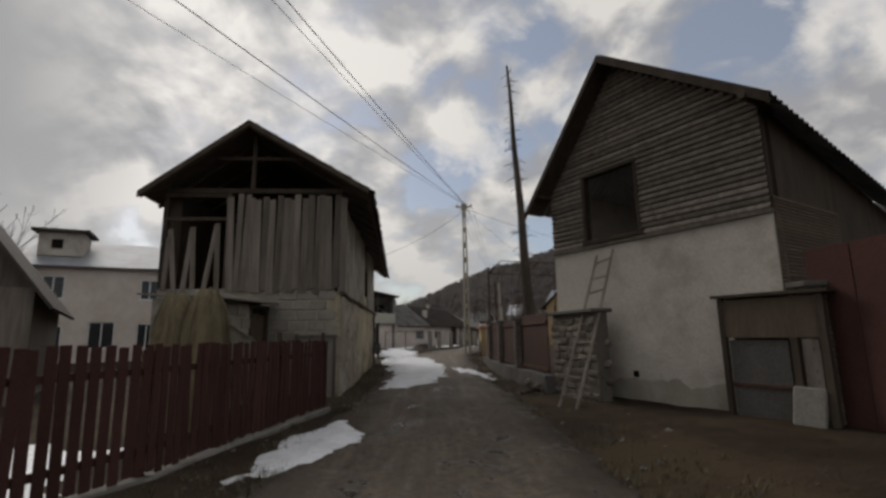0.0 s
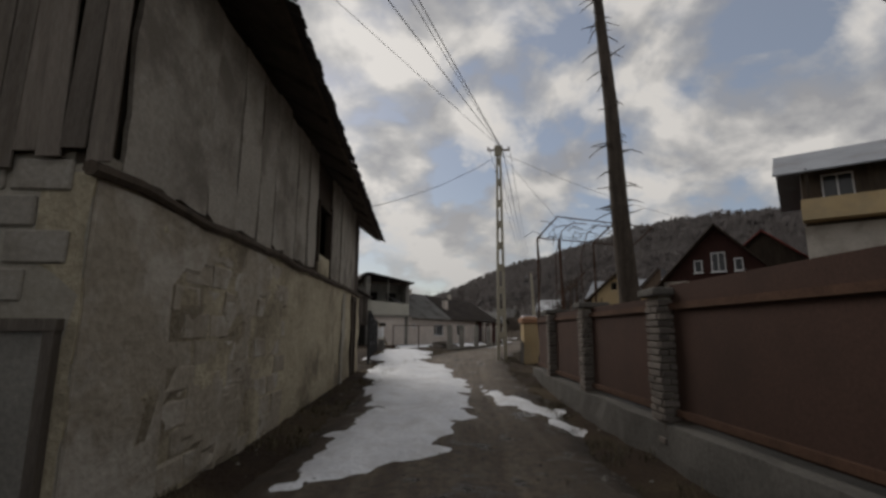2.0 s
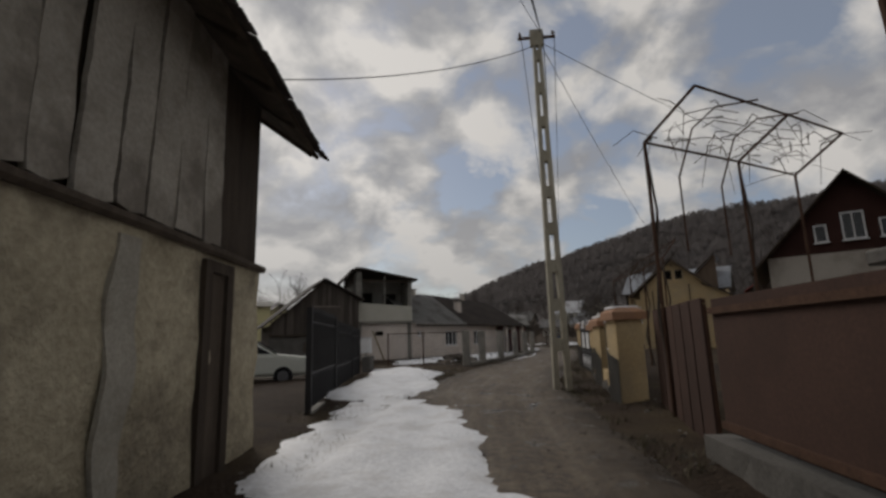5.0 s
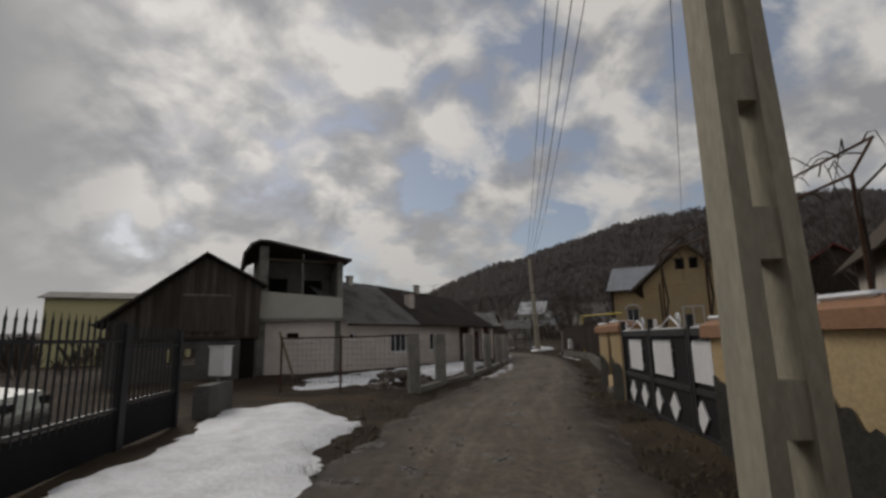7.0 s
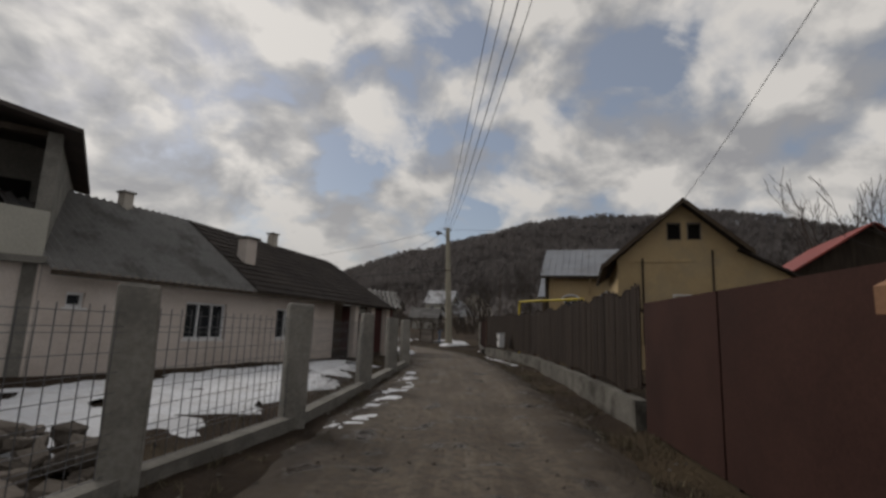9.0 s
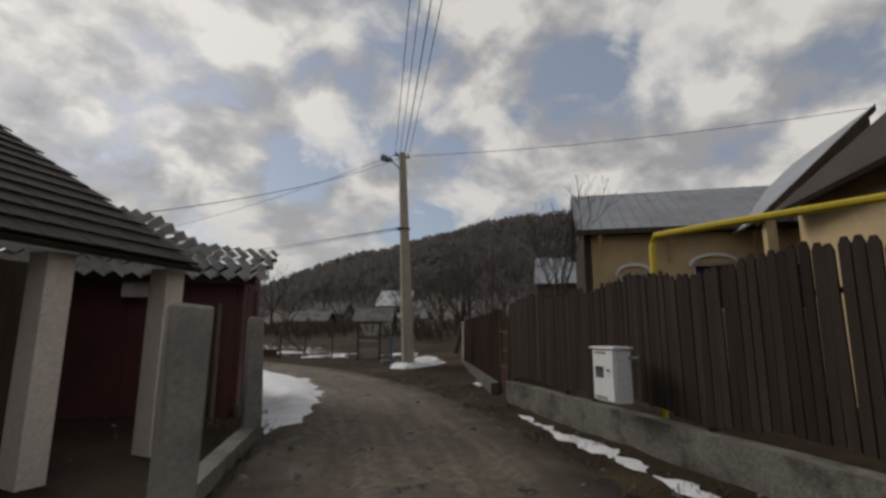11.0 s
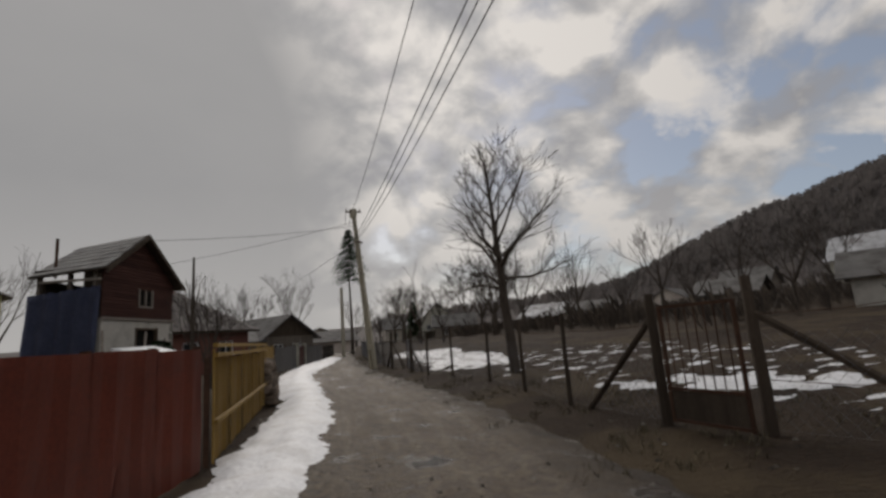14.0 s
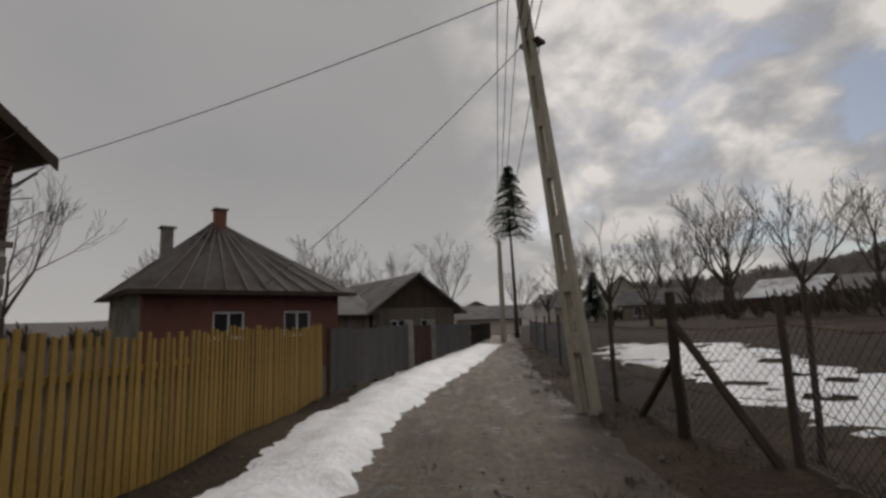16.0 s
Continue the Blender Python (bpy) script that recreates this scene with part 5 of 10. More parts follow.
def white_slat_gate(a, b):
    """Two gate leaves and a narrow wicket leaf: black frames, white slat panels above, white diamond plates below."""
    t = thing("black_gate", along(a, b, 0), "black metal yard gate with white slatted panels and white diamonds", "gate")
    L = span(a, b)
    leaves = ((0.36, 2.14, 0.88, 1.70, (0.88, 1.62)), (2.20, 3.90, 2.38, 3.24, (2.38, 3.14)), (3.96, L - 0.06, 4.06, 4.68, (4.14,)))
    for x0, x1, p0, p1, spots in leaves:
        leaf = part("leaf", boxes((x0 + 0.03, x1 - 0.03, 0.0, 0.02, 0.08, 1.44)), M_BLACKPLASTIC, t, "black sheet leaf")
        part("frame_post", boxes((x0, x0 + 0.07, -0.04, 0.045, 0.0, 1.72), bevel=0.006), M_BLACKIRON, leaf)
        part("frame_post", boxes((x1 - 0.05, x1, -0.03, 0.03, 0.05, 1.52), bevel=0.006), M_BLACKIRON, leaf)
        part("top_rail", boxes((x0 + 0.071, x1 - 0.071, -0.03, 0.04, 1.42, 1.52)), M_BLACKIRON, leaf)
        part("mid_rail", boxes((x0 + 0.071, x1 - 0.071, -0.03, -0.002, 0.64, 0.72)), M_BLACKIRON, leaf)
        part("bottom_rail", boxes((x0 + 0.071, x1 - 0.071, -0.03, -0.002, 0.06, 0.13)), M_BLACKIRON, leaf)
        m = max(6, round((p1 - p0) / 0.078))
        for q in range(m):
            xa, xb = p0 + (p1 - p0) * (q + 0.07) / m, p0 + (p1 - p0) * (q + 0.93) / m
            bm = bmesh.new()
            extrude(bm, [(xa, 0.80), (xb, 0.80), (xb, 1.29), ((xa + xb) / 2, 1.36), (xa, 1.29)], "y", -0.034, -0.016)
            part("slat", bm, M_WHITEPAINT, leaf, "white pointed slat")
        for z in (0.88, 1.18):
            part("slat_rail", boxes((p0, p1, -0.015, -0.001, z, z + 0.045)), M_WHITEPAINT, leaf, "white rail behind the slats")
        for k, x in enumerate(spots):
            bm = bmesh.new()
            extrude(bm, [(x - 0.02, 0.14), (x + 0.20, 0.35), (x + 0.02, 0.57), (x - 0.20, 0.36)], "y", -0.028, -0.003)
            plate = part("diamond", bm, M_WHITEPAINT, leaf, "white diamond plate")
        if x1 - x0 > 1.2:
            c, w = (x0 + x1) / 2, (x1 - x0) * 0.42
            pts = []
            for q in np.linspace(0, 1, 22):                   # near spiral
                g = q * 3.4 * math.pi
                rr = 0.03 + 0.085 * q
                pts.append((c + w * 0.72 - rr * math.cos(g), 0, 1.66 + rr * math.sin(g)))
            pts += [(c + w * 0.3, 0, 1.72), (c, 0, 1.66), (c - w * 0.3, 0, 1.585), (c - w * 0.55, 0, 1.565)]
            for q in np.linspace(1, 0, 18):                   # far spiral
                g = -0.5 * math.pi - (1 - q) * 2.8 * math.pi
                rr = 0.025 + 0.06 * q
                pts.append((c - w * 0.72 + rr * math.cos(g), 0, 1.63 + rr * math.sin(g)))
            bm = bmesh.new()
            tube(bm, pts, 0.015, 0.013, 6)
            part("scroll", bm, M_WHITEPAINT, leaf, "white scrolled ornament")
        part("snow", boxes((x0 + 0.1, x1 - 0.2, -0.028, 0.036, 1.521, 1.545), bevel=0.01), M_SNOW, leaf)
    return t


iron_rail_panel((2.57, 30.05), (2.27, 27.6), "railing", "arched black iron railing with white tips on an ochre plinth")
rendered_pillar((2.66, 30.42), -1.45, h=1.46)
rendered_pillar((2.22, 27.25), -1.45)
iron_rail_panel((2.88, 32.38), (2.70, 30.78), "wicket", "narrow arched iron wicket with a white zigzag", plinth=0.3, z0=0.3)
rendered_pillar((3.06, 32.68), -1.45, h=1.40)
white_slat_gate((3.50, 37.85), (2.97, 33.05))
rendered_pillar((3.74, 38.22), -1.40, w=0.44)
iron_rail_panel((4.0, 39.85), (3.78, 38.5), "railing", "arched black iron railing with white tips on an ochre plinth")
rendered_pillar((4.08, 40.12), -1.35, w=0.42)


def yard_trellis():
    """Pipe frame over the yard with thick bare vines hanging from it."""
    t = thing("vine_trellis", Matrix.Translation((6.0, 38.0, 0)), "rusty pipe trellis over a yard with bare hanging vines", "trellis")
    o = Vector((6.0, 38.0, 0))
    hi = [Vector(p) - o for p in ((6.5, 40.6, 4.2), (6.25, 38.4, 4.2), (6.1, 36.2, 4.2), (5.9, 33.6, 4.2))]
    lo = [Vector(p) - o for p in ((5.55, 39.9, 3.6), (5.7, 38.0, 3.6), (5.6, 36.0, 3.6), (5.4, 33.5, 3.6))]
    for line in (hi, lo):
        bm = bmesh.new()
        tube(bm, line, 0.022, 0.022, 6)
        part("beam", bm, M_RUST, t)
    for a, b in zip(hi, lo):
        bm = bmesh.new()
        tube(bm, [a, b], 0.022, 0.022, 6)
        part("slanted_bar", bm, M_RUST, t)
        bm = bmesh.new()
        tube(bm, [b, b + Vector((-0.02, 0, -1.4)), Vector((b.x - 0.05, b.y, 0))], 0.028, 0.03, 6)
        part("post", bm, M_RUST, t)
    r = random.Random(52)
    bm = bmesh.new()
    for i in range(60):
        u = r.uniform(0, 2.99)
        k = int(u)
        p = hi[k].lerp(hi[k + 1], u - k).lerp(lo[k].lerp(lo[k + 1], u - k), r.random())
        q = p + Vector((r.uniform(-0.5, 0.5), r.uniform(-0.8, 0.8), r.uniform(-0.1, 0.22)))
        tube(bm, [p, p.lerp(q, 0.5) + Vector((0, 0, r.uniform(0, 0.2))), q, q + Vector((r.uniform(-.2, .2), r.uniform(-.3, .3), -r.uniform(0.1, 0.9)))], 0.014, 0.006, 4, cap=False)
    for b in lo:
        tube(bm, [(b.x + 0.1, b.y + 0.1, 0), (b.x - 0.12, b.y, 1.2), (b.x + 0.14, b.y + 0.1, 2.3), (b.x - 0.05, b.y - 0.1, 3.3), (b.x + 0.3, b.y - 0.5, 3.8)], 0.04, 0.018, 6, cap=False)
    tagged(part("vine", bm, M_BARK, t, "bare brown vine stems"), kind="stuff")


yard_trellis()
M_GATEBROWN = mat("dark_brown_painted_sheet", (0.034, 0.016, 0.013), (0.060, 0.029, 0.023), 0.86, 0.8, 30, 0.15, stain=(0.026, 0.014, 0.012), stain_scale=0.6)
sheet_gate((5.42, 44.75), (4.13, 40.37), 1.82, 0.02, "dark brown sheet metal double yard gate", 2, 1, M_GATEBROWN)

# ---- long dark picket fence on its concrete footing ----
M_BROWNSLAT = mat("dark_brown_fence_slats", (0.020, 0.015, 0.012), (0.050, 0.037, 0.029), 0.85, 1.2, 30, 0.4, stretch=(6, 6, 0.5), rand=0.25)
DF = [(5.45, 44.9), (6.9, 50.3), (8.4, 56.5), (8.7, 61.2), (8.87, 64.3)]


def slat_fence(pts, label, zt, gap=0.02, plinth=0.45):
    t = thing("slat_fence", along(pts[0], pts[1], 0), label, "fence")
    base = t.matrix_world.inverted()
    sm = []
    for w, h in ((0.092, zt - plinth - 0.02), (0.088, zt - plinth + 0.02), (0.094, zt - plinth)):
        bm = bmesh.new()
        extrude(bm, [(-w / 2, 0), (w / 2, 0), (w / 2, h - 0.06), (w * 0.2, h), (-w * 0.2, h), (-w / 2, h - 0.06)], "y", -0.011, 0.011)
        sm.append(mesh_of(bm, M_BROWNSLAT))
    for p, q in zip(pts, pts[1:]):
        f = base @ along(q, p, 0)
        L = span(p, q)
        n = int(L / (0.093 + gap))
        for i in range(n):
            shared("slat", rnd.choice(sm), t, f @ pose((i + 0.5) * L / n, rnd.uniform(-.006, .006), plinth + 0.03 + rnd.uniform(-0.015, 0.02) + 0.12 * math.sin(math.pi * ((i * L / n) % 2.3) / 2.3), 0, rnd.uniform(-0.8, 0.8), 0))
        for z in (plinth + 0.2, zt - 0.28):
            part("rail", boxes((0, L, 0.016, 0.055, z, z + 0.05)), M_BROWNSLAT, t).matrix_local = f
        part("footing", rough_wall(L, plinth + 0.25, 0.22, (), 0.3, 0.02, p[1]), M_FOOTING, t, "stained concrete footing").matrix_local = f @ pose(0, -0.1, -0.25)
        for s in np.arange(0.05, L, 2.3):
            part("post", boxes((s - 0.03, s + 0.03, 0.06, 0.12, plinth, zt - 0.1)), M_RUST, t).matrix_local = f
    return t


slat_fence(DF, "long dark brown wooden slat fence on a concrete footing", 2.0, gap=0.010)
bm = boxes((-0.17, 0.17, -0.15, 0.15, -0.2, 1.95), bevel=0.02)
ob = part("fence_post", bm, M_CONCRETE)
ob.matrix_world = pose(11.45, 74.45, 0)
tagged(ob, "pale concrete post at the end of the slat fence", "post")


def meter_cabinet(m, w, h, d, label, knob=True):
    t = thing("meter_cabinet", m, label, "utility box")
    part("case", boxes((0, w, 0, d, 0, h), bevel=0.015), M_WHITEPAINT, t)
    part("door", boxes((0.02, w - 0.02, -0.012, -0.001, 0.02, h - 0.02), bevel=0.004), M_WHITEPAINT, t)
    part("lid", boxes((-0.02, w + 0.02, -0.03, d + 0.01, h, h + 0.025)), M_SNOW, t)
    if knob:
        part("window_pane", boxes((w * 0.18, w * 0.52, -0.02, -0.013, h * 0.45, h * 0.66)), M_GLASS, t, "small inspection pane")
        for i in range(5):
            for z in (0.06, 0.90):
                # slot shade painted as near-black strips; nothing is cut
                part("vent_slot", boxes((w * 0.16 + i * w * 0.11, w * 0.16 + i * w * 0.11 + 0.02, -0.018, -0.013, h * z, h * z + 0.03)), M_DARK, t)
        bm = bmesh.new()
        tube(bm, [(w * 0.8, -0.02, h * 0.6), (w * 0.8, -0.05, h * 0.6)], 0.012, 0.012, 6)
        part("lock", bm, M_BLACKIRON, t)
    return t


f = along((8.42, 60.1), (8.38, 59.6), 0.62)
cab = meter_cabinet(f @ pose(0, -0.3, 0), 0.5, 0.62, 0.22, "white steel gas meter cabinet on the slat fence")
bm = bmesh.new()
tube(bm, [(0.46, 0.2, 0.52), (0.56, 0.2, 0.52), (0.62, 0.24, 0.52)], 0.025, 0.025, 8)
part("pipe_stub", bm, M_CONCRETE, cab)
M_YPIPE = mat("yellow_gas_pipe_paint", (0.50, 0.38, 0.02), (0.62, 0.48, 0.04), 0.45, 2, 30, 0.1)
gp = thing("gas_pipe", Matrix.Identity(4), "yellow painted gas pipe rising behind the fence", "pipe")
bm = bmesh.new()
tube(bm, [(9.2, 60.2, 0.0), (9.2, 60.2, 2.62), (9.22, 60.15, 2.75), (9.5, 59.4, 2.76), (10.6, 56.6, 2.76)], 0.05, 0.05, 8)
part("pipe_run", bm, M_YPIPE, gp)

# ---- iron fence and gate, left ----
def spear_fence(a, b, z0, zt, label, lower=None, bars=0.135):
    t = thing("iron_fence", along(a, b, 0), label, "fence")
    L = span(a, b)
    n = int(L / bars)
    bm = bmesh.new()
    tube(bm, [(0, 0, z0), (0, 0, zt)], 0.013, 0.013, 6)
    tube(bm, [(0, 0, zt), (0, 0, zt + 0.03), (0, 0, zt + 0.12)], 0.02, 0.002, 5)
    me = mesh_of(bm, M_BLACKIRON)
    for i in range(n):
        shared("bar", me, t, pose((i + 0.5) * L / n, 0, 0))
    for z in (z0 + 0.08, zt - 0.22):
        part("rail", boxes((0, L, -0.02, 0.02, z, z + 0.04)), M_BLACKIRON, t)
    for s in (0.0, L):
        part("post", boxes((s - 0.05, s + 0.05, -0.05, 0.05, 0, zt + 0.05)), M_BLACKIRON, t)
    if lower == "sheet":
        part("lower_sheet", boxes((0.05, L - 0.05, -0.01, 0.01, 0.12, z0 + 0.06)), M_BLACKPLASTIC, t, "dark sheet in the gate's lower half")
        part("sill", boxes((0, L, -0.08, 0.08, -0.15, 0.06)), M_CONCRETE, t)
    if lower == "wall":
        part("low_wall", rough_wall(L, z0 + 0.25, 0.25, (), 0.3, 0.02, 3.0), M_CONCRETEDARK, t, "stained low concrete wall").matrix_local = pose(0, -0.12, -0.3)
    return t


spear_fence((-4.75, 33.75), (-4.15, 29.9), 0.55, 1.72, "black iron gate with spear bars over a dark sheet", "sheet")
spear_fence((-4.12, 29.8), (-3.55, 26.4), 0.62, 1.85, "black iron spear fence over a dark sheet", "sheet")
spear_fence((-4.98, 35.6), (-4.78, 33.85), 0.6, 1.66, "short length of black iron spear fence", "sheet")
wl_ = part("wall_stub", rough_wall(1.3, 0.85, 0.3, (), 0.25, 0.02, 1.0), M_CONCRETEDARK)
wl_.matrix_world = along((-5.15, 37.6), (-4.98, 35.7), -0.15)
tagged(wl_, "grey concrete wall end carrying a meter box", "wall")
meter_cabinet(along((-5.45, 37.75), (-4.95, 37.55), 0.78), 0.42, 0.62, 0.24, "white meter box on the concrete wall end", False)
bm = bmesh.new()
tube(bm, [(-5.2, 37.7, -0.1), (-5.2, 37.7, 0.8)], 0.035, 0.035, 6)
tagged(part("conduit", bm, M_CONCRETE), "grey conduit rising to the meter box", "pipe")


# parked pale car behind the iron fence
def parked_car(m):
    t = thing("car", m, "pale cream parked hatchback behind the iron fence", "car")
    M_CAR = mat("cream_car_paint", (0.52, 0.53, 0.47), (0.60, 0.61, 0.55), 0.3, 0.5, 20, 0)
    prof = [(-2.0, 0.35), (-2.05, 0.62), (-1.95, 0.86), (-1.0, 0.98), (-0.3, 1.42), (1.0, 1.48), (1.75, 1.05), (2.0, 0.95), (2.02, 0.45), (1.9, 0.3), (-1.9, 0.3)]
    bm = bmesh.new()
    extrude(bm, prof, "y", -0.82, 0.82)
    es = [e for e in bm.edges if abs(e.verts[0].co.y - e.verts[1].co.y) < 0.01]
    bmesh.ops.bevel(bm, geom=es, offset=0.09, segments=2, affect="EDGES")
    for v in bm.verts:
        if v.co.z > 1.0:
            v.co.y *= 1 - 0.22 * (v.co.z - 1.0) / 0.48
    body = part("body", bm, M_CAR, t, smooth=False)
    for sgn in (-1, 1):
        bm = bmesh.new()
        extrude(bm, [(-0.85, 1.02), (-0.28, 1.36), (0.30, 1.40), (0.30, 1.02)], "y", sgn * 0.80, sgn * 0.775)
        part("window", bm, M_GLASS, body)
        bm = bmesh.new()
        extrude(bm, [(0.38, 1.02), (0.38, 1.40), (1.0, 1.41), (1.55, 1.06)], "y", sgn * 0.80, sgn * 0.775)
        part("window", bm, M_GLASS, body)
        for x in (-1.25, 1.3):
            bm = bmesh.new()
            tube(bm, [(x, sgn * 0.66, 0.3), (x, sgn * 0.84, 0.3)], 0.30, 0.30, 18)
            wh = part("wheel", bm, M_BLACKPLASTIC, t)
            bm = bmesh.new()
            tube(bm, [(x, sgn * 0.80, 0.3), (x, sgn * 0.85, 0.3)], 0.19, 0.17, 14)
            part("rim", bm, M_WIREMESH, wh)
    bm = bmesh.new()
    sheet(bm, (-1.0, -0.62, 1.0), (-1.0, 0.62, 1.0), (-0.36, 0.56, 1.40), (-0.36, -0.56, 1.40), 0.01)
    for v in bm.verts:
        v.co += Vector((-0.02, 0, 0.02))
    part("windscreen", bm, M_GLASS, body)
    for y in (-0.6, 0.6):
        part("headlight", boxes((-2.06, -1.98, y - 0.14, y + 0.14, 0.66, 0.80), bevel=0.02), M_GLASS, body)
    part("bumper", boxes((-2.1, -1.98, -0.78, 0.78, 0.36, 0.54), bevel=0.03), M_CONCRETEDARK, body)


parked_car(pose(-8.3, 33.6, -0.05, 0, 0, 200))


# ---- plank shed with a lean gable ----
M_SHEDWOOD = mat("smoke_grey_planks", (0.050, 0.042, 0.036), (0.125, 0.107, 0.092), 0.9, 1.2, 30, 0.5, stretch=(6, 6, 0.5), stain=(0.045, 0.036, 0.030), stain_scale=1.3, rand=0.35)


def plank_shed():
    a, b = (-10.6, 46.0), (-8.05, 47.5)
    t = thing("plank_shed", along(a, b, -0.2), "weathered plank shed on a stone base with a lopsided gable", "shed")
    w, d = span(a, b), 4.5
    part("stone_base", rough_wall(w + 2.2, 1.9, 0.4, [(1.9, 2.9, 0.9, 1.5)], 0.3, 0.04, 3.0), M_CONCRETEDARK, t).matrix_local = pose(-2.2, 0, 0)
    # black sheet on the stone stands for a doorway's dark inside
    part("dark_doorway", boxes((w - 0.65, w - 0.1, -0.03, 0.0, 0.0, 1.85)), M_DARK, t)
    bm = bmesh.new()
    extrude(bm, [(-2.2, 1.9), (w, 1.9), (w, 4.05), (0.85, 5.15), (-2.2, 2.55)], "y", 0.06, 0.3)
    part("backing", bm, M_DARKWOOD, t)
    x = -2.15
    while x < w - 0.05:
        bw = rnd.uniform(0.15, 0.22)
        top = 2.55 + (x + 2.2) / 3.05 * 2.6 if x < 0.85 else 5.15 - (x - 0.85) / (w - 0.85) * 1.1
        bm = boxes((x, x + bw - 0.012, rnd.uniform(-0.005, 0.01), 0.045, 1.85 + rnd.uniform(-.08, .02), top - 0.02))
        part("board", bm, M_SHEDWOOD, t)
        x += bw
    part("hatch", boxes((0.25, 1.75, -0.05, -0.012, 2.15, 3.55)), M_SHEDWOOD, t, "boarded loft hatch")
    part("hatch_frame", boxes((0.15, 1.85, -0.07, -0.013, 3.56, 3.64)), M_GREYWOOD, t)
    part("ledge", boxes((-2.2, w, -0.12, 0.1, 1.86, 1.96)), M_DARKWOOD, t)
    bm = bmesh.new()
    sheet(bm, (-2.7, -0.35, 2.42), (0.85, -0.35, 5.32), (0.85, d, 5.32), (-2.7, d, 2.42), 0.07)
    sheet(bm, (0.85, -0.35, 5.32), (w + 0.35, -0.35, 4.05), (w + 0.35, d, 4.05), (0.85, d, 5.32), 0.07)
    part("roof", bm, M_TILE, t)
    part("side_wall", boxes((-2.2, -2.0, 0.3, d, 0, 2.5), (w - 0.2, w, 0.3, d, 0, 3.9)), M_SHEDWOOD, t)


plank_shed()


# ---- unfinished balcony house ----
def balcony_house():
    a, b = (-8.32, 48.26), (-5.0, 49.7)
    t = thing("balcony_house", along(a, b, -0.25), "unfinished two-storey house with an open upper loggia", "house")
    w, d = span(a, b), 6.0
    lower = part("lower_wall", rough_wall(w, 2.62, 0.25, [(1.2, 1.72, 1.85, 2.12)], 0.5, 0.006, 1.0), M_WHITEWALL, t, "cream rendered ground floor wall")
    # near-black pane gives the darkness behind the vent
    part("vent_window", boxes((1.2, 1.72, 0.1, 0.14, 1.85, 2.12)), M_DARK, lower)
    part("corner_pier", boxes((-0.05, 0.3, -0.06, 0.0, 0, 2.62)), M_CONCRETE, t)
    part("corner_pier", boxes((w - 0.3, w + 0.02, -0.06, 0.0, 0, 2.62)), M_CONCRETE, t)
    part("slab", boxes((-0.5, w + 0.1, -0.25, d, 2.62, 2.76)), M_CONCRETE, t, "grey floor slab")
    bm = bmesh.new()
    extrude(bm, [(-0.05, 2.76), (w, 2.76), (w, 3.70), (-0.05, 3.95)], "y", -0.15, 0.02)
    part("parapet", bm, M_BEIGE, t, "pale beige loggia parapet")
    top = [6.02, 5.35]
    part("loggia_pier", boxes((-0.05, 0.32, -0.12, 0.25, 3.9, 5.95)), M_CONCRETE, t)
    part("loggia_pier", boxes((w - 0.25, w, -0.12, 0.2, 3.7, 5.4)), M_CONCRETE, t)
    part("loggia_post", boxes((1.78, 1.86, -0.06, 0.02, 3.75, 5.7)), M_CONCRETE, t)
    part("side_wall", boxes((-0.05, 0.2, 0.25, d, 0, 2.62)), M_OLDPLASTER, t)
    part("side_wall", boxes((-0.05, 0.2, 0.9, d, 2.76, 6.1)), M_CONCRETE, t, "bare concrete upper side wall")
    part("side_wall", boxes((w - 0.22, w - 0.02, 0.3, d, 2.76, 5.3)), M_CONCRETE, t)
    part("back_wall", boxes((0.2, w - 0.2, 1.9, 2.1, 2.76, 5.6)), M_CONCRETE, t, "shaded concrete wall inside the loggia")
    # two near-black sheets carry the shade of open doorways; the wall is uncut
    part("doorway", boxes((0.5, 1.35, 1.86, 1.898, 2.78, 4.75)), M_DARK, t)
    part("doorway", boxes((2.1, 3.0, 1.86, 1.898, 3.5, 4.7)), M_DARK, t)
    bm = bmesh.new()
    pts = [(-0.75, 5.55), (-0.45, 6.0), (-0.1, 6.18), (0.3, 6.17), (w + 0.35, 5.48)]
    for (x0, z0), (x1, z1) in zip(pts, pts[1:]):
        sheet(bm, (x0, -0.5, z0), (x1, -0.5, z1), (x1, d, z1), (x0, d, z0), 0.1)
    part("roof", bm, M_TILE, t, "dark curved lean roof")
    # lintel blocks and a ragged loose sheet on the roof edge
    part("lintel", boxes((0.3, w - 0.25, -0.1, 0.15, 5.3, 5.42)), M_DARKWOOD, t)
    return t


balcony_house()


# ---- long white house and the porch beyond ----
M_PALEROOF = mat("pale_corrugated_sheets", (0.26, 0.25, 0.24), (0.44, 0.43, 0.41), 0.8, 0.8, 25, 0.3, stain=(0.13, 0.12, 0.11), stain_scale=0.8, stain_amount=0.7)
LH_A, LH_B = (-5.0, 49.6), (0.75, 58.0)


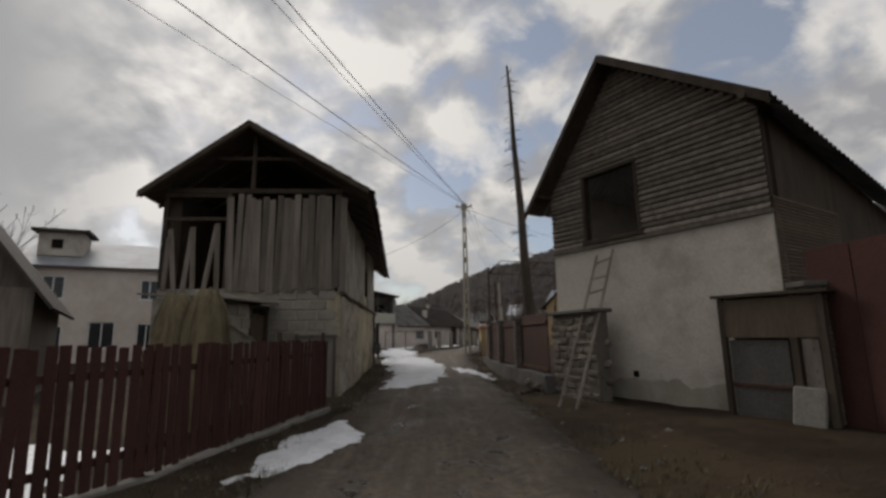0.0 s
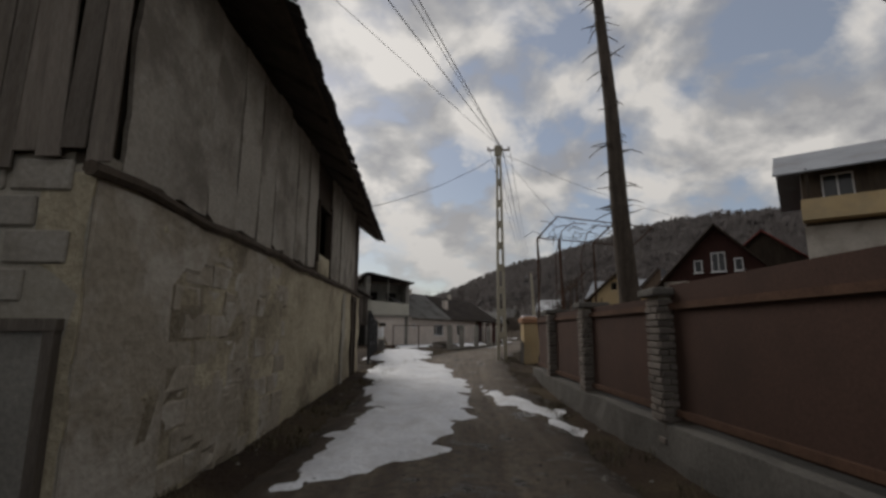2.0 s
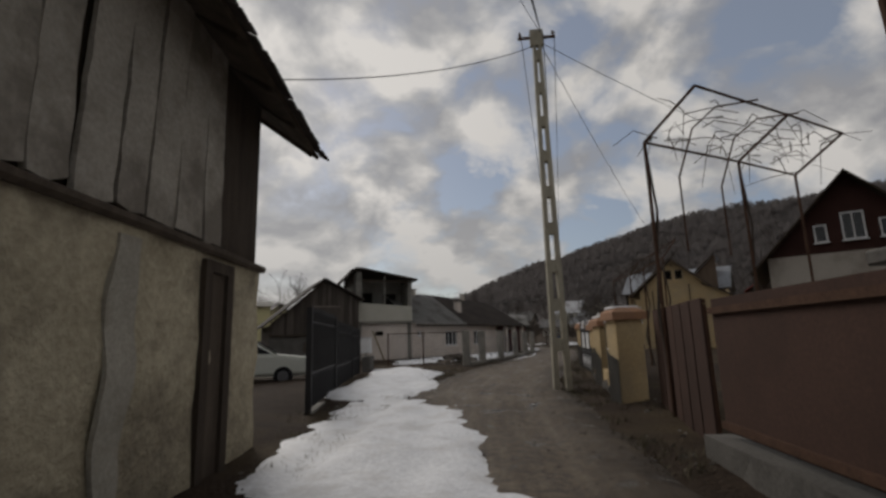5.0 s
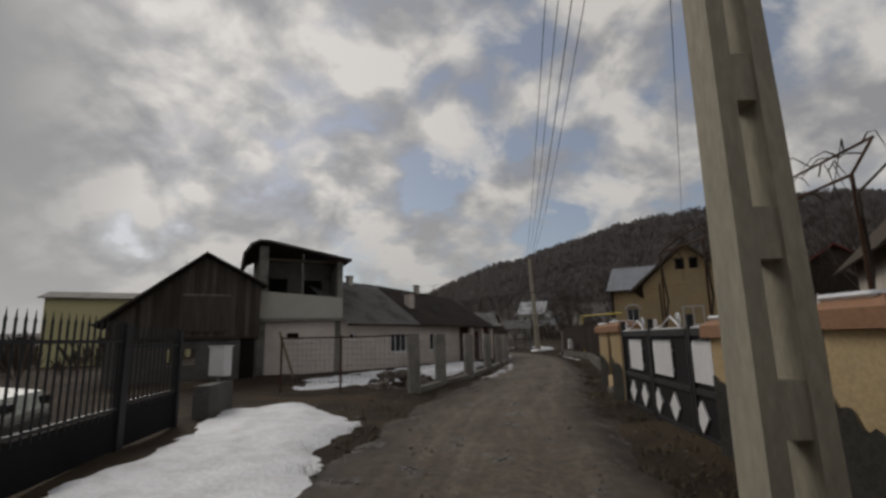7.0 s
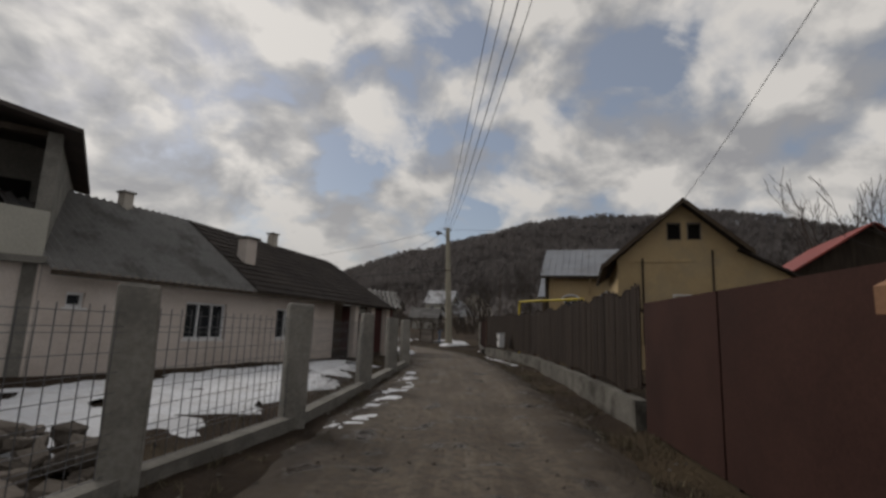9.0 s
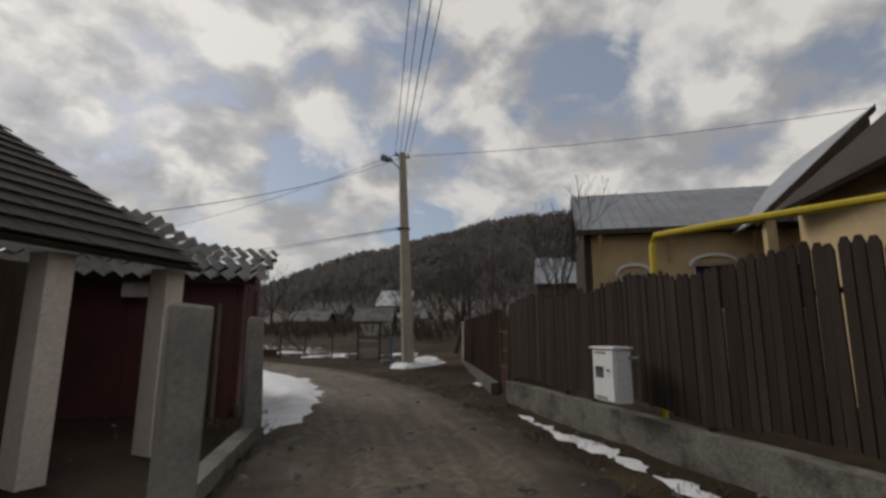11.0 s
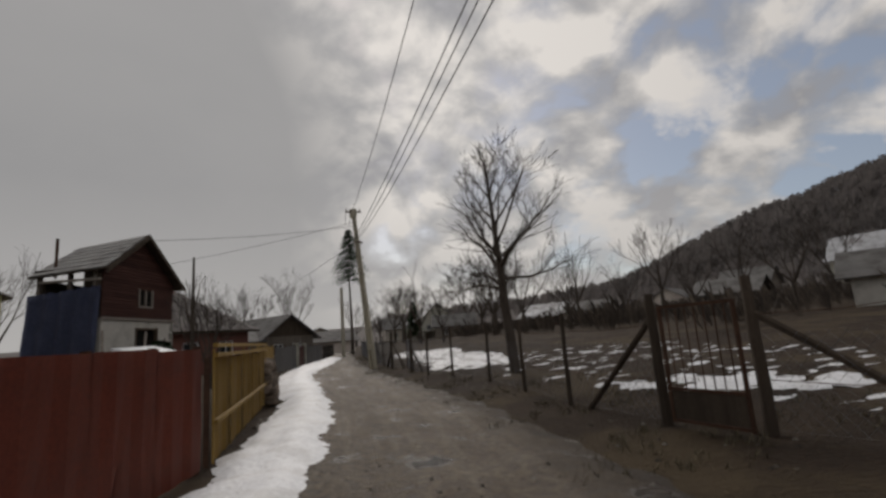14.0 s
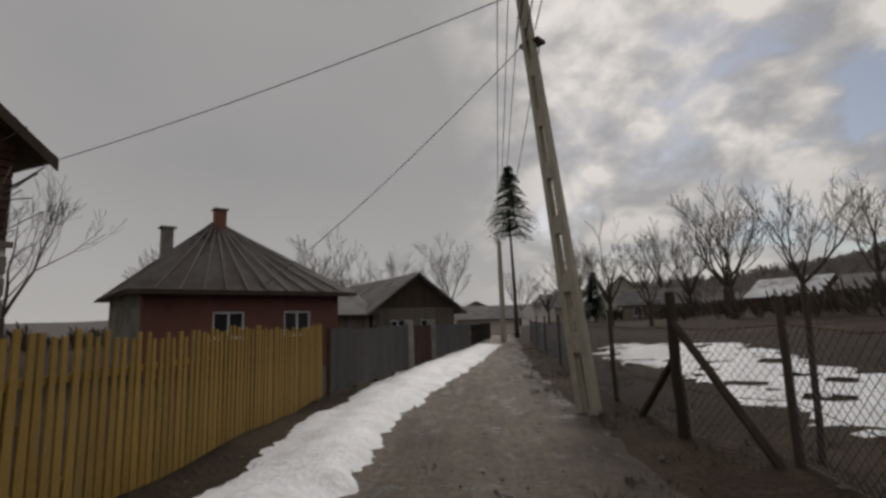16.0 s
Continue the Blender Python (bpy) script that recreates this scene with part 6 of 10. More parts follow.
def long_house():
    t = thing("long_white_house", along(LH_A, LH_B, -0.25), "long whitewashed single-storey house under an old dark roof", "house")
    w, d = span(LH_A, LH_B), 6.0
    ops = [(3.55, 4.9, 1.08, 2.08), (7.0, 8.0, 1.08, 2.08), (0.6, 0.98, 1.78, 2.1)]
    fw = part("front_wall", rough_wall(w, 2.62, 0.3, ops, 0.6, 0.008, 1.0), M_WHITEWALL, t)
    part("plinth", rough_wall(w, 0.32, 0.05, (), 0.3, 0.012, 2.0), M_CONCRETE, t, "damp grey plinth").matrix_local = pose(0, -0.04, 0)
    window_unit(t, 3.55, 0.08, 1.08, 1.35, 1.0, 2)
    window_unit(t, 7.0, 0.08, 1.08, 1.0, 1.0, 1)
    window_unit(t, 0.6, 0.08, 1.78, 0.38, 0.32, 0)
    part("end_wall", boxes((w - 0.3, w, 0.3, d, 0, 2.6)), M_WHITEWALL, t)
    part("back_wall", boxes((0, w - 0.3, d - 0.3, d, 0, 2.6)), M_WHITEWALL, t)
    e, r = 2.52, 4.95
    part("roof", corrugated((0.0, -0.45, e), (5.6, -0.45, e), (0.0, 3.0, r), (5.6, 3.0, r), 26, 0.035, rows=3, sag=0.03), M_PALEROOF, t, "pale grey corrugated sheets on the near roof end")
    bm = slab_tiles((5.6, -0.45, e), (14.3, -0.4, e - 0.08), (13.6, 3.0, r - 0.3), (5.6, 3.0, r), 60, 13)
    tagged(part("tiles", bm, M_TILE, t, "dark old roof tiles"), kind="stuff")
    bm = bmesh.new()
    sheet(bm, (5.6, -0.45, e - 0.01), (14.3, -0.4, e - 0.09), (13.6, 3.0, r - 0.31), (5.6, 3.0, r - 0.01), 0.06)
    sheet(bm, (13.6, 3.0, r - 0.31), (14.3, d + 0.3, e), (0, d + 0.3, e), (0, 3.0, r), 0.06)
    part("roof_boarding", bm, M_DARKWOOD, t)
    part("fascia", boxes((0, w, -0.47, -0.44, e - 0.12, e - 0.02)), M_DARKWOOD, t)
    for x, h in ((3.4, 0.3), (9.6, 0.25)):
        ch = part("chimney", boxes((x - 0.15, x + 0.15, 2.75, 3.05, 4.5, 4.95 + h), bevel=0.01), M_PLASTER, t)
        part("chimney_cap", boxes((x - 0.19, x + 0.19, 2.71, 3.09, 4.95 + h, 5.0 + h)), M_CONCRETE, ch)
    ch = part("chimney", boxes((6.3, 6.75, 0.9, 1.3, 3.2, 4.35), bevel=0.01), M_WHITEWALL, t, "whitewashed chimney low on the roof")
    part("chimney_cap", boxes((6.22, 6.83, 0.82, 1.38, 4.36, 4.43)), M_CONCRETE, ch)
    # the porch under the same roof
    pw = 4.0
    part("porch_wall", boxes((w, w + pw, 2.4, 2.6, 0, 2.6)), M_BOARDBROWN, t, "dark boarded porch wall")
    # near-black sheet for the doorway's shade on the porch wall
    part("porch_door", boxes((w + 0.6, w + 1.4, 2.35, 2.39, 0, 2.0)), M_DARK, t)
    for k in range(3):
        part("porch_pillar", boxes((w + 1.2 + k * 1.3, w + 1.45 + k * 1.3, -0.2, 0.05, 0, 2.4)), M_WHITEWALL, t)


long_house()


# ---- concrete posts and mesh fence before the white house ----
M_CONCPOST = mat("weathered_concrete_post", (0.20, 0.19, 0.17), (0.34, 0.32, 0.285), 0.92, 1.2, 22, 0.6, stain=(0.15, 0.145, 0.13), stain_scale=2.0, rand=0.12)
POSTS = [(-1.18, 40.6), (-0.45, 42.75), (0.57, 45.3), (1.66, 49.4), (2.62, 53.2), (3.4, 56.2), (3.7, 59.1), (4.02, 62.1)]


def post_fence():
    for i, p in enumerate(POSTS):
        bm = bmesh.new()
        hw = 0.15 if i < 7 else 0.115
        box(bm, -hw, hw, -hw * 0.85, hw * 0.85, -0.3, 1.62, bevel=0.02)
        bmesh.ops.subdivide_edges(bm, edges=bm.edges[:], cuts=2)
        for v in bm.verts:
            k = 0.02 if v.co.z < 1.5 else 0.045
            v.co += Vector((noise.noise(v.co * 4 + Vector((i, 0, 0))), noise.noise(v.co * 4 + Vector((0, i, 3))), noise.noise(v.co * 5))) * k
        ob = part("concrete_post", bm, M_CONCPOST)
        ob.matrix_world = pose(p[0], p[1], 0, rnd.uniform(-1, 1), rnd.uniform(-1.5, 1.5), 18 + rnd.uniform(-3, 3))
        tagged(ob, "thick rough cast concrete fence post", "post", "fence posts of the white house")
    for i, (a, b) in enumerate(zip(POSTS, POSTS[1:])):
        ft = part("kerb", rough_wall(span(a, b) - 0.2, 0.42, 0.2, (), 0.35, 0.02, i * 2.0), M_CONCRETE)
        ft.matrix_world = along(b, a, -0.25) @ pose(0.1, -0.1, 0)
        tagged(ft, "low concrete kerb between the fence posts", "kerb", "kerbs of the post fence")
        if i > 2:
            continue
        wire_panel(a, b, 0.2, 1.45, "galvanised welded mesh between concrete posts")


def wire_panel(a, b, z0, z1, label, dx=0.13, dz=0.15, r=0.0028, group="mesh fence panels"):
    t = thing("mesh_panel", along(a, b, 0), label, "mesh fence", group)
    L = span(a, b)
    bm = bmesh.new()
    x = 0.08
    while x < L - 0.05:
        box(bm, x - r, x + r, -r, r, z0, z1)
        x += dx
    v = part("wire_grid", bm, M_WIREMESH, t)
    tagged(v, kind="stuff")
    bm = bmesh.new()
    z = z0
    k = 0
    while z <= z1 + 0.001:
        box(bm, 0.05, L - 0.05, -r * 2.5, -r * 0.9, z - r, z + r)
        if k in (1, 7):
            box(bm, 0.05, L - 0.05, -r * 2.5, -r * 0.9, z + 0.045 - r, z + 0.045 + r)
        z += dz
        k += 1
    tagged(part("cross_wire", bm, M_WIREMESH, t), kind="stuff")
    return t


post_fence()
# rail fence with thin posts before the balcony house
wire_panel((-4.9, 40.9), (-1.35, 40.5), 0.35, 1.55, "wire mesh fence on thin posts before the yard")
for p in ((-4.9, 40.9), (-3.2, 40.7)):
    bm = bmesh.new()
    tube(bm, [(p[0], p[1], -0.2), (p[0], p[1], 1.62)], 0.03, 0.03, 6)
    tagged(part("thin_post", bm, M_RUST), "thin rusty fence post", "post", "thin yard posts")
bm = bmesh.new()
tube(bm, [(-4.9, 40.9, 1.58), (-3.2, 40.7, 1.57), (-1.3, 40.5, 1.58)], 0.02, 0.02, 6)
tagged(part("fence_rail", bm, M_RUST), "rusty top rail of the yard fence", "rail")
stone_heap("rubble_heap", (-1.75, 42.9), 1.1, 1.5, 0.6, 110, 0.26, "heap of grey rubble and broken stone in the yard", 8, -0.02, M_STONE)
bm = bmesh.new()
tube(bm, [(-6.1, 46.3, 0.0), (-7.1, 47.4, 1.9)], 0.05, 0.045, 6)
tagged(part("leaning_plank", bm, M_STRAW), "pale pole leaning in the yard", "plank")


# ---- ochre gable house, tin-roofed house and their neighbours ----
def gable_house():
    a, b = (11.75, 55.92), (17.3, 53.05)
    t = thing("ochre_house", along(a, b, 0), "ochre unfinished gable house with small attic windows", "house")
    w, d = span(a, b), 7.5
    pk, pz = 2.4, 6.65
    bm = bmesh.new()
    extrude(bm, [(0, 0), (w, 0), (w, 3.55), (5.0, 4.35), (pk + 2.0, 4.75), (pk, pz - 0.1), (0, 4.35)], "y", 0, 0.3)
    fw = part("gable_wall", bm, M_YWALL, t)
    for x in (1.9, 2.62):
        # black plates on the gable for the dark attic behind
        win = part("attic_window", boxes((x, x + 0.42, -0.02, 0.0, 5.15, 5.75)), M_DARK, t)
        part("window_frame", boxes((x - 0.04, x, -0.04, 0.0, 5.12, 5.78), (x + 0.42, x + 0.46, -0.04, 0.0, 5.12, 5.78), (x - 0.04, x + 0.46, -0.04, 0.0, 5.76, 5.82)), M_GREYWOOD, win)
    part("band", boxes((0.4, pk + 0.3, -0.035, 0.0, 4.25, 4.37)), M_YWALL, t)
    part("downpipe", boxes((0.9, 0.97, -0.08, -0.01, 1.0, 4.4)), M_DARKWOOD, t)
    part("downpipe", boxes((3.4, 3.46, -0.08, -0.01, 1.0, 4.7)), M_DARKWOOD, t)
    window_unit(t, 2.0, -0.03, 1.9, 1.1, 1.1, 1)
    part("side_wall", boxes((0, 0.3, 0.3, d, 0, 4.3), (w - 0.3, w, 0.3, d, 0, 3.5)), M_YWALL, t)
    bm = bmesh.new()
    sl = 1.02
    sheet(bm, (-0.65, -0.5, 4.35 - 0.3), (pk, -0.5, pz + 0.05), (pk, d, pz + 0.05), (-0.65, d, 4.05), 0.1)
    sheet(bm, (pk, -0.5, pz + 0.05), (pk + 2.35, -0.5, 4.62), (pk + 2.35, d, 4.62), (pk, d, pz + 0.05), 0.1)
    sheet(bm, (pk + 1.9, -0.3, 4.75), (w + 0.4, -0.3, 3.5), (w + 0.4, d, 3.5), (pk + 1.9, d, 4.75), 0.08)
    part("roof", bm, M_TILE, t)
    bm = bmesh.new()
    sheet(bm, (-0.65, -0.53, 4.07), (pk, -0.53, pz + 0.06), (pk, -0.53, pz - 0.14), (-0.65, -0.53, 3.87), 0.03)
    sheet(bm, (pk, -0.53, pz + 0.06), (pk + 2.35, -0.53, 4.63), (pk + 2.35, -0.53, 4.43), (pk, -0.53, pz - 0.14), 0.03)
    part("bargeboard", bm, M_BOARDBROWN, t)


gable_house()


def tin_house():
    """Ochre house with a standing-seam tin roof and a second, steeper roof behind."""
    a, b = (15.35, 70.85), (23.2, 66.45)
    t = thing("tin_roof_house", along(a, b, 0), "ochre house with a grey standing-seam tin roof and arched porch", "house")
    w, d = span(a, b), 7.0
    fw = part("front_wall", rough_wall(w, 5.2, 0.3, [(1.0, 2.0, 2.3, 3.7), (3.6, 5.0, 2.3, 4.0), (6.2, 7.4, 2.3, 4.0)], 0.6, 0.004), M_YWALL, t)
    for x0, wd, z, h in ((1.0, 1.0, 2.3, 1.4), (3.6, 1.4, 2.3, 1.7), (6.2, 1.2, 2.3, 1.7)):
        window_unit(t, x0, 0.08, z, wd, h, 1)
        bm = bmesh.new()
        pts = [(x0 + wd / 2 + (wd / 2 + 0.14) * math.cos(q), -0.04, z + h - 0.1 + 0.42 * math.sin(q)) for q in np.linspace(0, math.pi, 13)]
        tube(bm, pts, 0.07, 0.07, 6)
        part("arch_moulding", bm, M_WHITEPAINT, t)
    bm = bmesh.new()
    extrude(bm, [(0, 0), (d, 0), (d, 5.2), (3.6, 7.6), (0, 5.2)], "x", -0.03, -0.28)
    part("end_wall", bm, M_DARKWOOD, t, "dark brown boarded gable end")
    bm = bmesh.new()
    extrude(bm, [(0.3, 0), (d, 0), (d, 5.2), (3.6, 7.6), (0.3, 5.2)], "x", w - 0.3, w)
    part("end_wall", bm, M_YWALL, t)
    part("back_wall", boxes((0, w - 0.3, d - 0.3, d, 0, 5.2)), M_YWALL, t)
    e, r, o = 5.35, 7.85, 0.55
    bm = bmesh.new()
    sheet(bm, (-o, -o, e), (w + o, -o, e), (w + o, 3.6, r), (-o, 3.6, r), 0.05)
    rf = part("roof", bm, M_ZINC, t, "grey tin roof")
    bm = bmesh.new()
    sheet(bm, (w + o, 3.6, r), (w + o, d + o, e), (-o, d + o, e), (-o, 3.6, r), 0.05)
    part("rear_roof", bm, M_ZINC, t)
    n = 22
    for k in range(n + 1):
        x = -o + (w + 2 * o) * k / n
        bm = bmesh.new()
        sheet(bm, (x - 0.012, -o, e + 0.035), (x + 0.012, -o, e + 0.035), (x + 0.012, 3.6, r + 0.035), (x - 0.012, 3.6, r + 0.035), 0.034)
        part("seam", bm, M_ZINC, rf)
    part("fascia", boxes((-o, w + o, -o - 0.03, -o, e - 0.2, e - 0.01)), M_DARKWOOD, t)
    part("soffit", boxes((-o, w + o, -o + 0.01, 0, e - 0.14, e - 0.10)), M_DARKWOOD, t)
    bm = bmesh.new()
    sheet(bm, (-o, -o, e - 0.02), (-o, 3.6, r - 0.02), (-o, 3.6, r - 0.24), (-o, -o, e - 0.24), 0.04)
    part("bargeboard", bm, M_DARKWOOD, t)
    for x in (0.3, 2.8, 5.6):
        bm = bmesh.new()
        tube(bm, [(x, -0.02, 4.1), (x, -0.15, 4.6), (x, -0.5, 5.1)], 0.08, 0.07, 6)
        part("bracket", bm, M_YWALL, t)
    # porch bay with the steeper roof
    bm = bmesh.new()
    sheet(bm, (4.9, -2.4, 5.05), (8.6, -2.4, 8.6), (8.6, 3.0, 8.6), (4.9, 3.0, 5.05), 0.06)
    part("porch_roof", bm, M_ZINC, t, "steeper grey tin roof over the porch")
    bm = bmesh.new()
    sheet(bm, (4.9, -2.43, 5.07), (8.6, -2.43, 8.62), (8.6, -2.43, 8.38), (4.9, -2.43, 4.83), 0.04)
    part("porch_bargeboard", bm, M_DARKWOOD, t)
    bm = bmesh.new()
    extrude(bm, [(5.3, 5.2), (8.6, 5.2), (8.6, 8.4)], "y", -2.1, -1.9)
    part("porch_gable", bm, M_BOARDBROWN, t)
    for x in (5.4, 8.0):
        part("porch_post", boxes((x - 0.15, x + 0.15, -2.2, -1.9, 0, 5.2)), M_YWALL, t)


tin_house()


def plain_house(name, a, b, d, eave, ridge, label, wallm, roofm, z0=0.0, along_x=True, wins=(), over=0.4, gable_m=None, hip=False, category="house", seams=0):
    """A simple house: front from a to b, depth d, ridge along the front or across it."""
    t = thing(name, along(a, b, z0), label, category)
    w = span(a, b)
    ops = [(x, x + ww, z, z + h) for x, z, ww, h in wins]
    part("front_wall", rough_wall(w, eave, 0.25, ops, 0.8, 0.006), wallm, t)
    for x, z, ww, h in wins:
        window_unit(t, x, 0.05, z, ww, h, 1 if ww > 0.7 else 0)
    part("back_wall", boxes((0, w, d - 0.25, d, 0, eave)), wallm, t)
    part("side_wall", boxes((0, 0.25, 0.25, d - 0.25, 0, eave)), wallm, t)
    part("side_wall", boxes((w - 0.25, w, 0.25, d - 0.25, 0, eave)), wallm, t)
    o = over
    bm = bmesh.new()
    gb = bmesh.new()
    if hip:
        m = min(w, d) / 2
        s = (ridge - eave) / m
        lo = eave - o * s + 0.05
        A, B, C, D = (-o, -o, lo), (w + o, -o, lo), (w + o, d + o, lo), (-o, d + o, lo)
        if w >= d:
            R0, R1 = (m, d / 2, ridge), (w - m, d / 2, ridge)
        else:
            R0, R1 = (w / 2, m, ridge), (w / 2, d - m, ridge)
        va = [bm.verts.new(p) for p in (A, B, C, D, R0, R1)]
        fs = ((0, 1, 5, 4), (1, 2, 5), (2, 3, 4, 5), (3, 0, 4)) if w >= d else ((0, 1, 4), (1, 2, 5, 4), (2, 3, 5), (3, 0, 4, 5))
        for f_ in fs:
            bm.faces.new([va[i] for i in f_])
        bmesh.ops.solidify(bm, geom=list(bm.faces), thickness=0.07)
    elif along_x:
        s = (ridge - eave) / (d / 2)
        lo = eave - o * s + 0.08
        sheet(bm, (-o, -o, lo), (w + o, -o, lo), (w + o, d / 2, ridge + 0.08), (-o, d / 2, ridge + 0.08), 0.07)
        sheet(bm, (w + o, d / 2, ridge + 0.08), (w + o, d + o, lo), (-o, d + o, lo), (-o, d / 2, ridge + 0.08), 0.07)
        extrude(gb, [(0, eave), (d, eave), (d / 2, ridge)], "x", 0.02, 0.2)
        g2 = bmesh.new()
        extrude(g2, [(0, eave), (d, eave), (d / 2, ridge)], "x", w - 0.2, w - 0.02)
    else:
        s = (ridge - eave) / (w / 2)
        lo = eave - o * s + 0.08
        sheet(bm, (-o, -o, lo), (w / 2, -o, ridge + 0.08), (w / 2, d + o, ridge + 0.08), (-o, d + o, lo), 0.07)
        sheet(bm, (w / 2, -o, ridge + 0.08), (w + o, -o, lo), (w + o, d + o, lo), (w / 2, d + o, ridge + 0.08), 0.07)
        extrude(gb, [(0, eave), (w, eave), (w / 2, ridge)], "y", 0.02, 0.2)
        g2 = bmesh.new()
        extrude(g2, [(0, eave), (w, eave), (w / 2, ridge)], "y", d - 0.2, d - 0.02)
    rf = part("roof", bm, roofm, t)
    if len(gb.verts):
        part("gable", gb, gable_m or wallm, t)
        part("gable", g2, gable_m or wallm, t)
    else:
        gb.free()
    return t


# houses behind, seen over the fences
plain_house("red_roof_house", (19.6, 55.4), (24.4, 52.6), 6, 4.3, 6.2, "dark wooden house with a red tin roof among the trees", M_DARKWOOD, M_REDROOF, along_x=False, wins=((1.8, 2.2, 1.2, 1.2),))
plain_house("red_roof_house", (15.2, 40.6), (20.5, 37.2), 6, 4.6, 7.3, "dark house with a steep red tin roof", M_DARKWOOD, M_REDROOF, along_x=False, wins=((2.4, 3.2, 1.2, 1.0),))
bh = plain_house("chalet", (12.2, 39.8), (17.3, 36.6), 7, 4.3, 7.5, "dark timbered chalet gable with white window frames", M_PLASTER, M_DARKWOOD, along_x=False, wins=(), over=0.7, gable_m=M_REDFENCE)
for x_, w_, h_ in ((1.75, 0.45, 0.75), (2.68, 0.75, 1.15), (3.85, 0.45, 0.75)):
    window_unit(bh, x_, -0.07, 4.75, w_, h_, 1 if w_ > 0.5 else 0)
st_ = plain_house("balcony_chalet", (14.86, 30.64), (20.5, 26.85), 6, 8.5, 10.0, "tall dark wooden house with an ochre balcony under a grey roof", M_DARKWOOD, M_ZINC, along_x=True, wins=((0.7, 6.9, 1.1, 1.15), (3.2, 6.9, 1.1, 1.15)), over=1.0)
part("balcony", boxes((-0.1, 6.9, -0.9, -0.05, 5.95, 6.85)), M_YWALL, st_, "ochre boarded balcony")
part("roof_strut", boxes((0.15, 0.25, -0.85, -0.75, 6.85, 8.2)), M_DARKWOOD, st_)
part("lower_wall", boxes((-0.05, 6.85, -0.12, -0.01, 0, 5.8)), M_PLASTER, st_, "pale rendered ground floor")
plain_house("small_tin_house", (21.6, 87.0), (28.5, 83.1), 6, 5.3, 7.4, "brown boarded house with a snow-dusted grey tin roof", M_BOARDBROWN, M_ZINC, wins=((1.2, 3.2, 0.9, 0.9),))
# left background at the street's start
wh = plain_house("white_villa", (-21.5, 24.5), (-15.2, 27.6), 8, 5.2, 7.0, "white two-storey village house with a pale tin roof", M_WHITEWALL, M_ZINC, along_x=True,
                 wins=((0.8, 0.8, 1.1, 1.2), (3.0, 0.8, 1.2, 1.4), (0.8, 3.4, 1.0, 1.2), (5.2, 3.4, 0.9, 1.1), (5.2, 0.8, 0.9, 1.3)))
bm = boxes((0.2, 2.2, 1.0, 3.0, 5.8, 7.1))
part("roof_tower", bm, M_PLASTER, wh)
part("tower_roof", boxes((-0.1, 2.5, 0.7, 3.3, 7.1, 7.25)), M_TILE, wh)
# tower opening is a near-black plate, its shade in the colour
part("tower_window", boxes((0.8, 1.3, 0.96, 0.99, 6.2, 6.7)), M_DARK, wh)
plain_house("dark_cottage", (-12.6, 8.8), (-9.3, 11.0), 6, 2.7, 5.4, "dark wooden cottage with a steep roof behind the fence", M_GREYWOOD, M_TILE, along_x=False, z0=-0.3)
plain_house("yellow_house", (-30.0, 63.5), (-22.5, 67.5), 7, 5.2, 5.9, "pale yellow flat-roofed house behind the yard", M_PALEYELLOW, M_CONCRETE, along_x=True)


# ==== the bend ====
M_SHEDRED = mat("dark_red_painted_sheet", (0.085, 0.028, 0.026), (0.130, 0.045, 0.040), 0.6, 0.7, 30, 0.2, stain=(0.05, 0.028, 0.026), stain_scale=0.6, rand=0.08)
M_BRIGHTRED = mat("orange_red_painted_sheet", (0.20, 0.048, 0.030), (0.27, 0.075, 0.045), 0.6, 0.7, 30, 0.15, stain=(0.13, 0.045, 0.035), stain_scale=0.7, stain_amount=0.6, rand=0.1)
M_BRICKRED = mat("brick_red_render", (0.155, 0.070, 0.055), (0.215, 0.105, 0.085), 0.9, 0.8, 30, 0.25, stain=(0.12, 0.07, 0.06), stain_scale=0.7)
M_SEAMROOF = mat("grey_brown_tin_roof", (0.115, 0.100, 0.092), (0.215, 0.190, 0.175), 0.6, 0.7, 20, 0.2, stain=(0.085, 0.060, 0.050), stain_scale=0.5, stain_amount=0.7, stretch=(1, 1, 0.4))
M_REDBOARD = mat("dark_red_stained_boards", (0.050, 0.024, 0.020), (0.100, 0.048, 0.038), 0.85, 1.0, 30, 0.4, rand=0.2)
M_LIMEWASH = mat("stained_limewash", (0.46, 0.44, 0.40), (0.66, 0.63, 0.57), 0.9, 0.8, 26, 0.4, stain=(0.32, 0.30, 0.26), stain_scale=1.1, stain_amount=0.7)
M_SACKSTONE = mat("brown_field_stone", (0.085, 0.064, 0.050), (0.190, 0.150, 0.118), 0.95, 1.4, 14, 0.8, stain=(0.17, 0.145, 0.115), stain_scale=3.0, stain_amount=0.3, rand=0.4, depth=0.03)
M_CONCPOST2 = mat("mossy_concrete_post", (0.19, 0.185, 0.155), (0.33, 0.32, 0.275), 0.92, 1.5, 24, 0.5, stain=(0.13, 0.13, 0.10), stain_scale=2.2, rand=0.15)


